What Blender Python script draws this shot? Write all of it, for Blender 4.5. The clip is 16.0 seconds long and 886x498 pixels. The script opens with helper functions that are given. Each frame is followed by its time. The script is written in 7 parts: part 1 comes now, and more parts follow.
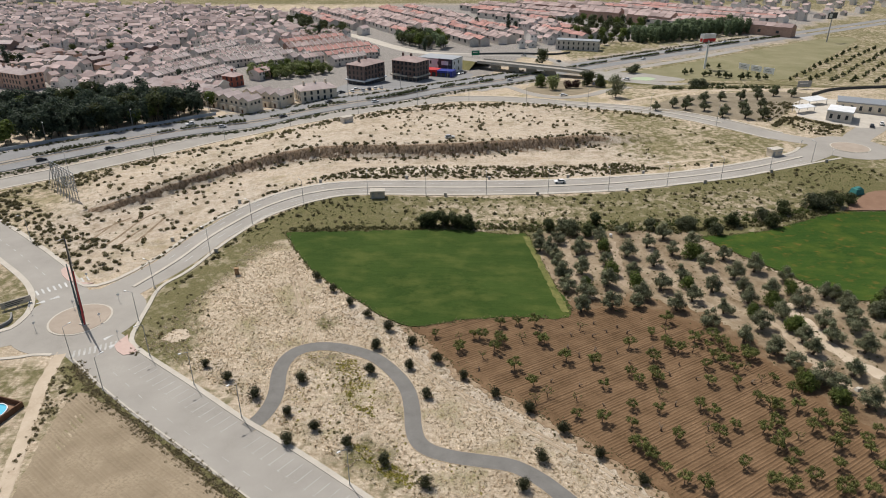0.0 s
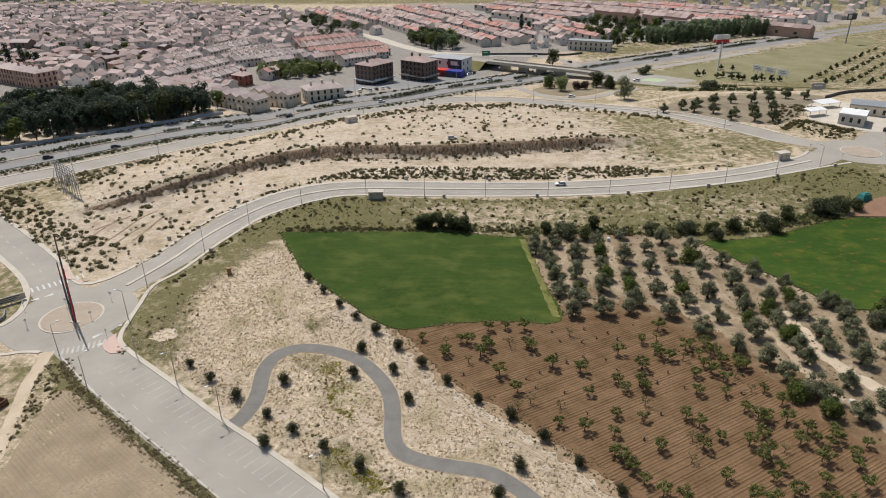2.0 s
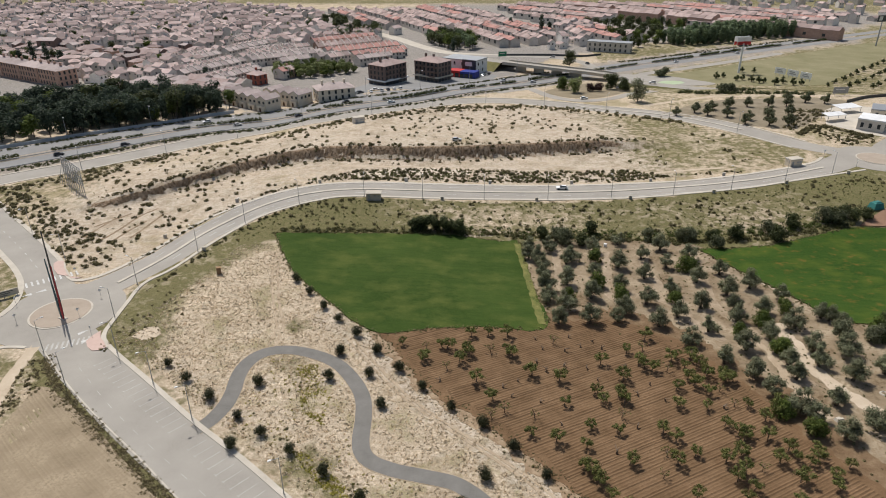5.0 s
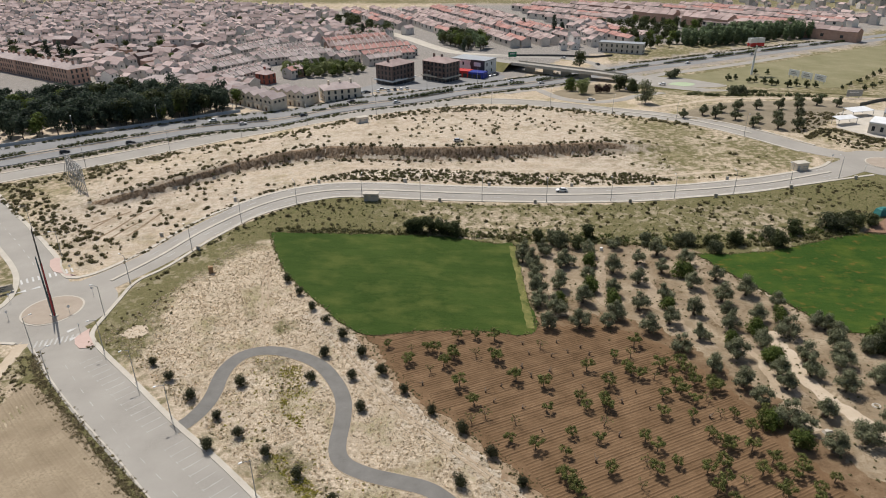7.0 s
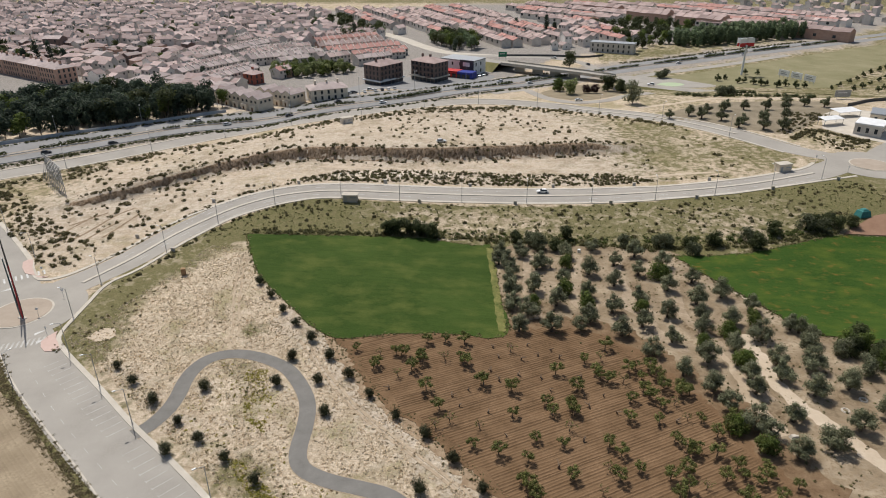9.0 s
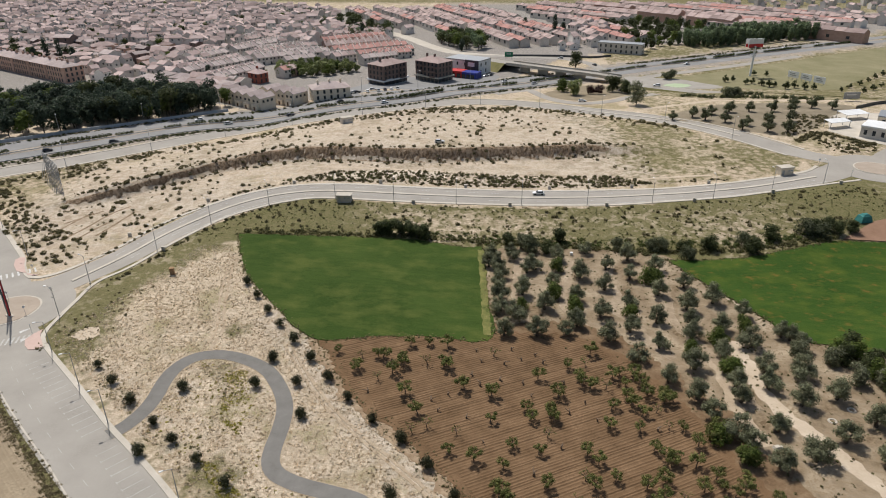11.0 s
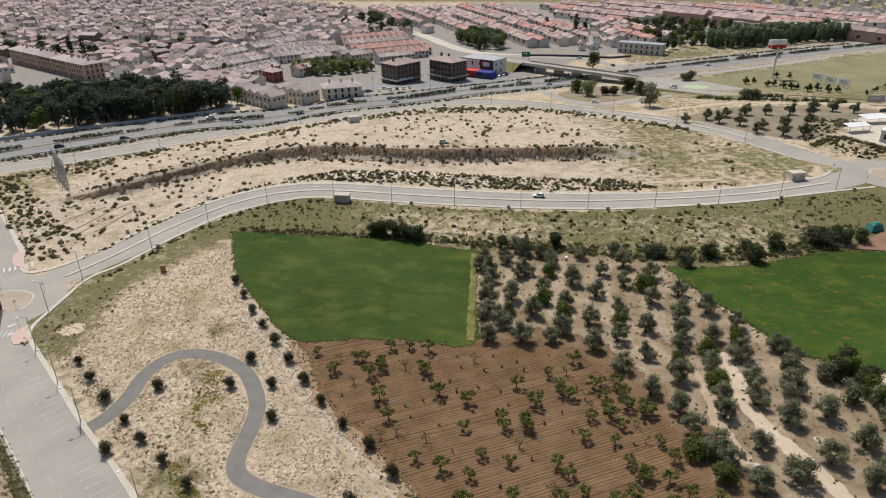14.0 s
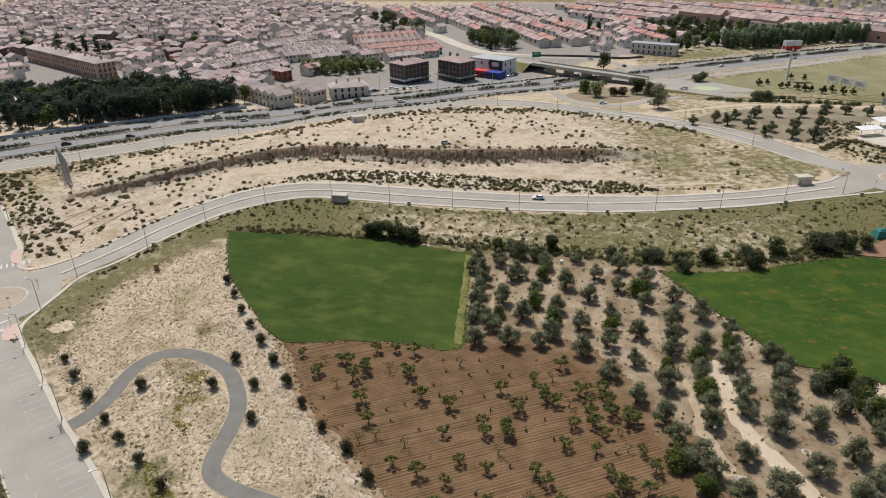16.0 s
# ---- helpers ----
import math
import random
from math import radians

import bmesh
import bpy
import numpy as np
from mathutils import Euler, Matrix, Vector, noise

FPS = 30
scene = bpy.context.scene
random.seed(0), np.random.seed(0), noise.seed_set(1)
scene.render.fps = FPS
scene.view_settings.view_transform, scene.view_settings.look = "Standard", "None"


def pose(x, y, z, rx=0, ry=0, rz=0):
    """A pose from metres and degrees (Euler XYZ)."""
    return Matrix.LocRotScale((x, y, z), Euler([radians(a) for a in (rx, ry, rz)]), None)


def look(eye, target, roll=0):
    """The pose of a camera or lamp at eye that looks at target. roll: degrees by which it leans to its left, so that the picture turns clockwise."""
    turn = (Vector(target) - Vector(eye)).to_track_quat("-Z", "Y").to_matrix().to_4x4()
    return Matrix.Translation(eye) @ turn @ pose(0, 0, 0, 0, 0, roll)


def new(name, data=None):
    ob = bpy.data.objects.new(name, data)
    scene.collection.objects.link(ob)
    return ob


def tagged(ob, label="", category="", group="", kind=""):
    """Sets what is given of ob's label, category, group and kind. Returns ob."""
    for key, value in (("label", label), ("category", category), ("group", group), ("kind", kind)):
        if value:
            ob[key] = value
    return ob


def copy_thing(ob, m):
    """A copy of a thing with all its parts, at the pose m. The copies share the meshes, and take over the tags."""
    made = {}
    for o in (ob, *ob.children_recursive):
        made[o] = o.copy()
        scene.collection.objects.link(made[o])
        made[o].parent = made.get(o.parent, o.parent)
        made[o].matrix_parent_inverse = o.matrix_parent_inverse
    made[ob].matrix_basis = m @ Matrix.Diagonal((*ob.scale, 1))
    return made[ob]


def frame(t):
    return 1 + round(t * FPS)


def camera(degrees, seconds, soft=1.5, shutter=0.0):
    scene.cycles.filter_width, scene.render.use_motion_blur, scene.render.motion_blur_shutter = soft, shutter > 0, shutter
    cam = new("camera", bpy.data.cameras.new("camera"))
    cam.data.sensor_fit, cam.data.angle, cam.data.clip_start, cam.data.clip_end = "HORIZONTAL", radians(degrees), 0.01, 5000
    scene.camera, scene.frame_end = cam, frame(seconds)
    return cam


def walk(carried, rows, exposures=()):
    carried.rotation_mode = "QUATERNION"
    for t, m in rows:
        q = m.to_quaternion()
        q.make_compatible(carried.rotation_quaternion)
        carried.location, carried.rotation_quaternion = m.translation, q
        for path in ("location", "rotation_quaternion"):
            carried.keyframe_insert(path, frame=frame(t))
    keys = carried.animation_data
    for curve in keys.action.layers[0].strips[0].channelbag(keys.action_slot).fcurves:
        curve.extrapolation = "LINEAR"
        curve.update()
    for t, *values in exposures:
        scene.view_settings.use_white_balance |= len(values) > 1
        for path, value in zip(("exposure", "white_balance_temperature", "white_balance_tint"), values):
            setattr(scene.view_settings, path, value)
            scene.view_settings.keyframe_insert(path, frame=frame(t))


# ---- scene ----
cam = camera(67.5, 16.0, soft=1.0)
METRES, EYE, TILT, LEAN, TURN = 60.0, 91.1, -25.82, 0.19, 0.0
ROWS = [
    (0.0, 0.0, 0.0, 0.0, 0.0, 0.0, -0.0),
    (0.5, 0.0301, 0.0057, 0.0033, 0.4, -0.0, -0.17),
    (1.0, 0.061, 0.0114, 0.007, 0.79, -0.01, -0.34),
    (1.5, 0.0918, 0.0174, 0.01, 1.17, -0.02, -0.52),
    (2.0, 0.1225, 0.0236, 0.0138, 1.55, -0.04, -0.68),
    (2.5, 0.1531, 0.03, 0.0173, 1.95, -0.04, -0.85),
    (3.0, 0.1838, 0.0365, 0.0208, 2.35, -0.06, -1.02),
    (3.5, 0.2141, 0.0432, 0.0243, 2.73, -0.06, -1.2),
    (4.0, 0.2442, 0.0503, 0.0279, 3.13, -0.07, -1.37),
    (6.5, 0.3948, 0.0876, 0.0465, 5.03, -0.16, -2.23),
    (7.0, 0.4249, 0.0959, 0.0508, 5.42, -0.18, -2.41),
    (7.5, 0.4545, 0.1043, 0.0551, 5.8, -0.21, -2.58),
    (8.0, 0.4848, 0.113, 0.0597, 5.81, -0.22, -2.59),
    (8.5, 0.5152, 0.1223, 0.0635, 5.66, -0.21, -2.54),
    (9.0, 0.5445, 0.1317, 0.067, 5.42, -0.21, -2.44),
    (11.5, 0.6901, 0.1822, 0.0871, 7.07, -0.32, -3.18),
    (12.0, 0.7194, 0.1925, 0.0912, 7.48, -0.35, -3.35),
    (12.5, 0.748, 0.2032, 0.0952, 7.86, -0.39, -3.51),
    (13.0, 0.777, 0.2143, 0.1, 8.26, -0.43, -3.68),
    (13.5, 0.8054, 0.2256, 0.1048, 8.65, -0.47, -3.83),
    (14.0, 0.834, 0.2371, 0.1093, 9.04, -0.51, -3.99),
    (14.5, 0.8623, 0.2488, 0.1143, 9.43, -0.55, -4.16),
    (15.0, 0.8909, 0.2606, 0.119, 9.83, -0.59, -4.33),
    (15.5, 0.9191, 0.2727, 0.1237, 10.22, -0.62, -4.48),
    (16.0, 0.9472, 0.2847, 0.1285, 10.59, -0.65, -4.64),
]
walk(cam, [(t, pose(0, 0, EYE, TILT, LEAN, TURN) @ pose(METRES * x, METRES * y, METRES * z, 90 + pitch, roll, yaw)) for t, x, y, z, yaw, pitch, roll in ROWS],
     exposures=[(0.0, 0.0), (16.0, 0.0)])

# ---- light ----
SUN_FROM, SUN_UP = (-0.585, 0.811), radians(58)
world = bpy.data.worlds.new("sky")
world.use_nodes = True
scene.world = world
sky = world.node_tree.nodes.new("ShaderNodeTexSky")
sky.sky_type, sky.sun_disc, sky.sun_elevation = "NISHITA", False, SUN_UP
sky.sun_rotation = math.atan2(SUN_FROM[0], SUN_FROM[1])
sky.dust_density, sky.air_density = 2.5, 1.2
world.node_tree.links.new(sky.outputs[0], world.node_tree.nodes["Background"].inputs[0])
world.node_tree.nodes["Background"].inputs[1].default_value = 0.079
sun = new("sun", bpy.data.lights.new("sun", "SUN"))
sun.data.energy, sun.data.angle, sun.data.color = 4.0, radians(0.53), (1.0, 0.962, 0.91)
far_sun = Vector((SUN_FROM[0] * math.cos(SUN_UP), SUN_FROM[1] * math.cos(SUN_UP), math.sin(SUN_UP)))
sun.matrix_world = look(far_sun * 100, (0, 0, 0))


# ---- materials ----
def material(name, colours, scales=(0.35, 3.0), rough=0.9, bump=0.3, spread=0.0, metal=0.0, island=0.0, detail=5.0, stretch=(1, 1, 1)):
    """Colours: two to four, mixed by noise at two scales (per metre). spread: difference from object to object; island: from piece to piece."""
    m = bpy.data.materials.new(name)
    m.use_nodes = True
    n, l = m.node_tree.nodes, m.node_tree.links
    bsdf = n["Principled BSDF"]
    where = n.new("ShaderNodeNewGeometry")
    size = n.new("ShaderNodeVectorMath")
    size.operation, size.inputs[1].default_value = "MULTIPLY", stretch
    l.new(where.outputs["Position"], size.inputs[0])
    noises = []
    for s in scales:
        t = n.new("ShaderNodeTexNoise")
        t.inputs["Scale"].default_value, t.inputs["Detail"].default_value, t.inputs["Roughness"].default_value = s, detail, 0.62
        l.new(size.outputs[0], t.inputs["Vector"])
        noises.append(t)
    ramp = n.new("ShaderNodeValToRGB")
    ramp.color_ramp.elements[0].position, ramp.color_ramp.elements[1].position = 0.34, 0.66
    ramp.color_ramp.elements[0].color, ramp.color_ramp.elements[1].color = (*colours[0], 1), (*colours[1], 1)
    l.new(noises[0].outputs[0], ramp.inputs[0])
    out = ramp.outputs[0]
    if len(colours) > 2:
        fine = n.new("ShaderNodeValToRGB")
        fine.color_ramp.elements[0].position, fine.color_ramp.elements[1].position = 0.45, 0.62
        l.new(noises[1].outputs[0], fine.inputs[0])
        mix = n.new("ShaderNodeMix")
        mix.data_type = "RGBA"
        l.new(fine.outputs[0], mix.inputs[0])
        l.new(out, mix.inputs[6])
        mix.inputs[7].default_value = (*colours[2], 1)
        out = mix.outputs[2]
    for amount, node, socket in ((spread, "ShaderNodeObjectInfo", "Random"), (island, "ShaderNodeNewGeometry", "Random Per Island")):
        if amount:
            info, span, hue = n.new(node), n.new("ShaderNodeMapRange"), n.new("ShaderNodeHueSaturation")
            span.inputs[3].default_value, span.inputs[4].default_value = 1 - amount, 1 + amount
            l.new(info.outputs[socket], span.inputs[0])
            l.new(span.outputs[0], hue.inputs["Value"])
            l.new(out, hue.inputs["Color"])
            out = hue.outputs[0]
    l.new(out, bsdf.inputs["Base Color"])
    bsdf.inputs["Roughness"].default_value, bsdf.inputs["Metallic"].default_value = rough, metal
    bsdf.inputs["Specular IOR Level"].default_value = 0.1 if rough > 0.8 else 0.3
    if bump:
        b = n.new("ShaderNodeBump")
        b.inputs["Strength"].default_value, b.inputs["Distance"].default_value = bump, 0.3 / scales[1]
        l.new(noises[1].outputs[0], b.inputs["Height"])
        l.new(b.outputs[0], bsdf.inputs["Normal"])
    return m


def ground_material():
    """Straw, sand, green growth and paved town, mixed by the cover weights of the ground and by noise."""
    m = bpy.data.materials.new("open_ground")
    m.use_nodes = True
    n, l = m.node_tree.nodes, m.node_tree.links
    bsdf, where = n["Principled BSDF"], n.new("ShaderNodeNewGeometry")

    def noisy(scale, detail, low, high, stretch=None, rough=0.65):
        t, r = n.new("ShaderNodeTexNoise"), n.new("ShaderNodeMapRange")
        t.inputs["Scale"].default_value, t.inputs["Detail"].default_value, t.inputs["Roughness"].default_value = scale, detail, rough
        r.inputs[1].default_value, r.inputs[2].default_value = low, high
        if stretch:
            turn = n.new("ShaderNodeMapping")
            turn.inputs["Rotation"].default_value, turn.inputs["Scale"].default_value = (0, 0, stretch[0]), stretch[1]
            l.new(where.outputs["Position"], turn.inputs["Vector"])
            l.new(turn.outputs[0], t.inputs["Vector"])
        else:
            l.new(where.outputs["Position"], t.inputs["Vector"])
        l.new(t.outputs[0], r.inputs[0])
        return r.outputs[0], t.outputs[0]

    def mixed(factor, a, b):
        mix = n.new("ShaderNodeMix")
        mix.data_type = "RGBA"
        for socket, v in ((mix.inputs[0], factor), (mix.inputs[6], a), (mix.inputs[7], b)):
            if isinstance(v, tuple):
                socket.default_value = (*v, 1)
            else:
                l.new(v, socket)
        return mix.outputs[2]

    def maths(op, a, b):
        k = n.new("ShaderNodeMath")
        k.operation, k.use_clamp = op, True
        for socket, v in ((k.inputs[0], a), (k.inputs[1], b)):
            if isinstance(v, float):
                socket.default_value = v
            else:
                l.new(v, socket)
        return k.outputs[0]

    cover = n.new("ShaderNodeAttribute")
    cover.attribute_name = "cover"
    split = n.new("ShaderNodeSeparateColor")
    l.new(cover.outputs["Color"], split.inputs[0])
    broad, _ = noisy(0.06, 6, 0.42, 0.58)
    patch, _ = noisy(0.35, 8, 0.42, 0.6)
    grain, grain_raw = noisy(2.2, 10, 0.41, 0.60, rough=0.75)
    mottle, _ = noisy(0.8, 8, 0.46, 0.57)
    speck, _ = noisy(5.5, 6, 0.52, 0.66)
    hard, _ = noisy(0.30, 9, 0.44, 0.57)
    clump, _ = noisy(1.35, 12, 0.41, 0.59, rough=0.78)
    streak, _ = noisy(1.0, 8, 0.46, 0.6, (0.87, (0.3, 2.2, 1)))
    wide, _ = noisy(0.035, 5, 0.44, 0.56)
    weed, _ = noisy(0.085, 9, 0.52, 0.61)
    straw = mixed(clump, (0.34, 0.26, 0.165), (0.83, 0.70, 0.54))
    straw = mixed(maths("MULTIPLY", mottle, 0.35), straw, (0.26, 0.195, 0.12))
    straw = mixed(maths("MULTIPLY", hard, 0.28), straw, (0.52, 0.435, 0.33))
    straw = mixed(maths("MULTIPLY", broad, 0.3), straw, (0.30, 0.225, 0.145))
    straw = mixed(maths("MULTIPLY", wide, 0.32), straw, (0.60, 0.50, 0.385))
    straw = mixed(maths("MULTIPLY", streak, 0.3), straw, (0.23, 0.17, 0.105))
    straw = mixed(maths("MULTIPLY", grain, 0.15), straw, (0.40, 0.32, 0.225))
    straw = mixed(maths("MULTIPLY", speck, 0.22), straw, (0.17, 0.13, 0.08))
    straw = mixed(maths("MULTIPLY", maths("MULTIPLY", weed, clump), 0.85), straw, (0.185, 0.172, 0.058))
    sand = mixed(grain, (0.36, 0.29, 0.215), (0.60, 0.515, 0.41))
    sand = mixed(maths("MULTIPLY", broad, 0.45), sand, (0.36, 0.275, 0.195))
    sand = mixed(maths("MULTIPLY", hard, 0.5), sand, (0.64, 0.56, 0.455))
    sand = mixed(maths("MULTIPLY", mottle, 0.35), sand, (0.30, 0.23, 0.155))
    sand = mixed(maths("MULTIPLY", maths("MULTIPLY", weed, clump), 0.6), sand, (0.17, 0.14, 0.075))
    green = mixed(grain, (0.085, 0.083, 0.033), (0.225, 0.20, 0.095))
    green = mixed(maths("MULTIPLY", patch, 0.5), green, (0.205, 0.172, 0.092))
    green = mixed(maths("MULTIPLY", mottle, 0.5), green, (0.12, 0.115, 0.045))
    green = mixed(maths("MULTIPLY", speck, 0.25), green, (0.06, 0.055, 0.026))
    town = mixed(grain, (0.22, 0.20, 0.18), (0.38, 0.345, 0.31))
    town = mixed(maths("MULTIPLY", mottle, 0.4), town, (0.17, 0.155, 0.125))

    def patchy(w):
        r = n.new("ShaderNodeMapRange")
        wobble = n.new("ShaderNodeMath")
        wobble.operation = "MULTIPLY_ADD"
        l.new(patch, wobble.inputs[0])
        wobble.inputs[1].default_value = 0.55
        l.new(w, wobble.inputs[2])
        r.inputs[1].default_value, r.inputs[2].default_value = 0.45, 1.0
        l.new(wobble.outputs[0], r.inputs[0])
        return r.outputs[0]

    out = mixed(patchy(split.outputs[1]), straw, sand)
    out = mixed(patchy(split.outputs[0]), out, green)
    out = mixed(split.outputs[2], out, town)
    l.new(out, bsdf.inputs["Base Color"])
    bsdf.inputs["Roughness"].default_value, bsdf.inputs["Specular IOR Level"].default_value = 0.95, 0.1
    b = n.new("ShaderNodeBump")
    b.inputs["Strength"].default_value, b.inputs["Distance"].default_value = 0.9, 0.3
    l.new(grain_raw, b.inputs["Height"])
    l.new(b.outputs[0], bsdf.inputs["Normal"])
    return m


def leaf_material(name, dark, light, spread=0.15, island=0.35, through_light=0.4):
    """Leaves: a part of the light passes through them."""
    m = material(name, (dark, light), (0.9, 6.0), 0.62, 0, spread, 0, island)
    n, l = m.node_tree.nodes, m.node_tree.links
    bsdf, out = n["Principled BSDF"], n["Material Output"]
    bsdf.inputs["Specular IOR Level"].default_value = 0.15
    thin, mix = n.new("ShaderNodeBsdfTranslucent"), n.new("ShaderNodeMixShader")
    l.new(bsdf.inputs["Base Color"].links[0].from_socket, thin.inputs["Color"])
    mix.inputs[0].default_value = through_light
    l.new(bsdf.outputs[0], mix.inputs[1])
    l.new(thin.outputs[0], mix.inputs[2])
    l.new(mix.outputs[0], out.inputs["Surface"])
    return m


OPEN = ground_material()


def crop_material(name, dark, light, yellow, fleck, fleck_from):
    """Standing crop: broad tone changes, drill-row streaks, yellowish and reddish flecks."""
    m = bpy.data.materials.new(name)
    m.use_nodes = True
    n, l = m.node_tree.nodes, m.node_tree.links
    where = n.new("ShaderNodeNewGeometry")
    out = None
    raw = None
    for scale, stretch, low, high, colour, amount in ((0.035, (1, 1, 1), 0.35, 0.65, light, 1.0), (0.5, (0.22, 1.6, 1), 0.4, 0.65, dark, 0.6), (0.09, (1, 1.5, 1), 0.48, 0.66, yellow, 0.75), (2.4, (0.7, 1.3, 1), 0.4, 0.7, light, 0.5), (0.34, (0.8, 1.1, 1), fleck_from, fleck_from + 0.16, fleck, 0.6)):
        size, t, r, mix = n.new("ShaderNodeVectorMath"), n.new("ShaderNodeTexNoise"), n.new("ShaderNodeMapRange"), n.new("ShaderNodeMix")
        size.operation, size.inputs[1].default_value = "MULTIPLY", stretch
        t.inputs["Scale"].default_value, t.inputs["Detail"].default_value, t.inputs["Roughness"].default_value = scale, 7, 0.62
        r.inputs[1].default_value, r.inputs[2].default_value, r.inputs[4].default_value = low, high, amount
        mix.data_type = "RGBA"
        l.new(where.outputs["Position"], size.inputs[0])
        l.new(size.outputs[0], t.inputs["Vector"])
        l.new(t.outputs[0], r.inputs[0])
        l.new(r.outputs[0], mix.inputs[0])
        if out:
            l.new(out, mix.inputs[6])
        else:
            mix.inputs[6].default_value = (*dark, 1)
        mix.inputs[7].default_value = (*colour, 1)
        out = mix.outputs[2]
        raw = t.outputs[0] if scale > 2 else raw
    bsdf, b = n["Principled BSDF"], n.new("ShaderNodeBump")
    l.new(out, bsdf.inputs["Base Color"])
    bsdf.inputs["Roughness"].default_value, bsdf.inputs["Specular IOR Level"].default_value = 0.9, 0.04
    b.inputs["Strength"].default_value, b.inputs["Distance"].default_value = 0.7, 0.25
    l.new(raw, b.inputs["Height"])
    l.new(b.outputs[0], bsdf.inputs["Normal"])
    return m


CROP = crop_material("green_crop", (0.030, 0.055, 0.012), (0.056, 0.088, 0.020), (0.098, 0.116, 0.030), (0.066, 0.094, 0.024), 0.56)
CROP_POPPY = crop_material("crop_with_poppies", (0.025, 0.058, 0.011), (0.054, 0.092, 0.018), (0.085, 0.112, 0.020), (0.19, 0.115, 0.030), 0.55)
CROP_DRY = material("yellowing_crop", ((0.065, 0.088, 0.022), (0.25, 0.225, 0.085), (0.14, 0.145, 0.045)), (0.3, 2.4), 0.9, 0.6)
RED_SOIL = material("red_ploughed_soil", ((0.118, 0.072, 0.038), (0.212, 0.133, 0.075), (0.16, 0.098, 0.054)), (0.22, 1.8), 0.95, 0.5)
PALE_SOIL = material("pale_worked_soil", ((0.235, 0.183, 0.122), (0.35, 0.28, 0.193), (0.27, 0.213, 0.143)), (0.16, 2.0), 0.95, 0.5)
BROWN_SOIL = material("brown_soil", ((0.22, 0.13, 0.085), (0.30, 0.19, 0.13), (0.26, 0.16, 0.105)), (0.2, 2.5), 0.95, 0.5)
SAND = material("bare_sand", ((0.43, 0.345, 0.25), (0.56, 0.47, 0.36), (0.49, 0.40, 0.30)), (0.2, 2.0), 0.95, 0.4)
BANK = material("eroded_earth_bank", ((0.28, 0.195, 0.122), (0.45, 0.335, 0.23), (0.17, 0.113, 0.068)), (0.5, 1.1), 0.95, 1.0, stretch=(1, 1, 0.22))
ASPHALT = material("pale_asphalt", ((0.295, 0.272, 0.238), (0.378, 0.350, 0.308), (0.335, 0.31, 0.273)), (0.09, 4.0), 0.9, 0.15)
DARK_ASPHALT = material("grey_asphalt", ((0.215, 0.211, 0.205), (0.285, 0.280, 0.272), (0.25, 0.245, 0.238)), (0.08, 3.0), 0.9, 0.15)
PATH_GREY = material("grey_path_tarmac", ((0.155, 0.147, 0.133), (0.215, 0.205, 0.187), (0.185, 0.176, 0.16)), (0.35, 4.0), 0.9, 0.25)
CONCRETE = material("pale_concrete", ((0.43, 0.385, 0.32), (0.56, 0.51, 0.435), (0.50, 0.455, 0.385)), (0.25, 3.0), 0.88, 0.2)
PINK = material("pink_paving", ((0.50, 0.36, 0.31), (0.56, 0.42, 0.36), (0.53, 0.39, 0.335)), (0.5, 5.0), 0.88, 0.2)
ISLAND = material("reddish_gravel", ((0.33, 0.272, 0.215), (0.41, 0.342, 0.275), (0.37, 0.306, 0.245)), (0.3, 5.0), 0.95, 0.4)
FADED = material("faded_white_paint", ((0.36, 0.345, 0.31), (0.56, 0.545, 0.51), (0.40, 0.38, 0.345)), (0.5, 3.0), 0.85, 0)
PAINT = material("worn_white_paint", ((0.52, 0.51, 0.48), (0.68, 0.67, 0.64), (0.42, 0.41, 0.39)), (0.6, 5.0), 0.8, 0)
GREEN_PAINT = material("pale_green_paint", ((0.36, 0.44, 0.27), (0.42, 0.48, 0.33)), (0.3, 4.0), 0.85, 0)
BARK = material("grey_brown_bark", ((0.075, 0.058, 0.043), (0.15, 0.122, 0.095)), (2.0, 12.0), 0.95, 0.5)
OLIVE = leaf_material("olive_leaves", (0.092, 0.10, 0.05), (0.265, 0.27, 0.165), 0.15, 0.35, 0.3)
FRESH = leaf_material("fresh_green_leaves", (0.055, 0.085, 0.018), (0.165, 0.20, 0.05))
DARKLEAF = leaf_material("dark_evergreen_leaves", (0.042, 0.052, 0.020), (0.105, 0.120, 0.050))
# Pine and poplar tones lifted to carry distance haze, the pines also blued.
PINE = leaf_material("pine_needles", (0.034, 0.050, 0.034), (0.088, 0.114, 0.074))
POPLAR = leaf_material("poplar_leaves", (0.10, 0.14, 0.07), (0.21, 0.26, 0.14))
FIELD_OLIVE = leaf_material("wild_olive_leaves", (0.075, 0.085, 0.042), (0.19, 0.198, 0.115))
LIGHT_LEAF = leaf_material("spring_leaves", (0.13, 0.155, 0.055), (0.27, 0.295, 0.125))
SHRUB = leaf_material("dry_shrub_twigs", (0.082, 0.074, 0.034), (0.205, 0.178, 0.088))
TUFT = leaf_material("grass_tufts", (0.12, 0.118, 0.045), (0.26, 0.23, 0.115))
FLOOR = material("grove_floor", ((0.145, 0.102, 0.060), (0.40, 0.325, 0.23), (0.25, 0.188, 0.12)), (0.15, 1.2), 0.95, 0.6)
# Town render kept neutral so that its tone carries some distance haze.
WALL = material("cream_render", ((0.53, 0.475, 0.42), (0.68, 0.62, 0.56), (0.60, 0.54, 0.48)), (0.4, 2.0), 0.9, 0.1, 0.2)
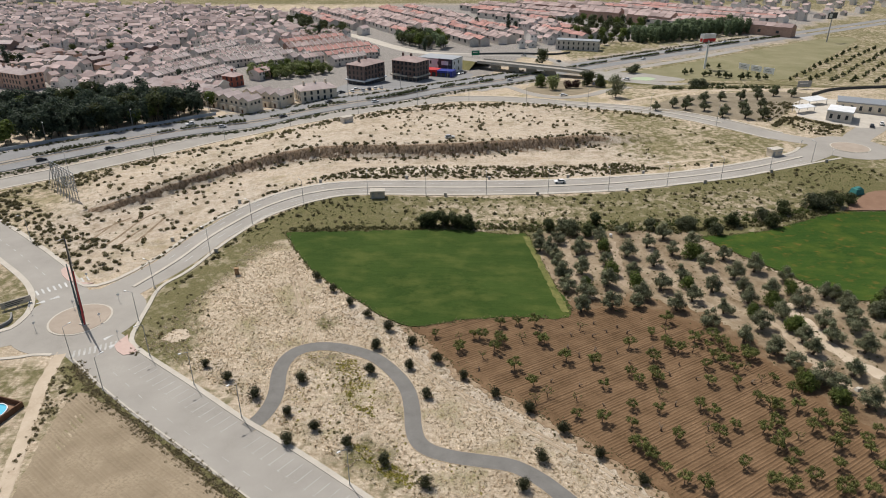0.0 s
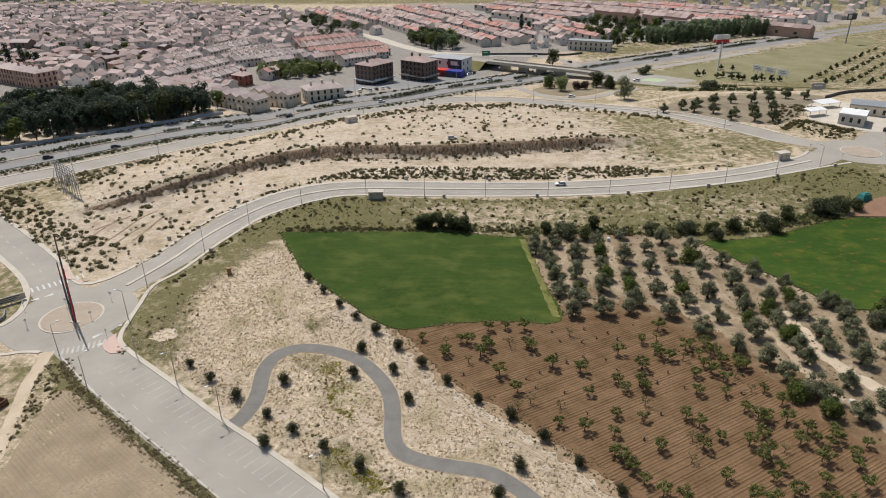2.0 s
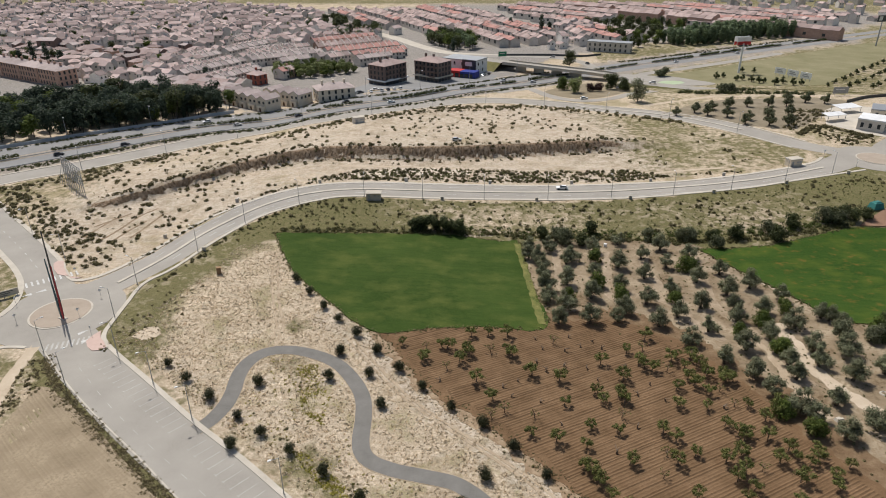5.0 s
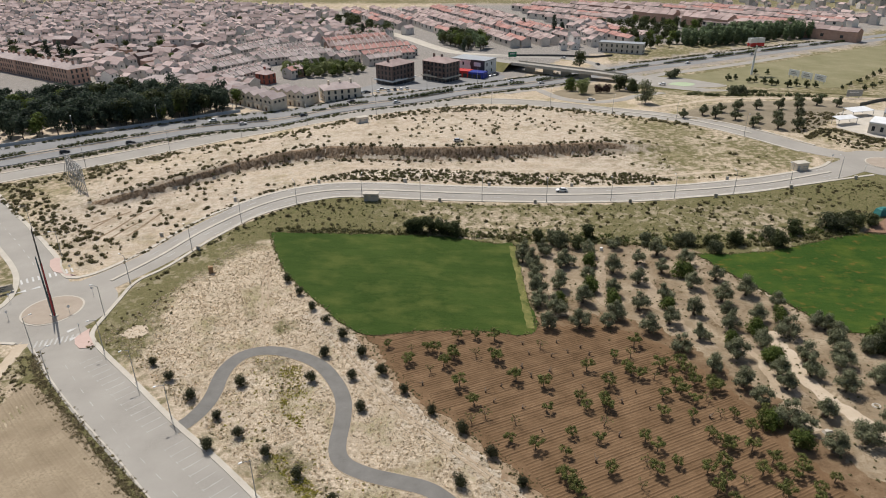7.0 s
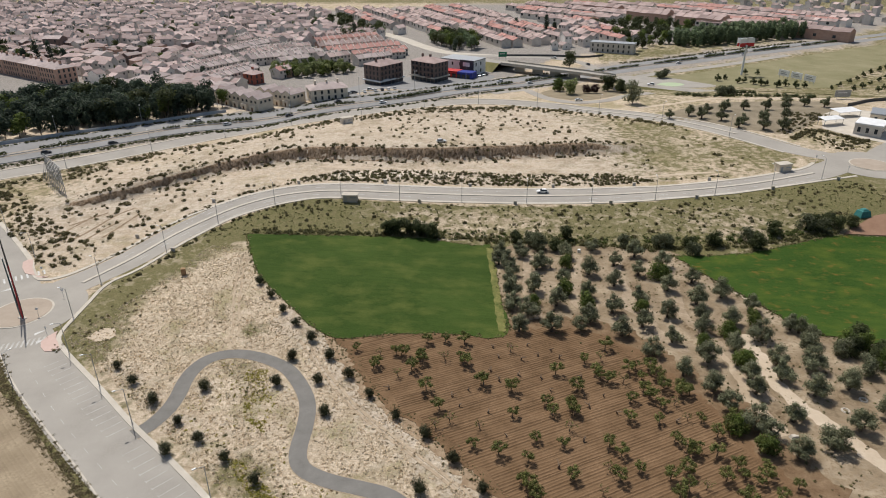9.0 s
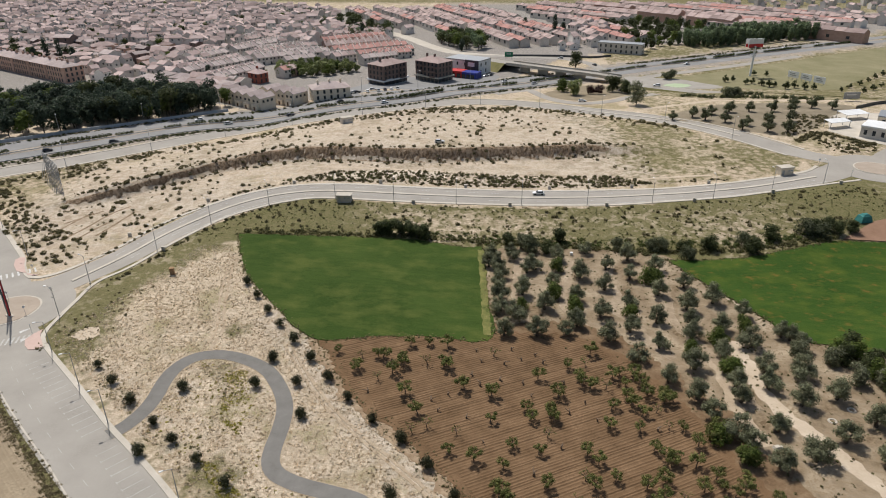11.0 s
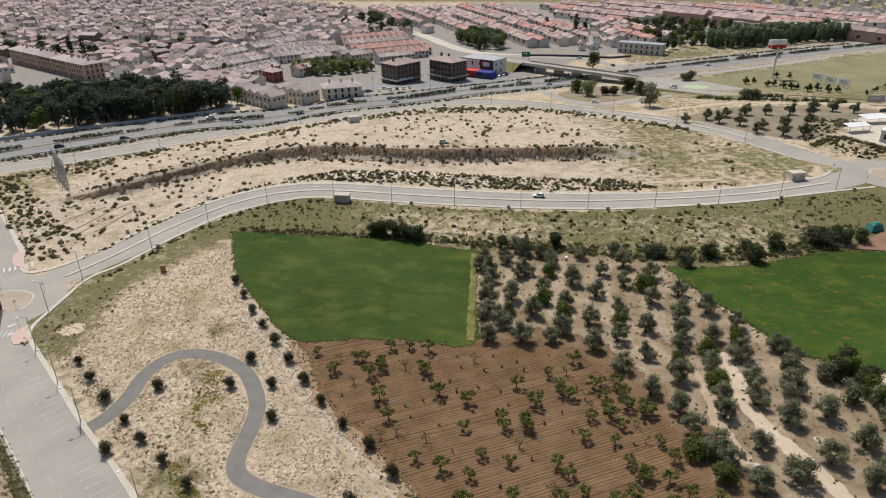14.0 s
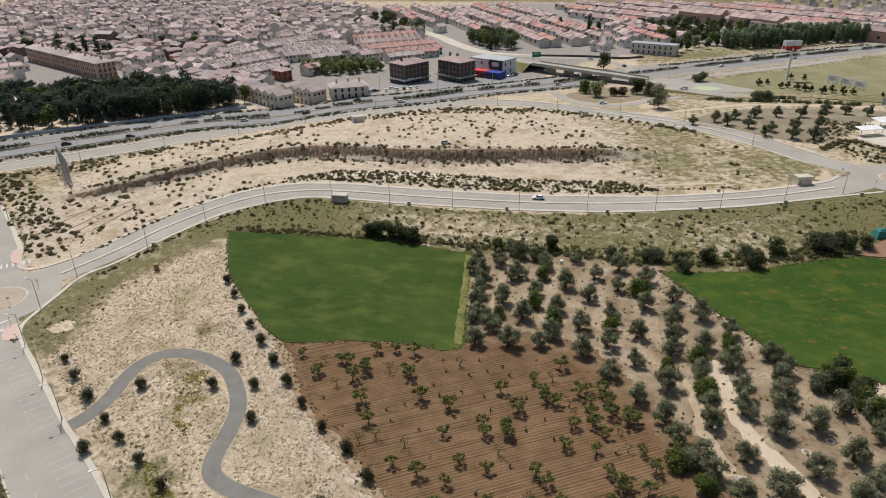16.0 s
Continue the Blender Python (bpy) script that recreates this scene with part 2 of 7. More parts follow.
# Cream, warmed to carry bounced light on the shaded stepped-house fronts.
CREAM_WALL = material("bounce_warmed_cream", ((0.64, 0.555, 0.44), (0.75, 0.665, 0.54)), (0.4, 2.0), 0.9, 0.1, 0.08)
WHITE_WALL = material("whitewashed_render", ((0.55, 0.505, 0.45), (0.68, 0.635, 0.575)), (0.4, 2.0), 0.9, 0.1, 0.1)
PINK_WALL = material("salmon_render", ((0.42, 0.27, 0.21), (0.52, 0.35, 0.27)), (0.4, 2.0), 0.9, 0.1, 0.15)
BRICK = material("red_brown_brick", ((0.15, 0.108, 0.094), (0.21, 0.155, 0.135), (0.18, 0.13, 0.113)), (0.5, 5.0), 0.9, 0.2, 0.06)
RED_WALL = material("dark_red_render", ((0.27, 0.085, 0.06), (0.34, 0.115, 0.08)), (0.4, 2.0), 0.9, 0.1)
# Distance haze is put into the roof tile colours, greyed and cooled.
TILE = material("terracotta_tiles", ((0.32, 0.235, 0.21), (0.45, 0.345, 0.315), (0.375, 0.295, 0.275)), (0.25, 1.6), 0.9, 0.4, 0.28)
GREY_TILE = material("hazed_pink_tiles", ((0.345, 0.28, 0.26), (0.48, 0.40, 0.375), (0.405, 0.34, 0.32)), (0.25, 1.6), 0.9, 0.4, 0.2)
RED_TILE = material("red_clay_tiles", ((0.38, 0.20, 0.17), (0.50, 0.29, 0.25), (0.43, 0.245, 0.21)), (0.25, 1.6), 0.9, 0.4, 0.15)
GLASS = material("dark_window_glass", ((0.03, 0.035, 0.04), (0.06, 0.065, 0.07)), (0.5, 2.0), 0.12, 0)
METAL = material("galvanised_metal", ((0.30, 0.31, 0.32), (0.42, 0.43, 0.44)), (2.0, 9.0), 0.5, 0, 0, 0.6)
DARK_METAL = material("dark_grey_metal", ((0.055, 0.06, 0.065), (0.09, 0.095, 0.10)), (2.0, 9.0), 0.5, 0, 0, 0.3)
SHEET_WHITE = material("white_sheet_metal", ((0.66, 0.66, 0.65), (0.78, 0.78, 0.77)), (0.3, 3.0), 0.55, 0)
RED_PANEL = material("red_panel", ((0.48, 0.035, 0.035), (0.58, 0.05, 0.045)), (0.4, 4.0), 0.5, 0)
BLUE_PANEL = material("blue_panel", ((0.02, 0.035, 0.22), (0.03, 0.05, 0.30)), (0.4, 4.0), 0.5, 0)
TEAL_PANEL = material("blue_grey_metal", ((0.06, 0.12, 0.15), (0.10, 0.17, 0.20)), (0.4, 4.0), 0.45, 0, 0, 0.4)
GREEN_SIGN = material("green_sign_face", ((0.02, 0.16, 0.09), (0.03, 0.20, 0.12)), (0.4, 4.0), 0.5, 0)
NET = material("turquoise_net", ((0.03, 0.15, 0.14), (0.05, 0.21, 0.19)), (1.0, 6.0), 0.8, 0.3)
POOL = material("pool_water", ((0.09, 0.46, 0.62), (0.13, 0.52, 0.68)), (0.5, 3.0), 0.08, 0.1)
RUBBER = material("black_rubber", ((0.02, 0.02, 0.02), (0.035, 0.035, 0.035)), (2, 9), 0.85, 0)
WOOD = material("brown_boards", ((0.10, 0.055, 0.035), (0.16, 0.09, 0.055)), (1.0, 8.0), 0.85, 0.3)
# Far walls and tiles have the haze of the distance in their colour.
FAR_WALL = material("far_render_hazed", ((0.55, 0.51, 0.47), (0.78, 0.735, 0.68), (0.66, 0.61, 0.56)), (0.1, 1.0), 0.9, 0, 0, 0, 0.35)
FAR_TILE = material("far_tiles_hazed", ((0.36, 0.26, 0.235), (0.50, 0.40, 0.37), (0.42, 0.335, 0.31)), (0.1, 1.2), 0.9, 0, 0, 0, 0.38)


# ---- building helpers ----
class Shape:
    """Collects faces for one mesh."""

    def __init__(self):
        self.v, self.f = [], []

    def add(self, points, faces):
        k = len(self.v)
        self.v += [tuple(p) for p in points]
        self.f += [tuple(i + k for i in face) for face in faces]
        return self

    def box(self, x0, x1, y0, y1, z0, z1, top=1.0):
        cx, cy, u, w = (x0 + x1) / 2, (y0 + y1) / 2, (x1 - x0) / 2, (y1 - y0) / 2
        low = [(cx - u, cy - w, z0), (cx + u, cy - w, z0), (cx + u, cy + w, z0), (cx - u, cy + w, z0)]
        high = [(cx + (x - cx) * top, cy + (y - cy) * top, z1) for x, y, _ in low]
        return self.add(low + high, [(3, 2, 1, 0), (4, 5, 6, 7), (0, 1, 5, 4), (1, 2, 6, 5), (2, 3, 7, 6), (3, 0, 4, 7)])

    def rod(self, a, b, r0, r1, sides=6):
        a, b = Vector(a), Vector(b)
        d = (b - a).normalized()
        e = d.orthogonal().normalized()
        g = d.cross(e)
        ring = [(math.cos(2 * math.pi * k / sides), math.sin(2 * math.pi * k / sides)) for k in range(sides)]
        pts = [a + (e * c + g * s) * r0 for c, s in ring] + [b + (e * c + g * s) * r1 for c, s in ring]
        faces = [(k, (k + 1) % sides, sides + (k + 1) % sides, sides + k) for k in range(sides)]
        return self.add(pts, faces + [tuple(range(sides))[::-1], tuple(range(sides, 2 * sides))])

    def gable(self, x0, x1, y0, y1, z0, z1, over=0.35, thick=0.18):
        """A pitched roof with its ridge along x, overhanging eaves and a thickness."""
        ym, drop = (y0 + y1) / 2, (z1 - z0) / ((y1 - y0) / 2) * over
        xa, xb, ya, yb = x0 - over * 0.5, x1 + over * 0.5, y0 - over, y1 + over
        top = [(xa, ya, z0 - drop + thick), (xb, ya, z0 - drop + thick), (xb, ym, z1 + thick), (xa, ym, z1 + thick), (xb, yb, z0 - drop + thick), (xa, yb, z0 - drop + thick)]
        low = [(x, y, z - thick) for x, y, z in top]
        faces = [(0, 1, 2, 3), (3, 2, 4, 5), (7, 6, 9, 8), (8, 9, 11, 10), (0, 6, 7, 1), (5, 4, 10, 11), (1, 7, 8, 2), (2, 8, 10, 4), (0, 3, 9, 6), (3, 5, 11, 9)]
        return self.add(top + low, faces)

    def hip(self, x0, x1, y0, y1, z0, z1, over=0.4):
        x0, x1, y0, y1 = x0 - over, x1 + over, y0 - over, y1 + over
        ym, r = (y0 + y1) / 2, min((y1 - y0) / 2, (x1 - x0) / 2 - 0.2)
        pts = [(x0, y0, z0), (x1, y0, z0), (x1, y1, z0), (x0, y1, z0), (x0 + r, ym, z1), (x1 - r, ym, z1)]
        return self.add(pts, [(0, 1, 5, 4), (1, 2, 5), (2, 3, 4, 5), (3, 0, 4), (3, 2, 1, 0)])

    def body(self, x0, x1, y0, y1, z0, z1, ridge):
        """Walls with pointed gable ends."""
        ym = (y0 + y1) / 2
        pts = [(x0, y0, z0), (x1, y0, z0), (x1, y1, z0), (x0, y1, z0), (x0, y0, z1), (x1, y0, z1), (x1, y1, z1), (x0, y1, z1), (x0, ym, ridge), (x1, ym, ridge)]
        return self.add(pts, [(0, 1, 5, 4), (2, 3, 7, 6), (1, 2, 6, 9, 5), (3, 0, 4, 8, 7)])

    def make(self, name, mat, parent=None, label=""):
        me = bpy.data.meshes.new(name)
        me.from_pydata(self.v, [], self.f)
        me.materials.append(mat)
        me.update()
        ob = new(name, me)
        if parent:
            ob.parent = parent
        return tagged(ob, label)


def thing(name, label, category, group="", m=None, kind=""):
    ob = new(name)
    ob.empty_display_size = 0.5
    ob.matrix_basis = m or Matrix()
    return tagged(ob, label, category, group, kind)


def setting(ob, label, category):
    return tagged(ob, label, category, "", "structure")


def ease(a, b, x):
    u = np.clip((x - a) / (b - a), 0, 1)
    return u * u * (3 - 2 * u)


# the earth bank's foot line, and the lie of the land
BANK_X = [-139.1, -126.8, -118.1, -110.4, -103.8, -96.6, -88.4, -78.2, -66.0, -52.6, -35.6, -16.2, 2.6, 21.4, 38.3, 52.9, 67.7, 82.2]
BANK_Y = [206.0, 216.9, 220.8, 227.0, 236.2, 245.4, 253.9, 259.2, 266.3, 270.9, 271.8, 271.6, 274.8, 280.4, 284.3, 287.9, 291.9, 292.7]


def lie(x, y):
    """The height of the ground: low fields, a road on a bank, a terrace above it."""
    z = 1.2 * ease(-95, -70, x) - 2.5 * ease(-65, 45, x) + 1.3 * ease(65, 110, x)
    z = z + (0.6 + 2.6 * ease(-110, 0, x)) * ease(200, 246, y) + 2.5 * ease(60, 170, x) * ease(190, 250, y) * (1 - ease(330, 400, y))
    z = z + 2.0 * ease(-110, -40, x) * ease(282, 335, y)
    step = (3.6 + 1.2 * ease(-110, -30, x)) * ease(-140, -112, x) * (1 - ease(60, 115, x)) * ease(-2.0, 2.5, y - np.interp(x, BANK_X, BANK_Y))
    z = z + step * ease(8, 45, (x + 190) * 0.602 - (y - 254) * 0.798) * (1 - ease(282, 340, y))
    far = np.maximum(ease(385, 440, y), ease(-90, -135, x) * ease(235, 290, y))
    return z + (2.0 - z) * far


def ground_z(x, y):
    return float(lie(np.float64(x), np.float64(y)))


def at(x, y, turn=0.0, lift=0.0, size=1.0):
    return pose(x, y, ground_z(x, y) + lift, 0, 0, turn) @ Matrix.Scale(size, 4)


def place(ob, x, y, turn=0.0, size=1.0):
    """A copy of a thing on the ground."""
    made = copy_thing(ob, at(x, y, turn))
    made.scale = (size, size, size)
    return made


def curve(points, step=2.0):
    """A smooth line through points, sampled evenly, with its normals (to the left)."""
    p = np.array(points, float)
    p = np.vstack([2 * p[0] - p[1], p, 2 * p[-1] - p[-2]])
    out = []
    for a, b, c, d in zip(p, p[1:], p[2:], p[3:]):
        k = max(2, int(np.linalg.norm(c - b) / step))
        u = np.linspace(0, 1, k, endpoint=False)[:, None]
        out.append(0.5 * (2 * b + (c - a) * u + (2 * a - 5 * b + 4 * c - d) * u**2 + (3 * b - a - 3 * c + d) * u**3))
    line = np.vstack(out + [p[-2:-1]])
    tan = np.gradient(line, axis=0)
    tan /= np.linalg.norm(tan, axis=1)[:, None]
    return line, np.c_[-tan[:, 1], tan[:, 0]]


def strip(shape, points, offsets, step=2.0, level=None, smooth=True):
    """Sweeps a profile of (sideways, up) pairs along a line that lies on the ground."""
    line, side = curve(points, step) if smooth else (np.array(points, float), None)
    if side is None:
        tan = np.gradient(line, axis=0)
        tan /= np.linalg.norm(tan, axis=1)[:, None]
        side = np.c_[-tan[:, 1], tan[:, 0]]
    pts, faces, w = [], [], len(offsets)
    for p, s in zip(line, side):
        for o, up in offsets:
            x, y = p + s * o
            pts.append((x, y, (ground_z(x, y) if level is None else level) + up))
    for i in range(len(line) - 1):
        for j in range(w - 1):
            faces.append((i * w + j + 1, i * w + j, (i + 1) * w + j, (i + 1) * w + j + 1))
    return shape.add(pts, faces)


def carriageway(shape, points, width, up=0.05, step=2.0):
    n = max(2, int(width / 2.5))
    return strip(shape, points, [(-width / 2 - 0.1, up - 0.3)] + [(-width / 2 + width * k / n, up) for k in range(n + 1)] + [(width / 2 + 0.1, up - 0.3)], step)


def trail(name, points, width, up, mat, label, wobble=1.0):
    """A trodden or driven track with uneven edges."""
    line, side = curve(points, 0.8)
    s, pts = Shape(), []
    for (x, y), (a, b) in zip(line, side):
        left, right = (width / 2 * (1 + wobble * 0.55 * noise.noise((x * 0.4, y * 0.4, z)) + wobble * 0.35 * noise.noise((x * 1.3, y * 1.3, z))) for z in (2, 8))
        for o, u in ((-left - 0.15, -0.05), (-left, up), (0, up), (right, up), (right + 0.15, -0.05)):
            pts.append((x + a * o, y + b * o, ground_z(x + a * o, y + b * o) + u))
    s.add(pts, [(i * 5 + j + 1, i * 5 + j, (i + 1) * 5 + j, (i + 1) * 5 + j + 1) for i in range(len(line) - 1) for j in range(4)])
    return setting(s.make(name, mat), label, "track")


def slab(shape, points, width, up=0.17, shift=0.0, step=2.0):
    return strip(shape, points, [(shift - width / 2, -0.3), (shift - width / 2, up), (shift + width / 2, up), (shift + width / 2, -0.3)], step)


def sheet(name, outline, up, mat, label, category, cell=5.0, ragged=0.0):
    """A patch of ground with its own cover, cut to an outline and laid over the land."""
    bm = bmesh.new()
    line, _ = curve(list(outline) + [outline[0]], 4.0)
    if ragged:
        line, side = curve(list(outline) + [outline[0]], 0.7)
        line = line + side * np.array([[ragged * (noise.noise((x * 0.23, y * 0.23, 5)) + 0.7 * noise.noise((x * 0.9, y * 0.9, 9)))] for x, y in line])
    verts = [bm.verts.new((x, y, 0)) for x, y in line[:-1]]
    bm.faces.new(verts)
    lo, hi = line.min(0), line.max(0)
    for axis in (0, 1):
        normal = [0, 0, 0]
        normal[axis] = 1
        for v in np.arange(lo[axis] + cell, hi[axis], cell):
            co = [0, 0, 0]
            co[axis] = v
            bmesh.ops.bisect_plane(bm, geom=bm.verts[:] + bm.edges[:] + bm.faces[:], plane_co=co, plane_no=normal)
    for v in bm.verts:
        v.co.z = ground_z(v.co.x, v.co.y) + up
    bmesh.ops.recalc_face_normals(bm, faces=bm.faces)
    if sum(f.normal.z for f in bm.faces) < 0:
        bmesh.ops.reverse_faces(bm, faces=bm.faces[:])
    rim = bmesh.ops.extrude_edge_only(bm, edges=[e for e in bm.edges if e.is_boundary])
    for v in rim["geom"]:
        if isinstance(v, bmesh.types.BMVert):
            v.co.z -= up + 0.2
    me = bpy.data.meshes.new(name)
    bm.to_mesh(me)
    bm.free()
    me.materials.append(mat)
    return setting(new(name, me), label, category)


def inside(outline, x, y):
    """Whether points lie inside an outline."""
    p, hit = np.array(outline, float), np.zeros(np.shape(x), bool)
    for (xa, ya), (xb, yb) in zip(p, np.roll(p, -1, 0)):
        cross = (ya > y) != (yb > y)
        hit ^= cross & (x < (xb - xa) * (y - ya) / (yb - ya + 1e-12) + xa)
    return hit


def leaves(rng, centres, radii, count, size, squash=0.8, shell=0.55, grow=False):
    """Many small leaf sprays over clumps. Returns points and faces."""
    centres, radii = np.array(centres, float), np.array(radii, float)
    pick = rng.choice(len(centres), count, p=radii**2 / (radii**2).sum())
    d = rng.normal(size=(count, 3))
    d /= np.linalg.norm(d, axis=1)[:, None]
    r = radii[pick] * (shell + (1 - shell) * rng.random(count)) * (0.85 + 0.3 * rng.random(count))
    c = centres[pick] + d * r[:, None] * (1, 1, squash)
    up = d + rng.normal(size=(count, 3)) * 0.42 + (0, 0, 0.25)
    a = np.cross(up, rng.normal(size=(count, 3)))
    a /= np.linalg.norm(a, axis=1)[:, None]
    b = np.cross(up, a)
    b /= np.linalg.norm(b, axis=1)[:, None]
    s = size * (0.6 + 0.8 * rng.random(count))[:, None]
    if grow:
        s = s * (radii[pick] / radii.mean())[:, None]
    quad = np.stack([c - a * s, c - b * s * 0.45, c + a * s, c + b * s * 0.45], 1).reshape(-1, 3)
    return quad, np.arange(4 * count).reshape(-1, 4)


def foliage(name, clouds, mat, parent, label=""):
    s = Shape()
    for pts, faces in clouds:
        s.add(pts.tolist(), faces.tolist())
    return s.make(name, mat, parent, label)


# ---- the land ----
ROAD = [(-92.1, 158.1), (-85.7, 169.3), (-80.9, 179.1), (-75.2, 197.7), (-66.4, 215.4), (-57.1, 225.7), (-46.2, 232.1), (-31.3, 235.5), (-4.8, 236.4), (23.0, 238.2), (49.1, 240.3), (78.9, 244.0), (102.1, 246.3), (124.7, 252.7), (148.4, 263.5), (164.1, 275.3)]
SERVICE = [(-330.0, 105.0), (-243.9, 185.5), (-180.1, 242.5), (-154.5, 262.0), (-128.3, 285.5), (-100.6, 316.7), (-63.3, 333.4), (-37.4, 347.9), (-10.6, 364.2), (9.4, 373.4), (33.9, 374.2), (63.3, 365.3), (90.2, 350.4), (113.6, 332.6), (133.9, 313.4), (151.0, 293.3), (163.1, 284.1)]
NEAR_LANE = [(-400.0, 88.0), (-266.2, 203.1), (-192.2, 257.5), (-158.1, 285.1), (-119.6, 318.3), (-67.8, 346.4), (-27.3, 368.6), (15.0, 408.4), (67, 450), (121, 490), (162, 518), (206, 549), (290, 604), (420, 690), (700, 880)]
FAR_LANE = [(-410.0, 100.0), (-276.2, 215.2), (-201.1, 269.3), (-167.0, 299.0), (-125.3, 331.6), (-74.4, 362.5), (-31.6, 381.5), (11.1, 426.2), (60, 462), (114, 503), (155, 530), (199, 561), (283, 616), (413, 702), (693, 892)]
FAR_SERVICE = [(-420.0, 108.0), (-280.7, 224.0), (-203.5, 276.6), (-177.0, 297.0), (-147.0, 321.0), (-117.8, 344.7), (-83.3, 366.3), (-42.0, 384.7), (-11.4, 414.6), (22, 444), (44, 459)]
FIELD = [(-52.3, 198.5), (-38.8, 199.9), (-26.6, 201.0), (1.5, 203.7), (22.5, 201.0), (27.6, 200.7), (30.5, 174.3), (33.2, 150.3), (17.7, 149.0), (3.9, 146.6), (-9.8, 143.5), (-23.8, 155.9), (-39.2, 173.3)]
FIELD_EAST = [(84.0, 198.5), (97.0, 198.8), (109.8, 202.2), (125.0, 208.9), (138.4, 213.7), (153.6, 213.7), (186.9, 214.5), (180.3, 160.3), (140.0, 150.0), (126.9, 152.1), (118.0, 154.0), (107.7, 157.0), (101.5, 167.9), (93.6, 180.7)]
VINEYARD = [(-9.8, 144.3), (3.9, 147.6), (17.7, 150.0), (33.1, 151.8), (44.6, 153.5), (52.7, 154.3), (58.2, 152.2), (63.5, 148.2), (68.2, 141), (73.2, 133.5), (77.6, 127), (80.5, 119), (84, 110.5), (91, 99), (101, 75.0), (52.3, 72.9), (39.1, 89.1), (28.0, 102.2), (18.9, 111.1), (4.9, 123.7)]
ORCHARD = [(29.0, 200.1), (45.6, 204.6), (83.6, 201.6), (93.0, 180.7), (101.5, 168.0), (118.0, 152.0), (125.0, 130.0), (125.0, 80.0), (95.2, 85.3), (84.5, 113.9), (66.5, 141.9), (46.2, 150.6), (34.1, 148.9)]
WORKED = [(-80.3, 115.6), (-77, 114.9), (-68.5, 109.2), (-52.4, 97.4), (-38, 85.6), (-16, 69.2), (-72, 69.2), (-75.8, 85.1), (-78.6, 97.8), (-79.8, 107)]
SAND_LOT = [(-100.7, 168.9), (-87.1, 181.6), (-79.3, 207.4), (-67.9, 225.9), (-44.0, 242.8), (21.0, 247.4), (72.0, 253.0), (116.8, 258.6), (144.4, 269.5), (150.3, 286.1), (127.4, 310.2), (90.4, 341.3), (33.9, 364.1), (-10.6, 355.6), (-62.7, 324.0), (-129.0, 276.7), (-180.5, 231.8), (-153.8, 211.3)]
TOWN = [(-700, 330), (-330.0, 330.0), (-215.0, 290.0), (-120.6, 353.3), (30, 455), (60, 520), (150, 600), (330, 660), (480, 800), (300, 905), (-60, 905), (-160, 830), (-330, 850), (-700, 830)]


def axis(lo, hi, step, reach):
    near = list(np.arange(lo, hi + 0.1, step))
    out, back, d = [], [], step
    while (out[-1] if out else hi) < reach:
        d *= 1.08
        out.append((out[-1] if out else hi) + d)
        back.append((back[-1] if back else lo) - d)
    return np.array(back[::-1] + near + out)


gx, gy = axis(-230, 240, 2.0, 5000), axis(70, 420, 2.0, 5000)
X, Y = np.meshgrid(gx, gy)
swell = np.vectorize(lambda x, y: noise.noise((x * 0.03, y * 0.03, 0)))(X, Y)
Z = lie(X, Y)
me = bpy.data.meshes.new("ground")
rows_n, cols_n = X.shape
idx = np.arange(rows_n * cols_n).reshape(rows_n, cols_n)
quads = np.stack([idx[:-1, :-1], idx[:-1, 1:], idx[1:, 1:], idx[1:, :-1]], -1).reshape(-1, 4)
me.from_pydata(np.stack([X, Y, Z], -1).reshape(-1, 3).tolist(), [], quads.tolist())
road_y = np.interp(X, [-82, -70, -62, -54, -46, -34, -5, 25, 50, 86, 112, 135, 160, 175], [160, 191, 208, 218, 225, 230, 230, 230, 232, 238, 244, 253, 263, 275])
lot = inside(SAND_LOT, X, Y)
# green growth: the verge below the road, the lot's eastern end, the roundabout's corner, the fields beyond the town
green = (0.84 + 0.35 * swell) * ((X > -80) & (Y < road_y) & (Y > 193))
green = np.maximum(green, 0.4 * ease(-68, -78, X) * ease(118, 135, Y) * (Y < road_y) * (X > -80))
green = np.maximum(green, lot * 0.58 * ease(60, 112, X + 0.25 * (Y - 270)))
green = np.maximum(green, 0.6 * ((X < -108) & (Y < 178) & (Y > 140)) + 0.5 * ((X < -60) & (Y < 128)))
green = np.maximum(green, lot * 0.6 * ease(6, -10, (X + 112) * 0.76 + (Y - 178) * 0.65))
green = np.maximum(green, lot * 0.55 * ease(-125, -150, X))
green = np.maximum(green, 0.75 * (Y > 905) + 0.6 * ((X > 95) & (Y > 395) & (Y < 900)) + 0.3 * ((X > 100) & (Y > 285) & (Y <= 395) & ~lot) + 0.55 * ((X > 150) & (Y > 200) & (Y <= 285)))
# rough grass beside the parking road, weed patches within the path's loop
edge, _ = curve([(-76.3, 136.1), (-71.3, 130.4), (-55.2, 117.9), (-41.3, 107.0), (-28.1, 97.7), (-15.9, 88.5), (5.9, 71.9)], 3.0)
away = np.min([np.hypot(X - q[0], Y - q[1]) for q in edge], axis=0)
green = np.maximum(green, 0.36 * ease(6, 1.5, away + 4 * swell) * (X > -80) * (Y < road_y) * ((X + 77.5) * 0.79 + (Y - 137.5) > -3))
edge, _ = curve([(-73.7, 133.4), (-77.7, 143.6), (-78.6, 151.6), (-79.4, 162.7), (-74.6, 172.4), (-69.3, 192.0), (-62.2, 209.7), (-53.3, 219.3)], 3.0)
away = np.min([np.hypot(X - q[0], Y - q[1]) for q in edge], axis=0)
green = np.maximum(green, 0.8 * ease(18, 12, away + 5 * swell) * (X > -81) * (Y < road_y))
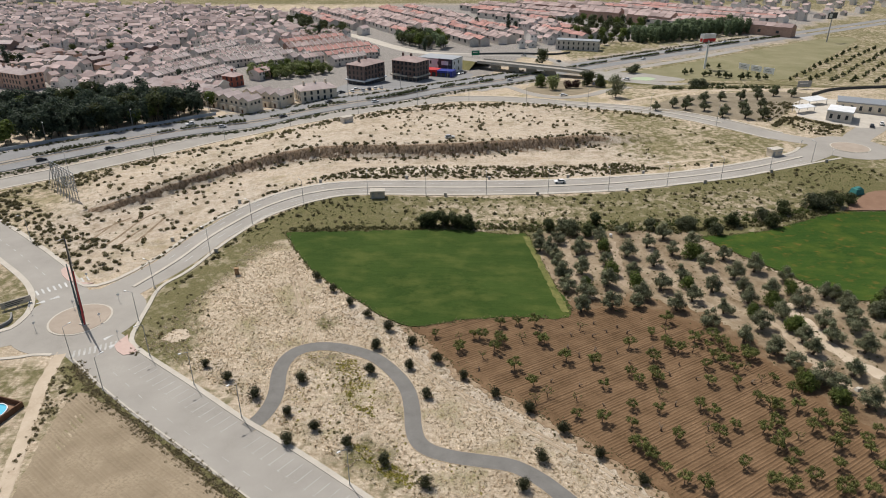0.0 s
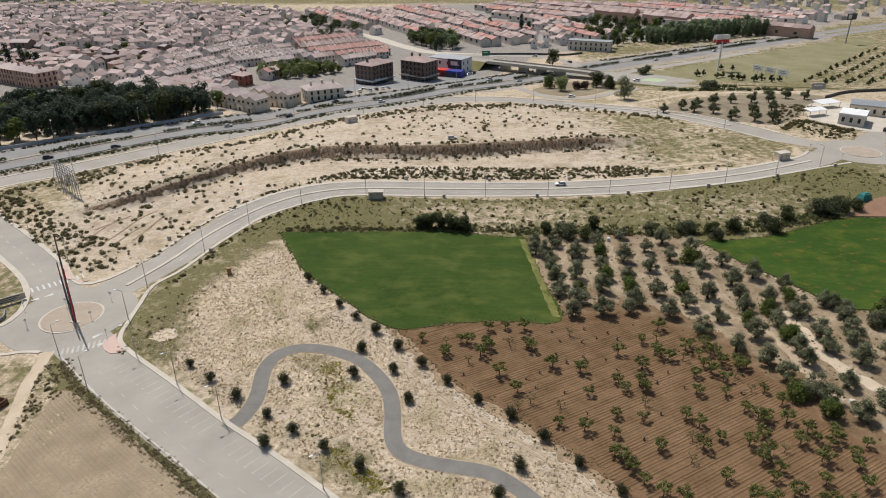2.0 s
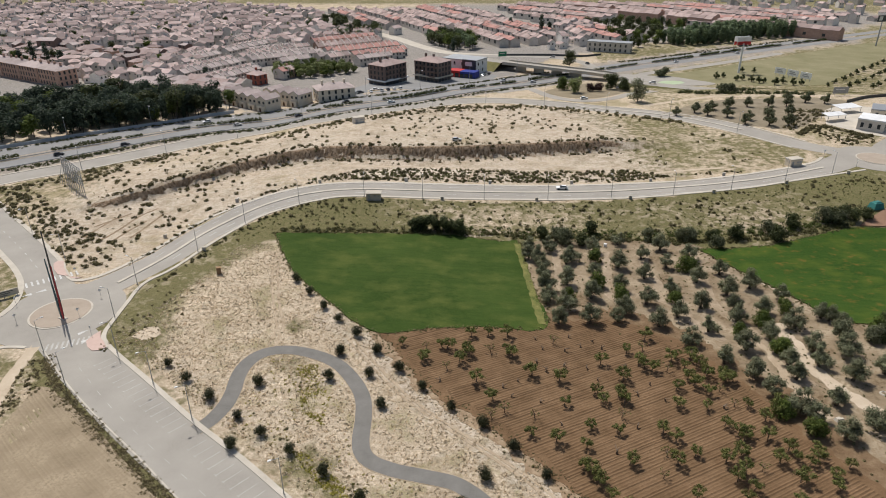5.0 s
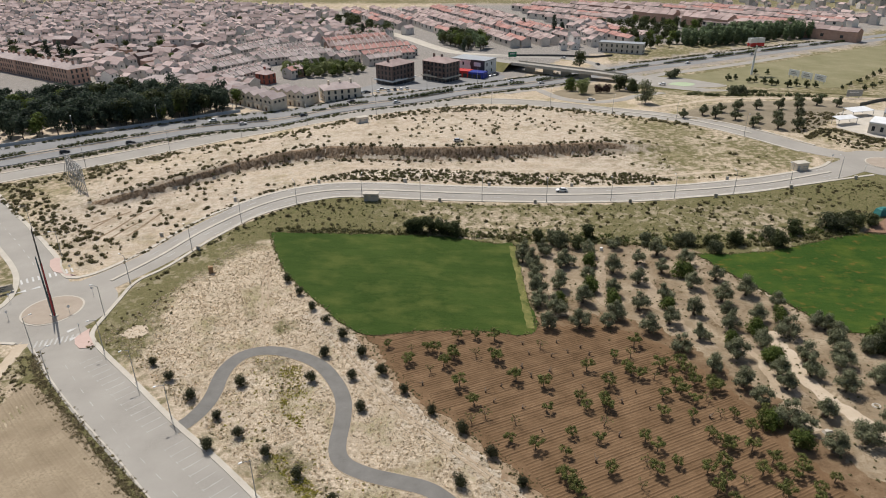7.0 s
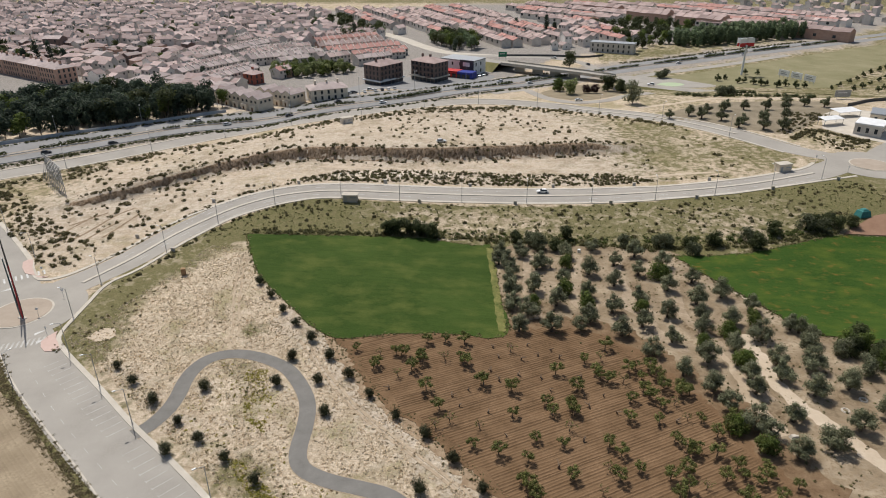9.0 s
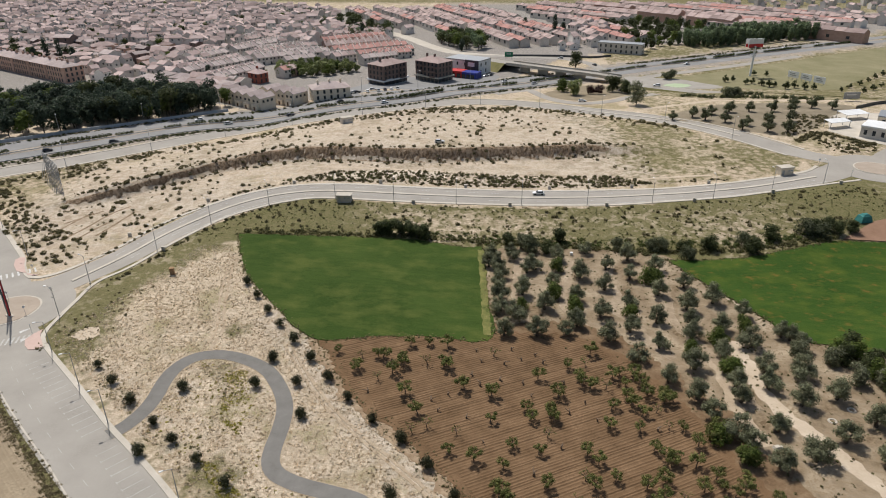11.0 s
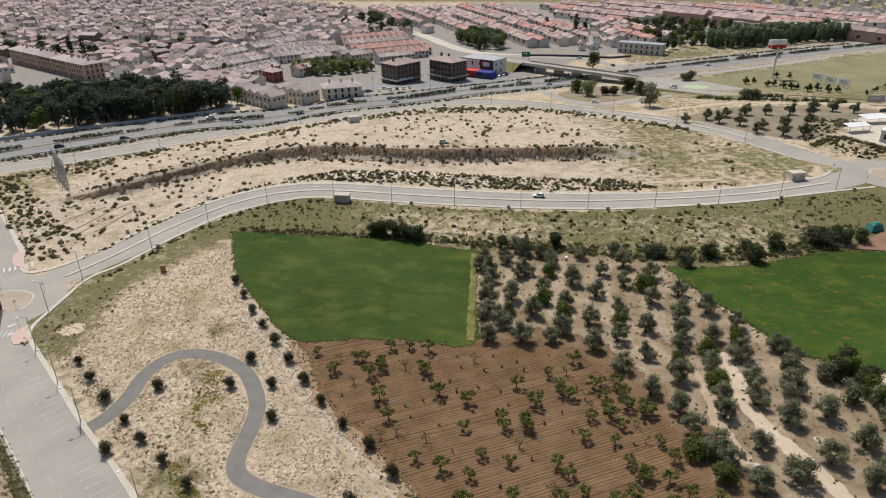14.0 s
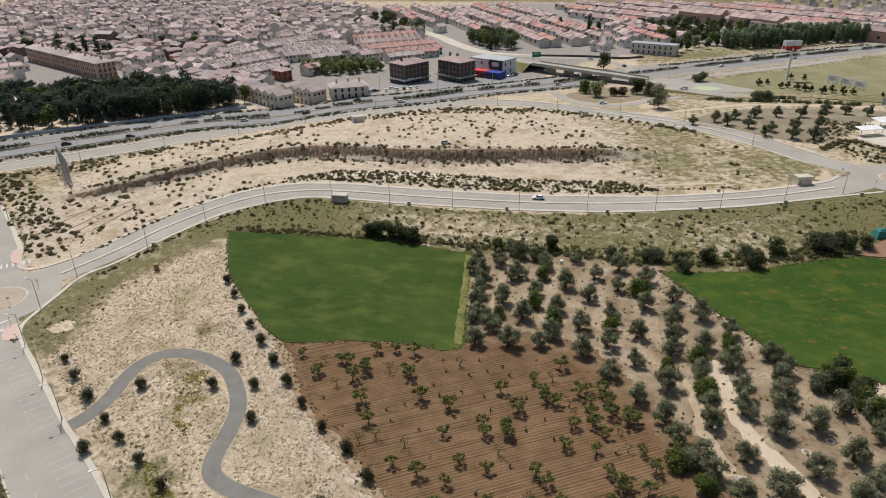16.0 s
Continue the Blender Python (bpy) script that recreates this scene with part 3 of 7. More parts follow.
edge, _ = curve([(-87.7, 128.7), (-79.0, 118.5), (-71.7, 112.6), (-58.9, 102.8), (-45.2, 92.4), (-35.5, 84.9), (-19.8, 72.8)], 3.0)
away = np.min([np.hypot(X - q[0], Y - q[1]) for q in edge], axis=0)
green = np.maximum(green, 0.95 * ease(4.5, 2.0, away + 1.5 * swell))
for cx, cy, rr in ((-26.7, 126.3, 6), (-14.9, 96.9, 7), (-10.0, 92.0, 6), (-29.6, 144.1, 5), (-57.5, 193.1, 12)):
    green = np.maximum(green, 0.62 * ease(rr, rr * 0.3, np.hypot(X - cx, Y - cy) + 5 * swell) * (Y < road_y))
sand = lot * (0.75 + 0.5 * swell)
sand = np.maximum(sand, 0.12 * ((X > -75) & (X < 40) & (Y < 150) & (Y > 60)))
edge, _ = curve([(-21.8, 149.5), (-9.0, 136.1), (-0.1, 125.5), (9.9, 114.8), (19.9, 105.0), (29.0, 96.1), (38.1, 85.1)], 3.0)
away = np.min([np.hypot(X - q[0], Y - q[1]) for q in edge], axis=0)
sand = np.maximum(sand, 0.75 * ease(6.5, 3.0, away + 2 * swell))
for q in [(-54.4, 124.5), (-48.0, 119.6), (-40.4, 113.9), (-32.5, 108.5), (-26.1, 104.1), (-19.0, 99.8), (-11.4, 95.1), (-31.7, 119.8), (-16.8, 123.3), (-8.1, 125.4), (-3.7, 115.2)]:
    sand = np.maximum(sand, 0.7 * ease(4.0, 1.8, np.hypot(X - q[0], Y - q[1])))
urban = inside(TOWN, X, Y) * 1.0
lane_y = np.interp(X, [q[0] for q in NEAR_LANE], [q[1] for q in NEAR_LANE])
urban = np.maximum(urban, 0.75 * (Y > lane_y - 16) * (Y < lane_y + 34) * (X < 330))
green *= 1 - urban
cover = np.stack([np.clip(green + 0.3 * swell * (green > 0), 0, 1), np.clip(sand * (1 - 0.8 * (green > 0.4)), 0, 1), urban, np.ones_like(urban)], -1)
paint = me.attributes.new("cover", "FLOAT_COLOR", "POINT")
paint.data.foreach_set("color", cover.reshape(-1).astype(np.float32))
me.materials.append(OPEN)
for p in me.polygons:
    p.use_smooth = True
setting(new("ground", me), "dry straw-coloured open ground with sandy and green patches", "ground")

sheet("field", FIELD, 0.22, CROP, "dense green cereal field beside an olive grove", "field", 5.0, 0.5)
sheet("field", FIELD_EAST, 0.22, CROP_POPPY, "bright green crop field with reddish poppy patches", "field", 5.0, 0.7)
sheet("grove_floor", ORCHARD, 0.03, FLOOR, "brown sandy floor of an olive grove", "ground", 5.0, 1.0)
soil = sheet("vineyard_soil", VINEYARD, 0.10, RED_SOIL, "reddish-brown ploughed vineyard soil with furrows", "soil", 5.0, 1.5)
worked = sheet("worked_field", WORKED, 0.06, PALE_SOIL, "pale brown freshly worked field", "field", 5.0, 0.6)
sheet("bare_plot", [(140.3, 215.0), (147.7, 221.2), (157.9, 227.8), (175.2, 225.3), (176.7, 215.4), (151.5, 214.5)], 0.3, BROWN_SOIL, "bare brown soil plot beside a green field", "soil")
sheet("bare_patch", [(-69.2, 135.8), (-67.2, 139.7), (-63.8, 140.0), (-62.3, 137.1), (-65.2, 134.3)], 0.05, SAND, "bare pale sand patch in dry grass", "ground", 2.0, 0.8)

trail("soil_margin", VINEYARD[14:] + VINEYARD[:1], 4.6, 0.04, material("soil_and_straw", ((0.19, 0.125, 0.075), (0.40, 0.31, 0.21), (0.27, 0.19, 0.12)), (0.5, 2.2), 0.95, 0.5), "mixed red soil and straw along a vineyard")

trail("soil_margin", VINEYARD[3:14], 12.0, 0.08, material("brown_grove_soil", ((0.125, 0.078, 0.043), (0.25, 0.175, 0.107), (0.175, 0.115, 0.067)), (0.4, 2.0), 0.95, 0.5), "brown tilled soil along the first olive trees")

# furrows: low ridges across the vineyard
ridges, along = Shape(), Vector((0.87, 0.49)).normalized()
across = Vector((-along.y, along.x))
for k in range(-92, 145):
    base = Vector((19.9, 85.8)) + across * (k * 0.72 + 0.2 * random.random())
    t_in = [t for t in np.arange(-60, 110, 3.0) if inside(VINEYARD, *(base + along * float(t)))]
    if len(t_in) > 2:
        ends = [base + along * float(t) + across * (1.6 * math.sin(t * 0.022 + k * 0.004) + 0.12 * random.random()) for t in t_in]
        strip(ridges, [tuple(e) for e in ends], [(-0.3, 0.10), (-0.04, 0.14 + 0.1 * random.random()), (0.24, 0.10)], smooth=False)
tagged(ridges.make("furrows", RED_SOIL, soil), kind="stuff")

# tillage lines of the worked field
lines, way = Shape(), Vector((0.80, -0.60))
turned = Vector((0.60, 0.80))
for k in range(-6, 66):
    base = Vector((-79.0, 117.0)) - turned * (k * 0.78 + 0.3 * random.random())
    t_in = [t for t in np.arange(-30, 110, 1.5) if inside(WORKED, *(base + way * float(t) + turned * float(0.0012 * (t - 30) ** 2 - 1)))]
    if len(t_in) > 2:
        strip(lines, [tuple(base + way * float(t) + turned * float(0.0012 * (t - 30) ** 2 - 1 + 0.1 * random.random())) for t in t_in], [(-0.3, 0.06), (0.0, 0.08 + 0.05 * random.random()), (0.26, 0.06)], smooth=False)
tagged(lines.make("tillage_lines", PALE_SOIL, worked), kind="stuff")

# the eroded bank
bank, steps = Shape(), np.linspace(-2.4, 3.0, 9)
xs = np.arange(-138, 92, 0.6)
pts = []
for x in xs:
    yb = np.interp(x, BANK_X, BANK_Y)
    fade = ease(-138, -118, x) * (1 - ease(55, 92, x))
    for k, s in enumerate(steps):
        wobble = noise.noise((x * 0.35, s * 0.15, 3)) * 1.1 + abs(noise.noise((x * 0.8, s * 0.2, 7))) * 1.5 - 0.4
        y = yb + s * (0.5 + 0.5 * ease(-125, -40, x)) + wobble * 1.15 * math.sin(math.pi * (k + 0.6) / 9.2)
        pts.append((x, y, ground_z(x, y) + (0.22 + 0.32 * noise.noise((x * 0.9, s, 1))) * math.sin(math.pi * k / 8) * fade - (0.12 if k in (0, 8) else 0) - 0.3 * (1 - fade)))
w = len(steps)
bank.add(pts, [(i * w + j, (i + 1) * w + j, (i + 1) * w + j + 1, i * w + j + 1) for i in range(len(xs) - 1) for j in range(w - 1)])
setting(bank.make("earth_bank", BANK), "eroded brown earth bank cut across sandy ground", "bank")

# rain gullies and wheel ruts on the bare lot
GULLY = material("washed_out_earth", ((0.17, 0.12, 0.075), (0.36, 0.275, 0.19), (0.24, 0.175, 0.115)), (0.5, 2.0), 0.95, 0.8)
for points in ([(-109.2, 189.3), (-107, 199), (-105.4, 211.3), (-102, 219)], [(-99.8, 193.9), (-98.8, 202.5), (-97.7, 214.4)], [(-116.7, 201.9), (-112.8, 208.2), (-109.4, 214.1)], [(-115.2, 193.4), (-114, 203.9), (-112.1, 212.1)], [(-104.5, 191), (-103, 200), (-101, 208)]):
    trail("gully", points, 0.75, 0.05, GULLY, "narrow rain gully in bare sandy ground")
trail("wheel_track", [(-45.7, 261.1), (-19.3, 261.4), (10.1, 262.1), (45.0, 261.3), (79.9, 261.3), (110.9, 264.6)], 1.6, 0.04, SAND, "faint pale wheel track across sandy ground")

TRACK_SOIL = material("trodden_soil", ((0.33, 0.255, 0.175), (0.46, 0.375, 0.275), (0.40, 0.315, 0.225)), (0.3, 2.2), 0.95, 0.4)


sheet("park_ground", [(-303.9, 252.9), (-233.3, 269.3), (-192.1, 284.1), (-172.0, 302.0), (-148.0, 318.0), (-118.7, 346.6), (-124.3, 360.8), (-160.0, 372.0), (-200.0, 392.0), (-240.0, 372.0), (-300.0, 345.0)], 0.04, SAND, "bare sandy ground under park pines", "ground", 10.0, 1.5)


sheet("bare_patch", [(-39.0, 250.4), (-23.2, 257.3), (-1.7, 261.0), (10.1, 259.6), (6.2, 254.3), (-11.5, 250.9), (-29.1, 247.4)], 0.05, material("bleached_sand", ((0.50, 0.42, 0.325), (0.62, 0.54, 0.44), (0.56, 0.48, 0.38)), (0.2, 2.0), 0.95, 0.4), "bare pale sand patch below a bank", "ground", 3.0, 2.2)
GROVE_TRACK = material("trodden_grove_soil", ((0.225, 0.168, 0.108), (0.42, 0.34, 0.25), (0.31, 0.24, 0.165)), (0.3, 1.4), 0.95, 0.5)
for points in ([(39.8, 197.1), (38.8, 184.6), (39.2, 171.1), (41.7, 159.3), (43.2, 152.0)], [(54.8, 196.0), (53.1, 180.1), (51.9, 169.0), (56.4, 159.3), (58.4, 151.0)], [(67.2, 195.9), (65.0, 185.8), (66.8, 175.6), (64.6, 167.9), (69.6, 162.4), (71.6, 153.9), (76.6, 146.6)], [(81.5, 197.4), (81.3, 188.4), (79.9, 172.8), (79.6, 163.0), (86.4, 146.0), (90.4, 128.7)]):
    trail("trodden_track", points, 2.4, 0.075, GROVE_TRACK, "pale trodden track between olive trees")
trail("crop_margin", [(27.1, 199.5), (29.9, 174.3), (32.4, 151.5)], 2.0, 0.25, CROP_DRY, "yellowing crop along the edge of a green field")


# ---- roads ----
def road(name, points, width, mat, label, up=0.05, step=2.5):
    return setting(carriageway(Shape(), points, width, up, step).make(name, mat), label, "road")


def disc(cx, cy, r, up, n=48, thick=0.3):
    ring = [(cx + r * math.cos(a), cy + r * math.sin(a)) for a in np.linspace(0, 2 * math.pi, n, endpoint=False)]
    z = [ground_z(x, y) for x, y in ring]
    top = [(x, y, k + up) for (x, y), k in zip(ring, z)]
    low = [(x, y, k + up - thick) for (x, y), k in zip(ring, z)]
    mid = [(cx, cy, ground_z(cx, cy) + up)]
    return top + low + mid, [(k, (k + 1) % n, 2 * n) for k in range(n)] + [(n + k, n + (k + 1) % n, (k + 1) % n, k) for k in range(n)]


main_road = road("road", ROAD, 12.8, ASPHALT, "pale worn asphalt road curving past fields")
arm = road("road", [(-92.0, 140.7), (-82.5, 132.5), (-74.8, 125.3), (-59.4, 112.4), (-45.3, 101.7), (-32.1, 92.2), (-15.4, 79.8), (9.4, 60.8)], 13.0, ASPHALT, "pale asphalt road with marked parking bays", 0.045)
west_arm = road("road", [(-99.0, 153.0), (-106.3, 160.8), (-114.8, 169.4), (-132.3, 185.5), (-164.0, 212.3), (-203.3, 245.3)], 12.0, ASPHALT, "pale asphalt road leaving a roundabout", 0.04)
road("road", [(-100.0, 143.0), (-112.0, 137.5), (-130.0, 134.0), (-170.0, 128.0)], 9.0, ASPHALT, "pale asphalt road leaving a roundabout", 0.035)
road("service_road", SERVICE, 10.5, ASPHALT, "pale asphalt service road beside a motorway", 0.05, 4)
road("motorway", NEAR_LANE, 9.0, DARK_ASPHALT, "grey two-lane motorway carriageway", 0.05, 5)
road("motorway", FAR_LANE, 9.0, DARK_ASPHALT, "grey two-lane motorway carriageway", 0.05, 5)
road("service_road", FAR_SERVICE, 5.5, DARK_ASPHALT, "narrow grey service road beside a motorway", 0.045, 4)
road("road", [(176, 277), (186, 290), (197, 300.5), (216, 318), (262, 360)], 11.0, ASPHALT, "pale asphalt road leaving a roundabout", 0.04)
road("road", [(168.1, 274.3), (187.8, 271.3), (227.2, 268.3)], 10.0, ASPHALT, "pale asphalt road leaving a roundabout", 0.035)
setting(Shape().add(*disc(-94.5, 147.0, 16.2, 0.06)).make("roundabout", ASPHALT), "pale asphalt roundabout", "road")
setting(Shape().add(*disc(174.4, 275.1, 16.5, 0.06)).make("roundabout", ASPHALT), "pale asphalt roundabout", "road")
for cx, cy in ((-94.3, 146.9), (174.4, 275.1)):
    setting(Shape().add(*disc(cx, cy, 7.8, 0.20)).make("kerb_ring", CONCRETE), "white concrete kerb round a traffic island", "kerb")
    setting(Shape().add(*disc(cx, cy, 7.3, 0.26)).make("traffic_island", ISLAND), "reddish gravel traffic island", "island")
trail("dirt_track", [(-91.4, 132.5), (-91.3, 130.8), (-90.3, 124.9), (-89.2, 119), (-86.3, 110.4), (-83.6, 102.4), (-81.2, 95.3), (-79.1, 88.9), (-76.5, 78), (-73.5, 62)], 2.7, 0.06, SAND, "pale sandy dirt track beside a worked field", 0.3)
PATH = [(-39.6, 104.2), (-38.1, 106.4), (-37.2, 108.6), (-36.4, 112.6), (-36.5, 117), (-37.2, 121.5), (-37.2, 125.8), (-36, 129.7), (-33.6, 132.2), (-30, 133.4), (-25.6, 133.2), (-20.4, 131.6), (-16, 129), (-12.4, 125), (-9.6, 120.8), (-7.8, 116.5), (-6.8, 111), (-6.3, 105.5), (-5.4, 101.8), (-3.2, 99.2), (1.5, 97.4), (7.4, 96.4), (12.3, 95.5), (15.2, 94), (17.9, 91.8), (20.3, 89.2), (30.5, 77)]
setting(slab(Shape(), PATH, 3.75, 0.05, 0, 1.0).make("path_edging", TRACK_SOIL), "thin pale edging of a winding path", "kerb")
setting(carriageway(Shape(), PATH, 3.45, 0.075, 1.0).make("path", PATH_GREY), "winding grey tarmac footpath through dry grass", "path")
trail("dirt_track", [(98.5, 362.0), (119.3, 372.9), (140.5, 385.4), (162.7, 387.5), (191.0, 391.3), (233.0, 394.6)], 3.5, 0.07, SAND, "pale dirt track above an olive orchard")
trail("dirt_track", [(92.5, 155), (92, 149.2), (93, 145.2), (93, 138.5), (93.8, 132.9), (96.1, 127), (98.7, 122.9), (101.4, 117.6), (106, 108), (113, 92)], 3.4, 0.06, SAND, "pale dirt track between olive trees")
trail("dirt_track", [(82, 155), (84.1, 149.2), (85.7, 143.2), (86.2, 137.5), (85.9, 131.3), (87, 126.4), (89.5, 118)], 2.6, 0.055, TRACK_SOIL, "brown dirt track between olive trees")
for off in (-0.8, 0.8):
    trail("wheel_rut", [(-33.5 + off, 133.5), (-33.6 + off, 138.2), (-34 + off, 143.3), (-36.5 + off, 149.8), (-39.3 + off, 156.9), (-41.7 + off, 164.5), (-44.3 + off, 172.7), (-46.5 + off, 183.6)], 0.6, 0.04, TRACK_SOIL, "faint wheel rut in dry grass")
    trail("wheel_rut", [(-16 + off, 141), (-9.9 + off, 132.4), (-0.8 + off, 121.1), (6.7 + off, 113.9), (14.7 + off, 107.4), (21.9 + off, 101.5), (27.4 + off, 96.7), (36 + off, 87)], 0.6, 0.04, TRACK_SOIL, "faint wheel rut along a vineyard")

pavement = Shape()
slab(pavement, [(163.1, 261.0), (133.6, 249.4), (111.0, 241.6), (85.9, 237.9), (50.1, 234.0), (25.0, 232.2), (-5.0, 230.2), (-33.1, 229.3), (-44.8, 225.2), (-53.3, 219.3), (-62.2, 209.7), (-69.3, 192.0), (-74.6, 172.4), (-79.4, 162.7), (-78.6, 151.6), (-77.7, 143.6), (-76.3, 136.1), (-71.3, 130.4), (-55.2, 117.9), (-41.3, 107.0), (-28.1, 97.7), (-15.9, 88.5), (5.9, 71.9)], 1.15)
setting(pavement.make("pavement", CONCRETE), "pale concrete pavement with a kerb", "pavement")
pavement = Shape()
slab(pavement, [(153.3, 276.3), (144.4, 268.0), (116.8, 256.3), (93.4, 251.0), (72.0, 250.0), (47.7, 246.9), (21.0, 244.7), (-5.2, 242.9), (-30.1, 242.2), (-46.7, 239.2), (-60.4, 231.9), (-70.5, 221.7), (-81.3, 205.4), (-86.9, 185.7), (-91.7, 174.3), (-96.2, 166.9), (-101.5, 164.8), (-108.4, 171.1), (-113.4, 177.2), (-134.1, 195.5), (-155.8, 213.7), (-193.1, 246.3)], 1.4)
setting(pavement.make("pavement", CONCRETE), "pale concrete pavement with a kerb", "pavement")
pavement = Shape()
slab(pavement, [(-184.1, 221.1), (-137.1, 182.2), (-119.7, 166.7), (-112.1, 156.1), (-109.6, 147.5), (-112.5, 141.0), (-130.0, 139.5), (-170.0, 134.0)], 1.6)
setting(pavement.make("pavement", CONCRETE), "pale concrete pavement with a kerb", "pavement")
pavement = Shape()
slab(pavement, [(-150.0, 127.0), (-130.0, 128.0), (-104.6, 129.4), (-97.9, 131.0), (-93.5, 131.0)], 1.0)
slab(pavement, [(-88.8, 130.3), (-86.9, 128.6), (-73.1, 115.9), (-60.5, 105.8), (-46.8, 95.6), (-36.1, 87.3), (-12.0, 69.0)], 0.35, 0.12)
setting(pavement.make("kerb", CONCRETE), "pale concrete kerb", "kerb")
for off in (-6.0, 6.0):
    setting(slab(Shape(), SERVICE[1:-1], 1.0, 0.16, off, 4).make("pavement", CONCRETE), "pale concrete pavement of a service road", "pavement")
for outline in ([(-78.1, 138.2), (-76.6, 135.1), (-72.7, 130.8), (-75.4, 129.2), (-79.4, 133.5)], [(-100.1, 166.5), (-103.1, 165.8), (-109.0, 172.2), (-111.9, 176.6), (-113.8, 174.6), (-108.2, 167.8)]):
    sheet("pavement", outline, 0.19, PINK, "pink paved crossing corner", "pavement", 2.0)


# ---- road markings ----
def marks(parent, *shapes, mat=PAINT):
    s = Shape()
    for fn in shapes:
        fn(s)
    return s.make("road_marking", mat, parent)


def dashes(points, width, dash, gap, up, shift=0.0):
    def fn(s):
        line, side = curve(points, 0.5)
        line = line + side * shift
        run = np.r_[0, np.cumsum(np.linalg.norm(np.diff(line, axis=0), axis=1))]
        for a in np.arange(0, run[-1] - dash, dash + gap):
            n = max(2, int(dash / 2))
            piece = [(np.interp(d, run, line[:, 0]), np.interp(d, run, line[:, 1])) for d in np.linspace(a, a + dash, n)]
            strip(s, piece, [(-width / 2, up), (width / 2, up)], smooth=False)
    return fn


def solid(points, width, up, shift=0.0):
    def fn(s):
        strip(s, points, [(shift - width / 2, up), (shift + width / 2, up)], 1.5)
    return fn


def bar(cx, cy, ux, uy, length, width, up):
    def fn(s):
        k = math.hypot(ux, uy)
        a, b = (cx - ux / k * length / 2, cy - uy / k * length / 2), (cx + ux / k * length / 2, cy + uy / k * length / 2)
        strip(s, [a, b], [(-width / 2, up), (width / 2, up)], smooth=False)
    return fn


def zebra(x0, y0, x1, y1, length, up, n):
    ux, uy = -(y1 - y0), x1 - x0
    return [bar(x0 + (x1 - x0) * k / (n - 1), y0 + (y1 - y0) * k / (n - 1), ux, uy, length, 0.5, up) for k in range(n)]


marks(main_road, dashes(ROAD[2:-1], 0.14, 3.5, 5, 0.16, 3.2), dashes(ROAD[2:-1], 0.14, 3.5, 5, 0.16, -3.2),
      solid(ROAD[3:-1], 0.14, 0.16, 5.7), solid(ROAD[3:-1], 0.14, 0.16, -5.7))
for points in ([(-87.6, 163.6)] + ROAD[2:-1], SERVICE[11:-2]):
    setting(slab(Shape(), points, 1.1, 0.24, 0, 1.5).make("median_kerb", CONCRETE), "narrow pale concrete median of a road", "kerb")
KERB_A, KERB_B = Vector((-71.3, 129.4)), Vector((-15.9, 87.5))
run_way = (KERB_B - KERB_A).normalized()
inward = Vector((run_way.y, -run_way.x))
inward = inward if inward.x < 0 else -inward
bays = []
for k in range(31):
    d = 3.5 + k * 2.42
    if 37.5 < d < 43.5:
        continue
    p = KERB_A + run_way * d + inward * 2.9
    bays.append(bar(p.x, p.y, inward.x, inward.y, 4.0, 0.12, 0.06))
    q = KERB_A + run_way * d + inward * 4.9
    bays.append(bar(q.x, q.y, run_way.x, run_way.y, 0.7, 0.12, 0.064))
marks(arm, *bays, dashes([(-74.7, 122.6), (-61.3, 110.6), (-47.6, 99.9), (-34.5, 90.5), (-12.0, 74.0)], 0.12, 2.0, 4.0, 0.062), *zebra(-88.0, 130.9, -79.3, 134.2, 3.2, 0.075, 9), mat=FADED)
marks(west_arm, *zebra(-113.3, 160.8, -103.3, 169.4, 3.2, 0.075, 10), dashes([(-117.0, 171.6), (-132.3, 185.5), (-164.0, 212.3), (-193.6, 236.7)], 0.12, 2.0, 4.0, 0.062))


def yield_mark(cx, cy, turn, up=0.085):
    """A white give-way triangle painted on the road."""
    def fn(s):
        m = pose(cx, cy, 0, 0, 0, turn)
        p = [m @ Vector(q) for q in ((-0.7, 0, 0), (0.7, 0, 0), (0, 2.6, 0))]
        s.add([(q.x, q.y, ground_z(q.x, q.y) + up) for q in p], [(0, 1, 2)])
    return fn


marks(west_arm, yield_mark(-108.7, 156.3, 135), yield_mark(-106.1, 158.8, 135))
marks(arm, yield_mark(-83.5, 136.7, -40), yield_mark(-80.3, 133.0, -40, 0.09))


# ---- plants: where they stand ----
OLIVES = [(30.8, 195.4), (30.4, 189), (33.1, 187.4), (34.3, 182.4), (33.8, 176), (34.7, 169.9), (35.1, 164), (39.1, 160.9), (36.6, 152.2), (44.8, 153.1), (37.3, 195.8), (41.7, 186.6), (43.6, 189), (40.6, 173.5), (46.8, 166.2), (50.9, 196), (49.1, 179.4), (56.9, 185.1), (55.2, 171.7), (52, 154.4), (54.7, 158.8), (59.5, 201.3), (65.2, 191.5), (63.5, 178.8), (61.4, 163.7), (62.2, 152.7), (72, 197.8), (71.3, 185.7), (69.1, 170.2), (68.1, 157.3), (79.2, 191.5), (77.9, 176.7), (75.2, 162.5), (74.1, 150.9)]
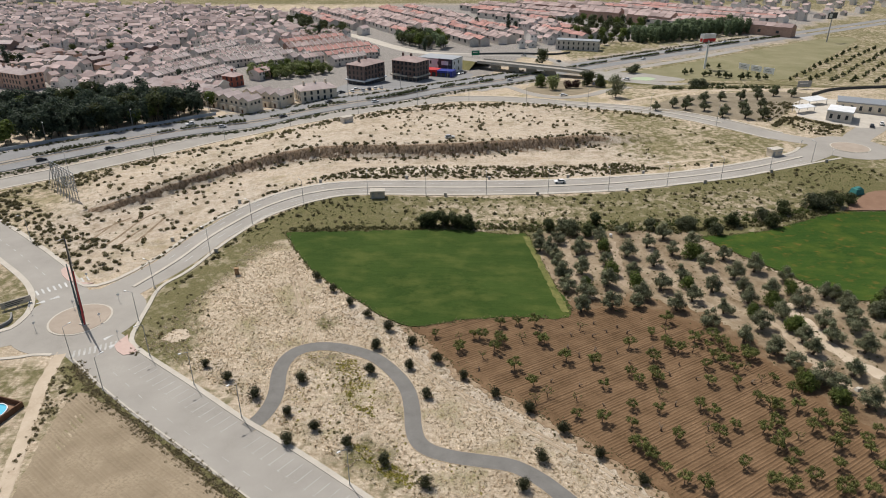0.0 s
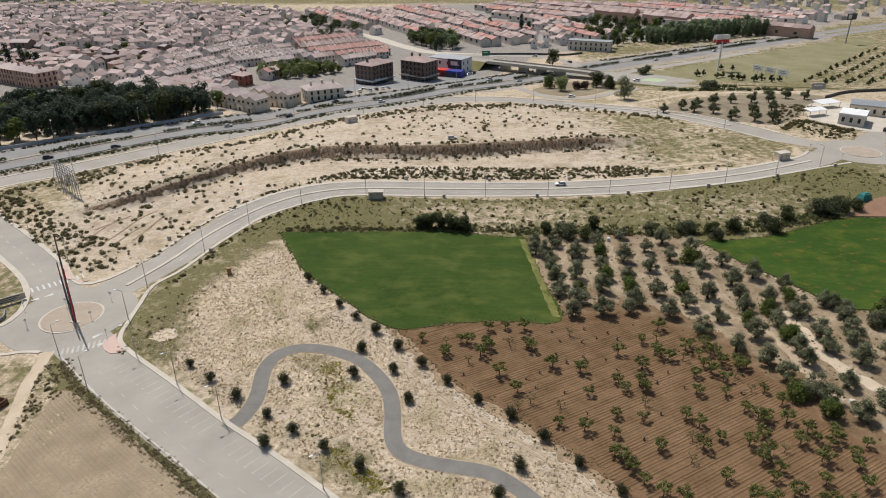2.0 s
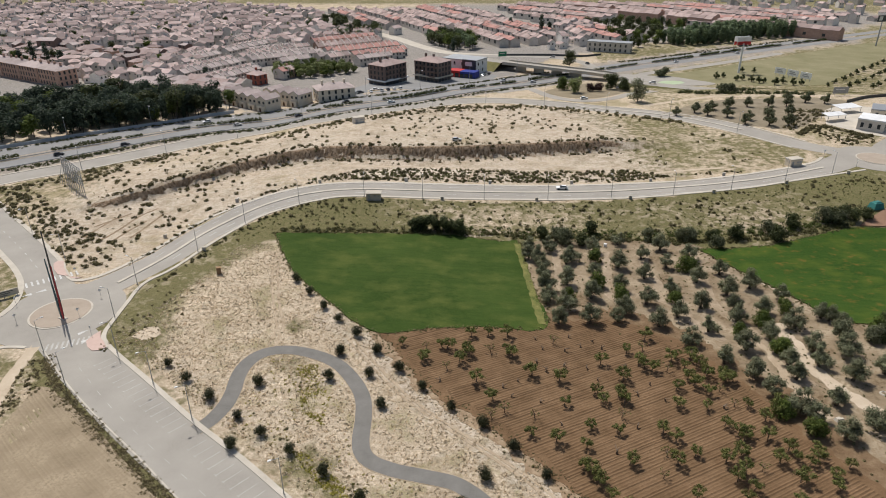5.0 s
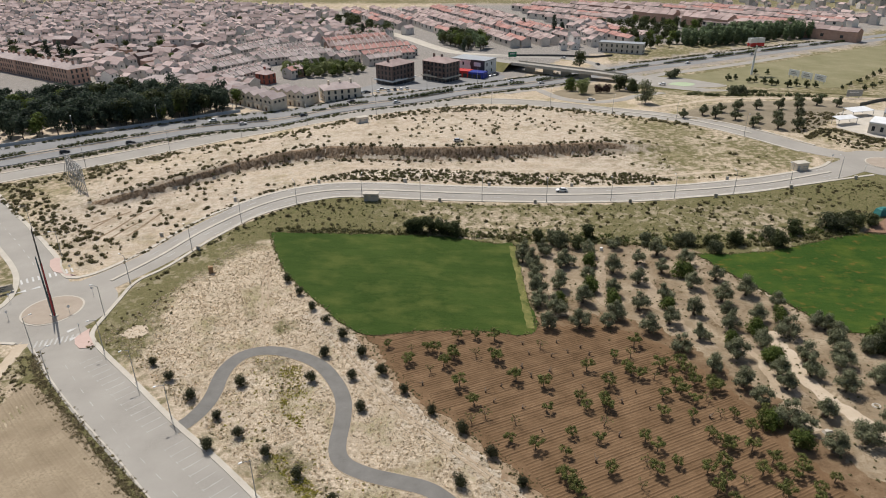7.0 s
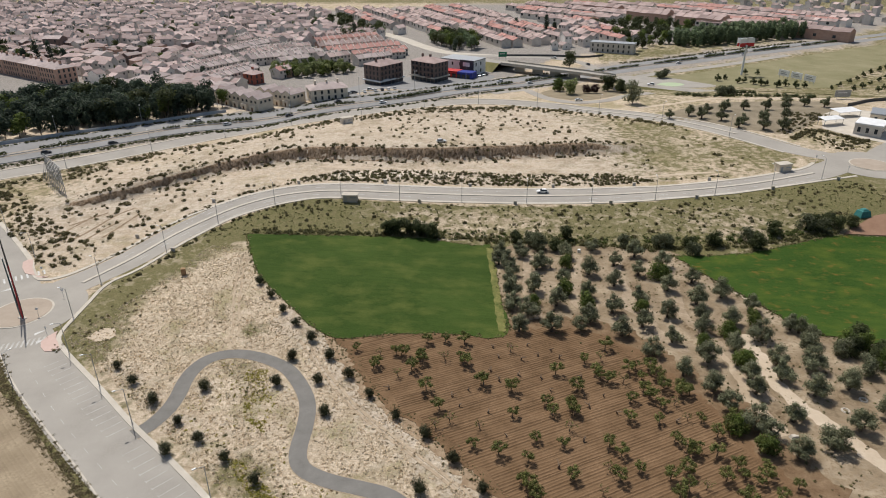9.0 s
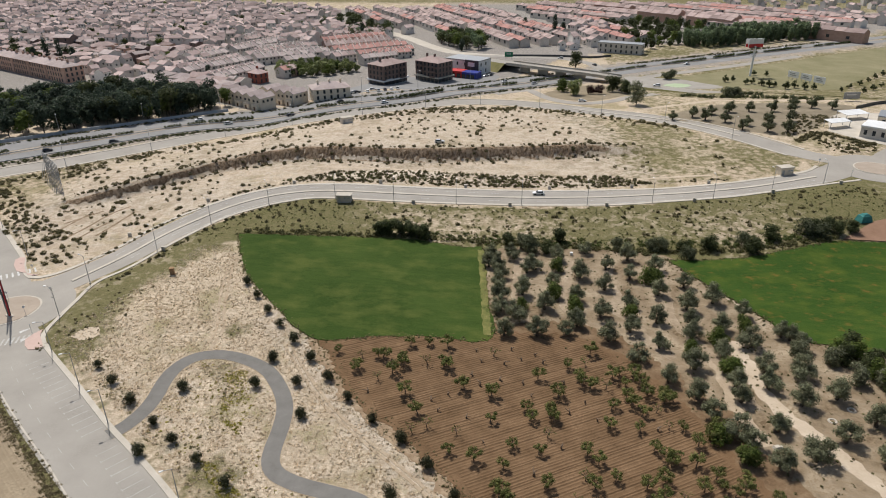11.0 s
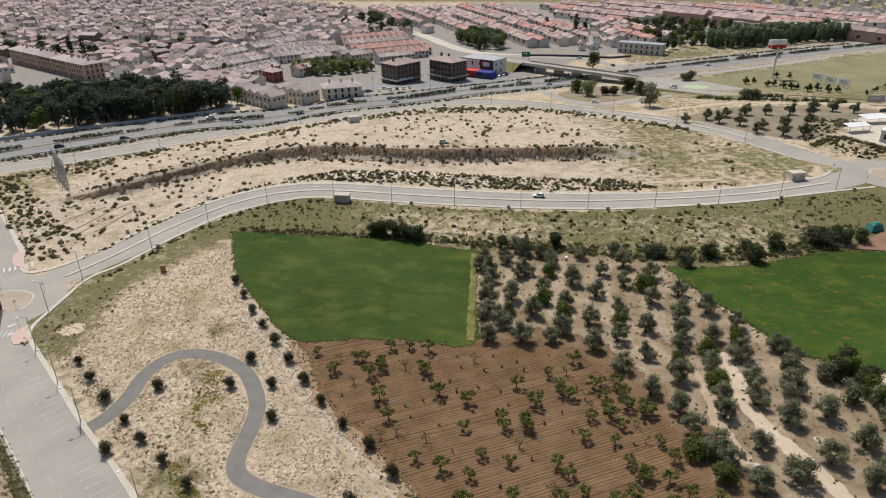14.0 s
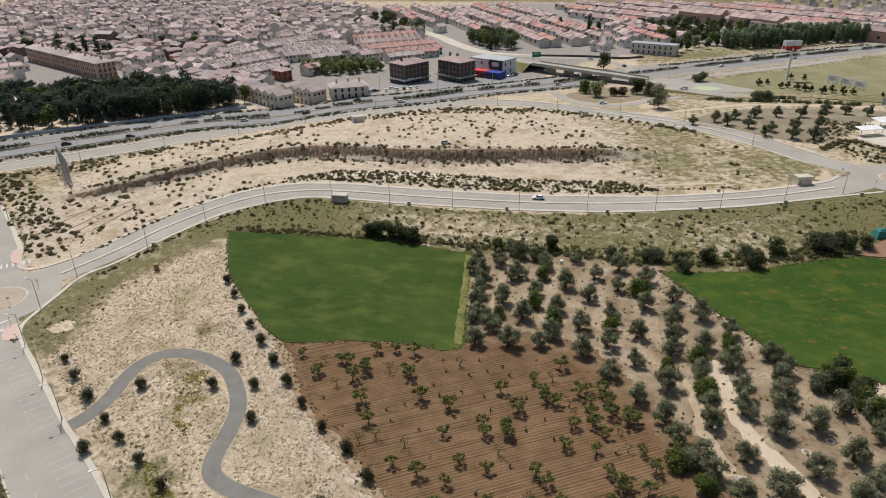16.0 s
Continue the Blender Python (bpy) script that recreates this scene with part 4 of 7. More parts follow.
OLIVES_B = [(85.6, 181.6), (91.4, 173.2), (97.3, 166.4), (84, 169.3), (83.5, 161.7), (82.4, 155.7), (80.5, 142.8), (68.6, 144.9), (73.8, 137.1), (78.7, 131.8), (90.2, 160), (87.9, 148), (88, 136.7), (87.7, 131.4), (95.6, 152.5), (95.6, 141.6), (94.9, 136.6), (103.9, 157.6), (105.5, 156.2), (106.5, 152.2), (104.5, 146.5), (103.5, 141), (99.8, 131.1), (80.8, 125.8), (86.1, 117.2), (92.4, 122.5), (97, 114.6), (104.4, 120.4), (112.3, 125.8), (109.9, 115.1), (119.2, 132.9), (89.8, 111.8), (84.5, 119.7), (107.8, 133.9), (114.1, 119.2)]
VINES = [(-2.1, 138.5), (7.2, 138.9), (8.7, 138.2), (3.1, 132.1), (3.8, 133.3), (11.8, 132.9), (12.9, 138.1), (14.2, 135.5), (14.4, 143.9), (18.6, 145), (23.4, 144.6), (23.5, 138.1), (24.5, 136.2), (16.1, 126), (19.9, 119.3), (27.7, 109.4), (32.7, 108.1), (35.2, 119.1), (34.8, 128), (28.7, 129.3), (40.2, 112.5), (38.4, 106.6), (37.4, 101.1), (39.5, 97.8), (51.8, 140), (53.8, 136.2), (55, 133.9), (56.4, 133.2), (57.3, 145.7), (63.4, 138.7), (64.1, 134.9), (66.2, 138.1), (68, 135.2)]
VINES_B = [(68.5, 132.2), (71.1, 131.7), (71.7, 129.6), (73.6, 129.9), (45, 134.8), (49.3, 128.8), (42.9, 123.8), (43.5, 120.5), (47.3, 123), (48.2, 121), (45, 111.2), (54.4, 112.2), (56.4, 109.6), (60.4, 126.4), (59.2, 120.9), (64.6, 128.2), (66.6, 125.3), (65.5, 119.8), (74, 121.2), (67.3, 115), (69.3, 112.6), (70.9, 112.3), (70, 110.8), (68.1, 106.9), (64.6, 104.8), (58.9, 105.6), (55.4, 103.3), (46, 102.6), (67.3, 101.2), (76.1, 117), (74.5, 110.7), (61.7, 136.8), (63.9, 130.7)]
VINES_C = [(38.4, 100.5), (80.7, 122.4), (81.3, 119.1), (83.8, 112.7), (39.6, 97.3), (41.3, 93.6), (56.7, 95), (59.5, 90.8), (47.2, 89.4), (62.6, 89.3), (71.9, 88.7), (74.2, 89.9), (77.4, 108.4), (74.6, 105), (78.3, 105.8), (79.7, 104), (81.7, 105.6), (82.8, 101.4), (76.5, 100.1), (65.1, 99.6), (65.2, 95), (67.3, 97.2), (82.6, 98.2), (81.1, 93.9), (74.4, 94.1), (67.6, 91.5), (76.4, 88.5), (86.8, 103.7), (79.3, 119.6), (83.1, 108.1), (44, 90.9)]
STUMPS = [(30.2, 144.2), (31.9, 140.1), (37.1, 139.8), (41, 141.6), (38.6, 145.7), (30.4, 134.5), (36.2, 133.6), (32.2, 131), (25.4, 126.9), (22.1, 124.5), (24, 121.1), (30.2, 120), (34.3, 113.3), (8, 124.9), (41.9, 133), (44, 144.5), (46.1, 141.2), (50.6, 133.7), (43.6, 128.8), (54.9, 128), (57.2, 122.7), (49.5, 113.1), (44.1, 105.4), (69.1, 120.7), (51.5, 123.8)]
ROUND_BUSHES = [(-54.4, 124.5), (-48.0, 119.6), (-40.4, 113.9), (-32.5, 108.5), (-26.1, 104.1), (-19.0, 99.8), (-11.4, 95.1), (-30.7, 99.9), (-31.7, 119.8), (-16.8, 123.3), (-16.3, 133.0), (-8.1, 125.4), (-3.7, 115.2), (-19.8, 147.6), (-25.1, 153.2), (-30.7, 160.3), (-36.3, 166.8), (-14.0, 141.3), (-7.8, 134.6), (-1.7, 128.2), (4.3, 122.0), (11.1, 116.0), (17.9, 111.3), (24.1, 104.9), (-3.4, 89.7), (30.0, 98.0), (36.6, 91.5), (18.5, 96.8), (14.3, 89.5)]
SPARSE_VINES = [(3.7, 137.6), (9, 130.2), (19.3, 137.5), (22.4, 116), (19.7, 113.9), (28.6, 114.7), (34.4, 142.7), (55.8, 141.2), (46.7, 116), (69.5, 126.4), (71.1, 121.3), (53.5, 105.3), (70.5, 102.5), (51.7, 99.5), (59.8, 133.1)]
GREEN_TREES = [(40.6, 166.1), (50.7, 188.4), (49.2, 173.2), (54.9, 165.7), (68.5, 164.9), (78.1, 185.1), (75.9, 184.3), (96.1, 160.1), (81, 149.2), (88.3, 154), (88.9, 141.8), (80.3, 118.8), (84.2, 112.5), (88.1, 141.2)]
HEDGE_TREES = [(35.8, 204.9), (39.8, 204.1), (42.6, 201.5), (48, 200.4), (51.3, 208.7), (69.9, 205.5), (80.7, 205.4), (83, 205.8), (89.4, 204.2), (89.8, 199.6), (97.5, 205.8), (108.3, 209.8), (110.5, 204.1), (118.3, 213.9), (129, 217.3), (131.9, 218.1), (134, 216.1), (140.1, 217.8), (138, 220.4), (144.5, 219.4)]
THICKET = [(111.2, 147.1), (113.9, 150.5), (117.2, 152.8), (117.9, 149.6), (115.1, 148.3), (118.1, 144.9), (118.9, 142.5), (119.4, 139.7), (120.8, 138.9), (120.1, 135.9), (114.5, 139.8), (120.5, 145.8)]
ORCHARD_TREES = [(109.1, 338.5), (119.6, 343.8), (124.3, 337.7), (129.7, 349.8), (139.6, 355.1), (132.6, 334), (149.6, 356.6), (140.9, 328.8), (137.1, 321.7), (160.7, 358.6), (151.8, 333.7), (147, 319.1), (176.2, 374.2), (169.8, 357.8), (162.2, 336.2), (155.9, 319.2), (184, 370.2), (192.9, 367.9)]
LOOP_TREES = [(59.8, 409.6), (65.1, 400.2), (88.1, 410), (95.2, 404.8), (96.5, 371.6), (71.1, 488.9), (127.4, 456.8), (130.5, 459), (152, 399.9), (155.5, 401), (149, 398)]
RED_TREES = [(75.2, 403.5), (79.7, 403.2)]
rng = np.random.default_rng(7)


# ---- plants ----
BUSH_LEAF = leaf_material("dark_bush_leaves", (0.030, 0.033, 0.016), (0.085, 0.088, 0.045))
VERGE_GRASS = leaf_material("verge_grass", (0.095, 0.105, 0.035), (0.19, 0.185, 0.075))
STEM = material("brown_vine_wood", ((0.13, 0.09, 0.06), (0.24, 0.18, 0.13)), (2.0, 12.0), 0.95, 0.5)
VINE_LEAF = leaf_material("vine_leaves", (0.078, 0.092, 0.024), (0.21, 0.215, 0.07), 0.15, 0.45, 0.3)


def limb(s, a, b, r0, r1):
    s.rod(a, b, r0, r1, 6)


def olive_tree(k, x, y, label="grey-green olive tree with a rounded crown", name="olive_tree", mat=OLIVE, high=1.0, count=3400):
    r = np.random.default_rng(100 + k)
    ob = thing(name, label, "tree", "olive trees of the grove", at(x, y, 40 * k))
    trunk, tips = Shape(), []
    fork = Vector((r.normal() * 0.12, r.normal() * 0.12, 0.75 * high))
    limb(trunk, (0, 0, -0.2), fork, 0.26, 0.19)
    for j in range(5):
        a = 2 * math.pi * (j + 0.5 * r.random()) / 5
        tip = Vector((math.cos(a) * (0.65 + 0.6 * r.random()), math.sin(a) * (0.65 + 0.6 * r.random()), (1.15 + 0.75 * r.random()) * high))
        mid = fork.lerp(tip, 0.5) + Vector((r.normal(), r.normal(), 0)) * 0.1
        limb(trunk, fork, mid, 0.13, 0.09)
        limb(trunk, mid, tip, 0.09, 0.03)
        tips.append(tuple(tip))
    tips += [(r.normal() * 0.3, r.normal() * 0.3, 2.75 * high), (r.normal() * 0.5, r.normal() * 0.5, 1.3 * high), (r.normal() * 0.6, r.normal() * 0.6, 2.0 * high)]
    trunk.make("trunk", BARK, ob)
    foliage("crown", [leaves(r, tips, 0.55 + 0.42 * r.random(len(tips)), count, 0.11 * math.sqrt(3400 / count), 0.9, 0.35)], mat, ob)
    return ob


def vine(k, x, y, sparse=False):
    """A small untrained vine: a bent bare stem, arms that fork, tufts of young leaves at their ends."""
    r = np.random.default_rng(300 + k + 40 * sparse)
    words = "small gnarled vine with few young leaves on red soil" if sparse else "small gnarled vine with fresh green leaves on red soil"
    ob = thing("vine", words, "vine", "vines of the vineyard", at(x, y, 70 * k))
    stem, tips = Shape(), []
    knee, head = Vector((r.normal() * 0.08, r.normal() * 0.08, 0.45)), Vector((r.normal() * 0.16, r.normal() * 0.16, 0.92))
    limb(stem, (0, 0, -0.15), knee, 0.085, 0.075)
    limb(stem, knee, head, 0.075, 0.065)
    for j in range(5 + k % 3):
        a = 6.28 * (j + 0.6 * r.random()) / (5 + k % 3)
        mid = head + Vector((math.cos(a) * 0.35, math.sin(a) * 0.35, 0.22 + 0.2 * r.random()))
        limb(stem, head, mid, 0.05, 0.035)
        for _ in range(2):
            tip = mid + Vector((math.cos(a) * (0.1 + 0.4 * r.random()) + r.normal() * 0.15, math.sin(a) * (0.1 + 0.4 * r.random()) + r.normal() * 0.15, 0.12 + 0.35 * r.random()))
            limb(stem, mid, tip, 0.03, 0.015)
            tips.append(tuple(tip))
    stem.make("stem", STEM, ob)
    count = 150 if sparse else 900 + 160 * (k % 4)
    foliage("leaves", [leaves(r, tips, (0.24 if sparse else 0.33) + 0.2 * r.random(len(tips)), count, 0.095, 0.8, 0.2)], VINE_LEAF, ob, "fresh green vine leaves")
    return ob


def stump(k, x, y):
    r = np.random.default_rng(500 + k)
    s = Shape()
    head = Vector((r.normal() * 0.15, r.normal() * 0.15, 0.38 + 0.2 * r.random()))
    limb(s, (0, 0, -0.15), head, 0.16, 0.13)
    for j in range(3):
        tip = head + Vector((r.normal() * 0.4, r.normal() * 0.4, 0.15 + 0.2 * r.random()))
        limb(s, head, tip, 0.09, 0.04)
    ob = s.make("vine_stump", STEM)
    ob.matrix_basis = at(x, y, 50 * k)
    return tagged(ob, "bare dark vine stump on reddish soil", "vine", "bare vine stumps")


def bush(k, x, y):
    r = np.random.default_rng(700 + k)
    ob = thing("bush", "small rounded dark green bush in dry grass", "bush", "bushes along the path", at(x, y, 30 * k))
    stem = Shape()
    limb(stem, (0, 0, -0.1), (0.05, 0, 0.7), 0.09, 0.05)
    stem.make("stem", BARK, ob)
    c = [(r.normal() * 0.25, r.normal() * 0.25, 0.85 + 0.25 * r.normal()) for _ in range(5)] + [(0, 0, 1.25), (0, 0, 0.6)]
    foliage("foliage", [leaves(r, c, 0.55 + 0.22 * r.random(7), 1500, 0.09, 0.95, 0.5)], BUSH_LEAF, ob)
    return ob


def broad_tree(k, x, y, mat, label, name="tree", high=6.0, wide=2.6, count=750, leaf=0.38, group="", bare=0.3, clumps=9):
    r = np.random.default_rng(900 + k)
    ob = thing(name, label, "tree", group, at(x, y, 35 * k))
    trunk = Shape()
    limb(trunk, (0, 0, -0.3), (r.normal() * 0.1, r.normal() * 0.1, high * bare), 0.045 * high * 0.6, 0.03 * high * 0.6)
    c = []
    for j in range(clumps):
        a, u = r.random() * 6.28, r.random()
        rad = wide * 0.55 * math.sqrt(r.random())
        c.append((math.cos(a) * rad, math.sin(a) * rad, high * (bare + 0.12 + (0.83 - bare) * u)))
        limb(trunk, (0, 0, high * bare * 0.9), c[-1], 0.02 * high * 0.6, 0.02)
    trunk.make("trunk", BARK, ob)
    c.append((0, 0, high * 0.88))
    foliage("crown", [leaves(r, c, wide * (0.42 + 0.22 * r.random(len(c))), count, leaf * 1.35, 0.85, 0.5)], mat, ob)
    return ob


def tall_tree(k, x, y, mat, label, name, high, wide, count=420, leaf=0.4, group=""):
    """A narrow upright crown, as of a cypress or a poplar."""
    r = np.random.default_rng(1200 + k)
    ob = thing(name, label, "tree", group, at(x, y, 35 * k))
    trunk = Shape()
    limb(trunk, (0, 0, -0.3), (0, 0, high * 0.8), 0.02 * high, 0.02)
    trunk.make("trunk", BARK, ob)
    zs = np.linspace(0.14, 0.93, 9)
    c = [(r.normal() * 0.1 * wide, r.normal() * 0.1 * wide, high * z) for z in zs]
    foliage("crown", [leaves(r, c, wide * (0.25 + 0.75 * np.sin(np.pi * (1 - zs) ** 0.7) * 0.8), count, leaf * 1.3, 1.3, 0.5)], mat, ob)
    return ob


def plant(positions, builder, variants, small=0.85, big=1.15):
    """Builds the first few, and copies them, turned and sized, to the other places."""
    first = [builder(k, *positions[k]) for k in range(min(variants, len(positions)))]
    for k, ob in enumerate(first):
        ob.scale = [small + (big - small) * ((k * 0.37) % 1)] * 3
    for k in range(len(first), len(positions)):
        place(first[int(rng.integers(len(first)))], *positions[k], turn=float(rng.random() * 360), size=float(small + (big - small) * rng.random()))


plant(OLIVES + OLIVES_B, olive_tree, 7, 1.4, 1.9)
plant(VINES + VINES_B + VINES_C, vine, 8, 1.15, 1.7)
plant(SPARSE_VINES, lambda k, x, y: vine(k, x, y, True), 3, 1.0, 1.4)
plant(STUMPS, stump, 6, 1.1, 1.6)
plant(ROUND_BUSHES, bush, 4, 1.25, 1.75)
plant(GREEN_TREES, lambda k, x, y: broad_tree(k, x, y, FRESH, "leafy bright green young tree among olives", "fig_tree", 3.3, 2.3, 1900, 0.15, "green trees of the grove", 0.12), 3, 0.95, 1.35)
plant(HEDGE_TREES, lambda k, x, y: broad_tree(20 + k, x, y, FIELD_OLIVE if k % 3 else DARKLEAF, "dense dark green shrubby tree on a field edge", "field_tree", 4.2, 3.0, 1900, 0.2, "trees along the field edge", 0.12), 4, 0.85, 1.2)
plant([(-7.0, 206.1), (-5.0, 206.6), (-2.7, 206.2), (-0.3, 206.2), (2.8, 205.6), (5.6, 205.2), (8.0, 204.9)], lambda k, x, y: broad_tree(30 + k, x, y, DARKLEAF, "dense dark green shrubby tree on a field edge", "field_tree", 4.4, 3.0, 1900, 0.2, "trees along the field edge", 0.08), 2, 0.85, 1.1)
plant(THICKET, lambda k, x, y: broad_tree(40 + k, x, y, (OLIVE, FRESH, DARKLEAF)[k % 3], "dense leafy thicket tree beside a field", "thicket_tree", 4.4, 2.8, 1900, 0.19, "thicket beside the field", 0.1), 3, 0.9, 1.2)
plant(ORCHARD_TREES, lambda k, x, y: olive_tree(50 + k, x, y, "dark olive tree in a bare orchard", "olive_tree", FIELD_OLIVE, 1.0, 1600), 4, 1.55, 1.9)
plant(LOOP_TREES[:6], lambda k, x, y: broad_tree(60 + k, x, y, (FRESH, LIGHT_LEAF, DARKLEAF, DARKLEAF, OLIVE, DARKLEAF)[k], ("leafy green tree", "light green leafy tree", "large dark tree", "dark leafy tree", "tall grey-green tree", "large round dark tree")[k] + " beside a slip road", "roadside_tree", (7.0, 7.5, 8.5, 7.0, 11.0, 11.0)[k], (4.2, 5.0, 5.2, 4.4, 5.4, 5.4)[k], 1700, 0.36, "trees in the slip-road loop", 0.1, 12), 6, 1.0, 1.0)
plant(RED_TREES, lambda k, x, y: broad_tree(76 + k, x, y, leaf_material("purple_leaves", (0.035, 0.02, 0.018), (0.085, 0.045, 0.038)), "small dark purple-leaved tree", "roadside_tree", 5.0, 3.2, 1200, 0.26, "trees in the slip-road loop", 0.12), 1, 0.95, 1.1)
plant(LOOP_TREES[6:], lambda k, x, y: broad_tree(66 + k, x, y, FIELD_OLIVE, "broad dark green roadside bush", "roadside_bush", 5.0, 4.6, 1300, 0.34, "roadside bushes", 0.08), 2, 0.8, 1.05)


def spread_in(outline, gap, seed, most=400):
    """Places inside an outline, at least gap apart."""
    r, cells, found = np.random.default_rng(seed), {}, []
    p = np.array(outline, float)
    lo, hi = p.min(0), p.max(0)
    tries = lo + (hi - lo) * r.random((most * 30, 2))
    for x, y in tries[inside(outline, tries[:, 0], tries[:, 1])].tolist():
        a, b = int(x // gap), int(y // gap)
        if len(found) < most and all((x - u) ** 2 + (y - v) ** 2 > gap * gap for i in (-1, 0, 1) for j in (-1, 0, 1) for u, v in cells.get((a + i, b + j), ())):
            cells.setdefault((a, b), []).append((x, y))
            found.append((x, y))
    return found


WOOD_OUTLINE = [(-302.4, 263.8), (-232.3, 280.3), (-216.1, 286.1), (-192.0, 295.0), (-175.0, 312.0), (-152.0, 325.0), (-124.3, 353.8), (-128.2, 362.3), (-160.0, 366.0), (-195.0, 382.0), (-212.0, 366.0), (-245.0, 356.0), (-300.0, 330.0)]
trees = spread_in(WOOD_OUTLINE, 4.4, 3, 240)
plant(trees[:130], lambda k, x, y: broad_tree(80 + k, x, y, PINE, "dark green pine tree in a town park", "pine_tree", 11.5, 5.2, 950, 0.5, "pines of the park", 0.16, 10), 6, 0.75, 1.15)
plant(trees[130:200], lambda k, x, y: tall_tree(k, x, y, PINE, "dark narrow cypress in a town park", "cypress", 12, 2.6, 420, 0.5, "cypresses of the park"), 3, 0.7, 1.1)
plant(trees[200:], lambda k, x, y: broad_tree(90 + k, x, y, FRESH if k else DARKLEAF, "leafy green tree in a town park", "park_tree", 9.5, 4.6, 900, 0.45, "leafy trees of the park", 0.3), 4, 0.7, 1.15)
plant(spread_in([(-192, 297), (-152, 327), (-127, 353), (-130, 361), (-160, 364), (-193, 378)], 5.2, 33, 40), lambda k, x, y: broad_tree(84 + k, x, y, PINE if k else DARKLEAF, "tall dark tree at the end of a town park", "park_tree", 13.5, 5.6, 950, 0.5, "tall trees of the park", 0.14, 10), 4, 0.8, 1.2)
TOWN_GREEN = "trees between the houses"
plant(spread_in([(-126.0, 440.0), (-132, 462), (-115, 474), (-90, 474), (-76, 460), (-104, 442)], 4.6, 5, 60), lambda k, x, y: broad_tree(100 + k, x, y, LIGHT_LEAF if k else FRESH, "light green leafy tree beside terraced houses", "town_tree", 6.5, 3.4, 500, 0.45, TOWN_GREEN, 0.2), 4, 0.85, 1.25)
plant(spread_in([(-165, 671), (-124, 660), (-90, 632), (-95, 650), (-153, 735)], 9, 6, 30), lambda k, x, y: broad_tree(110 + k, x, y, DARKLEAF, "dark leafy tree between houses", "town_tree", 9, 4.6, 420, 0.6, TOWN_GREEN, 0.25), 3, 0.8, 1.2)
plant(spread_in([(-40, 586), (-12, 558), (4, 556), (0, 590), (-22, 618), (-40, 610)], 6, 8, 34), lambda k, x, y: broad_tree(120 + k, x, y, FRESH if k == 1 else DARKLEAF if k else POPLAR, "leafy green tree beside a town road", "town_tree", 9, 4.6, 500, 0.55, TOWN_GREEN, 0.25), 3, 0.8, 1.25)
plant(spread_in([(168, 582), (216, 604), (285, 642), (275, 668), (215, 640), (160, 605)], 5.5, 9, 85), lambda k, x, y: tall_tree(20 + k, x, y, POPLAR, "tall light green poplar in a dense row", "poplar", 13, 4.2, 700, 0.7, "poplars beside the motorway"), 4, 0.75, 1.1)
plant(spread_in([(127, 562), (160, 580), (165, 640), (200, 690), (150, 720), (100, 690), (115, 640)], 10, 10, 50), lambda k, x, y: broad_tree(130 + k, x, y, DARKLEAF if k != 2 else FRESH, "dark leafy park tree", "park_tree", 9, 4.8, 420, 0.6, TOWN_GREEN, 0.2), 4, 0.7, 1.2)
old = spread_in([(-620, 480), (-230, 470), (-160, 700), (-330, 840), (-620, 800)], 20, 19, 140) + [(-385, 500), (-352, 519), (-315, 497), (-431, 590), (-332, 568), (-300, 470), (-345, 495), (-290, 450), (-400, 510), (-365, 505), (-280, 520), (-250, 480), (-420, 540), (-260, 560), (-240, 445), (-228, 452), (-210.0, 430.0), (-370, 620), (-480, 640), (-300, 640)]
plant(spread_in([(-120, 606), (-84, 606), (-84, 620), (-108, 655), (-122, 640)], 6.5, 11, 26), lambda k, x, y: broad_tree(170 + k, x, y, DARKLEAF if k else POPLAR, "dark leafy tree beside a town avenue", "town_tree", 7.5, 4.0, 420, 0.55, TOWN_GREEN, 0.2), 3, 0.8, 1.2)
plant(old, lambda k, x, y: broad_tree(140 + k, x, y, DARKLEAF if k else FRESH, "green garden tree between town houses", "town_tree", 7.5, 3.8, 400, 0.5, TOWN_GREEN, 0.2), 3, 0.7, 1.2)
plant([(-109, 608), (-15, 553), (33, 688), (-330, 480), (-318, 478), (-205.0, 440.0), (-168.0, 428.0), (-300, 482), (-309, 480), (-200, 560), (60, 640), (68, 655), (84, 668)], lambda k, x, y: tall_tree(40 + k, x, y, PINE, "dark narrow cypress between houses", "cypress", 16 if k == 0 else 9, 2.8, 520, 0.5, TOWN_GREEN), 3, 0.9, 1.15)
# the orchard beyond the motorway slip road
rows_far = [(222 + 11.5 * a + 9.2 * b, 430 - 3.5 * a + 10.2 * b) for a in range(7) for b in range(13)]
plant([(x + float(rng.normal()) * 0.6, y + float(rng.normal()) * 0.6) for x, y in rows_far], lambda k, x, y: olive_tree(150 + k, x, y, "small dark olive tree in a regular orchard row", "olive_tree", DARKLEAF, 1.0, 260), 4, 0.8, 1.1)
plant([(167.6, 455.7), (172.5, 445.7), (181.2, 443), (187.7, 440.1), (192.2, 433.4), (198.6, 437.6), (208.5, 434.9), (193.1, 474), (185.6, 475.3), (162, 452), (177, 448), (184.5, 439), (203, 433)], lambda k, x, y: olive_tree(160 + k, x, y, "small dark olive tree on a dry meadow", "olive_tree", DARKLEAF, 1.0, 400), 3, 1.0, 1.5)


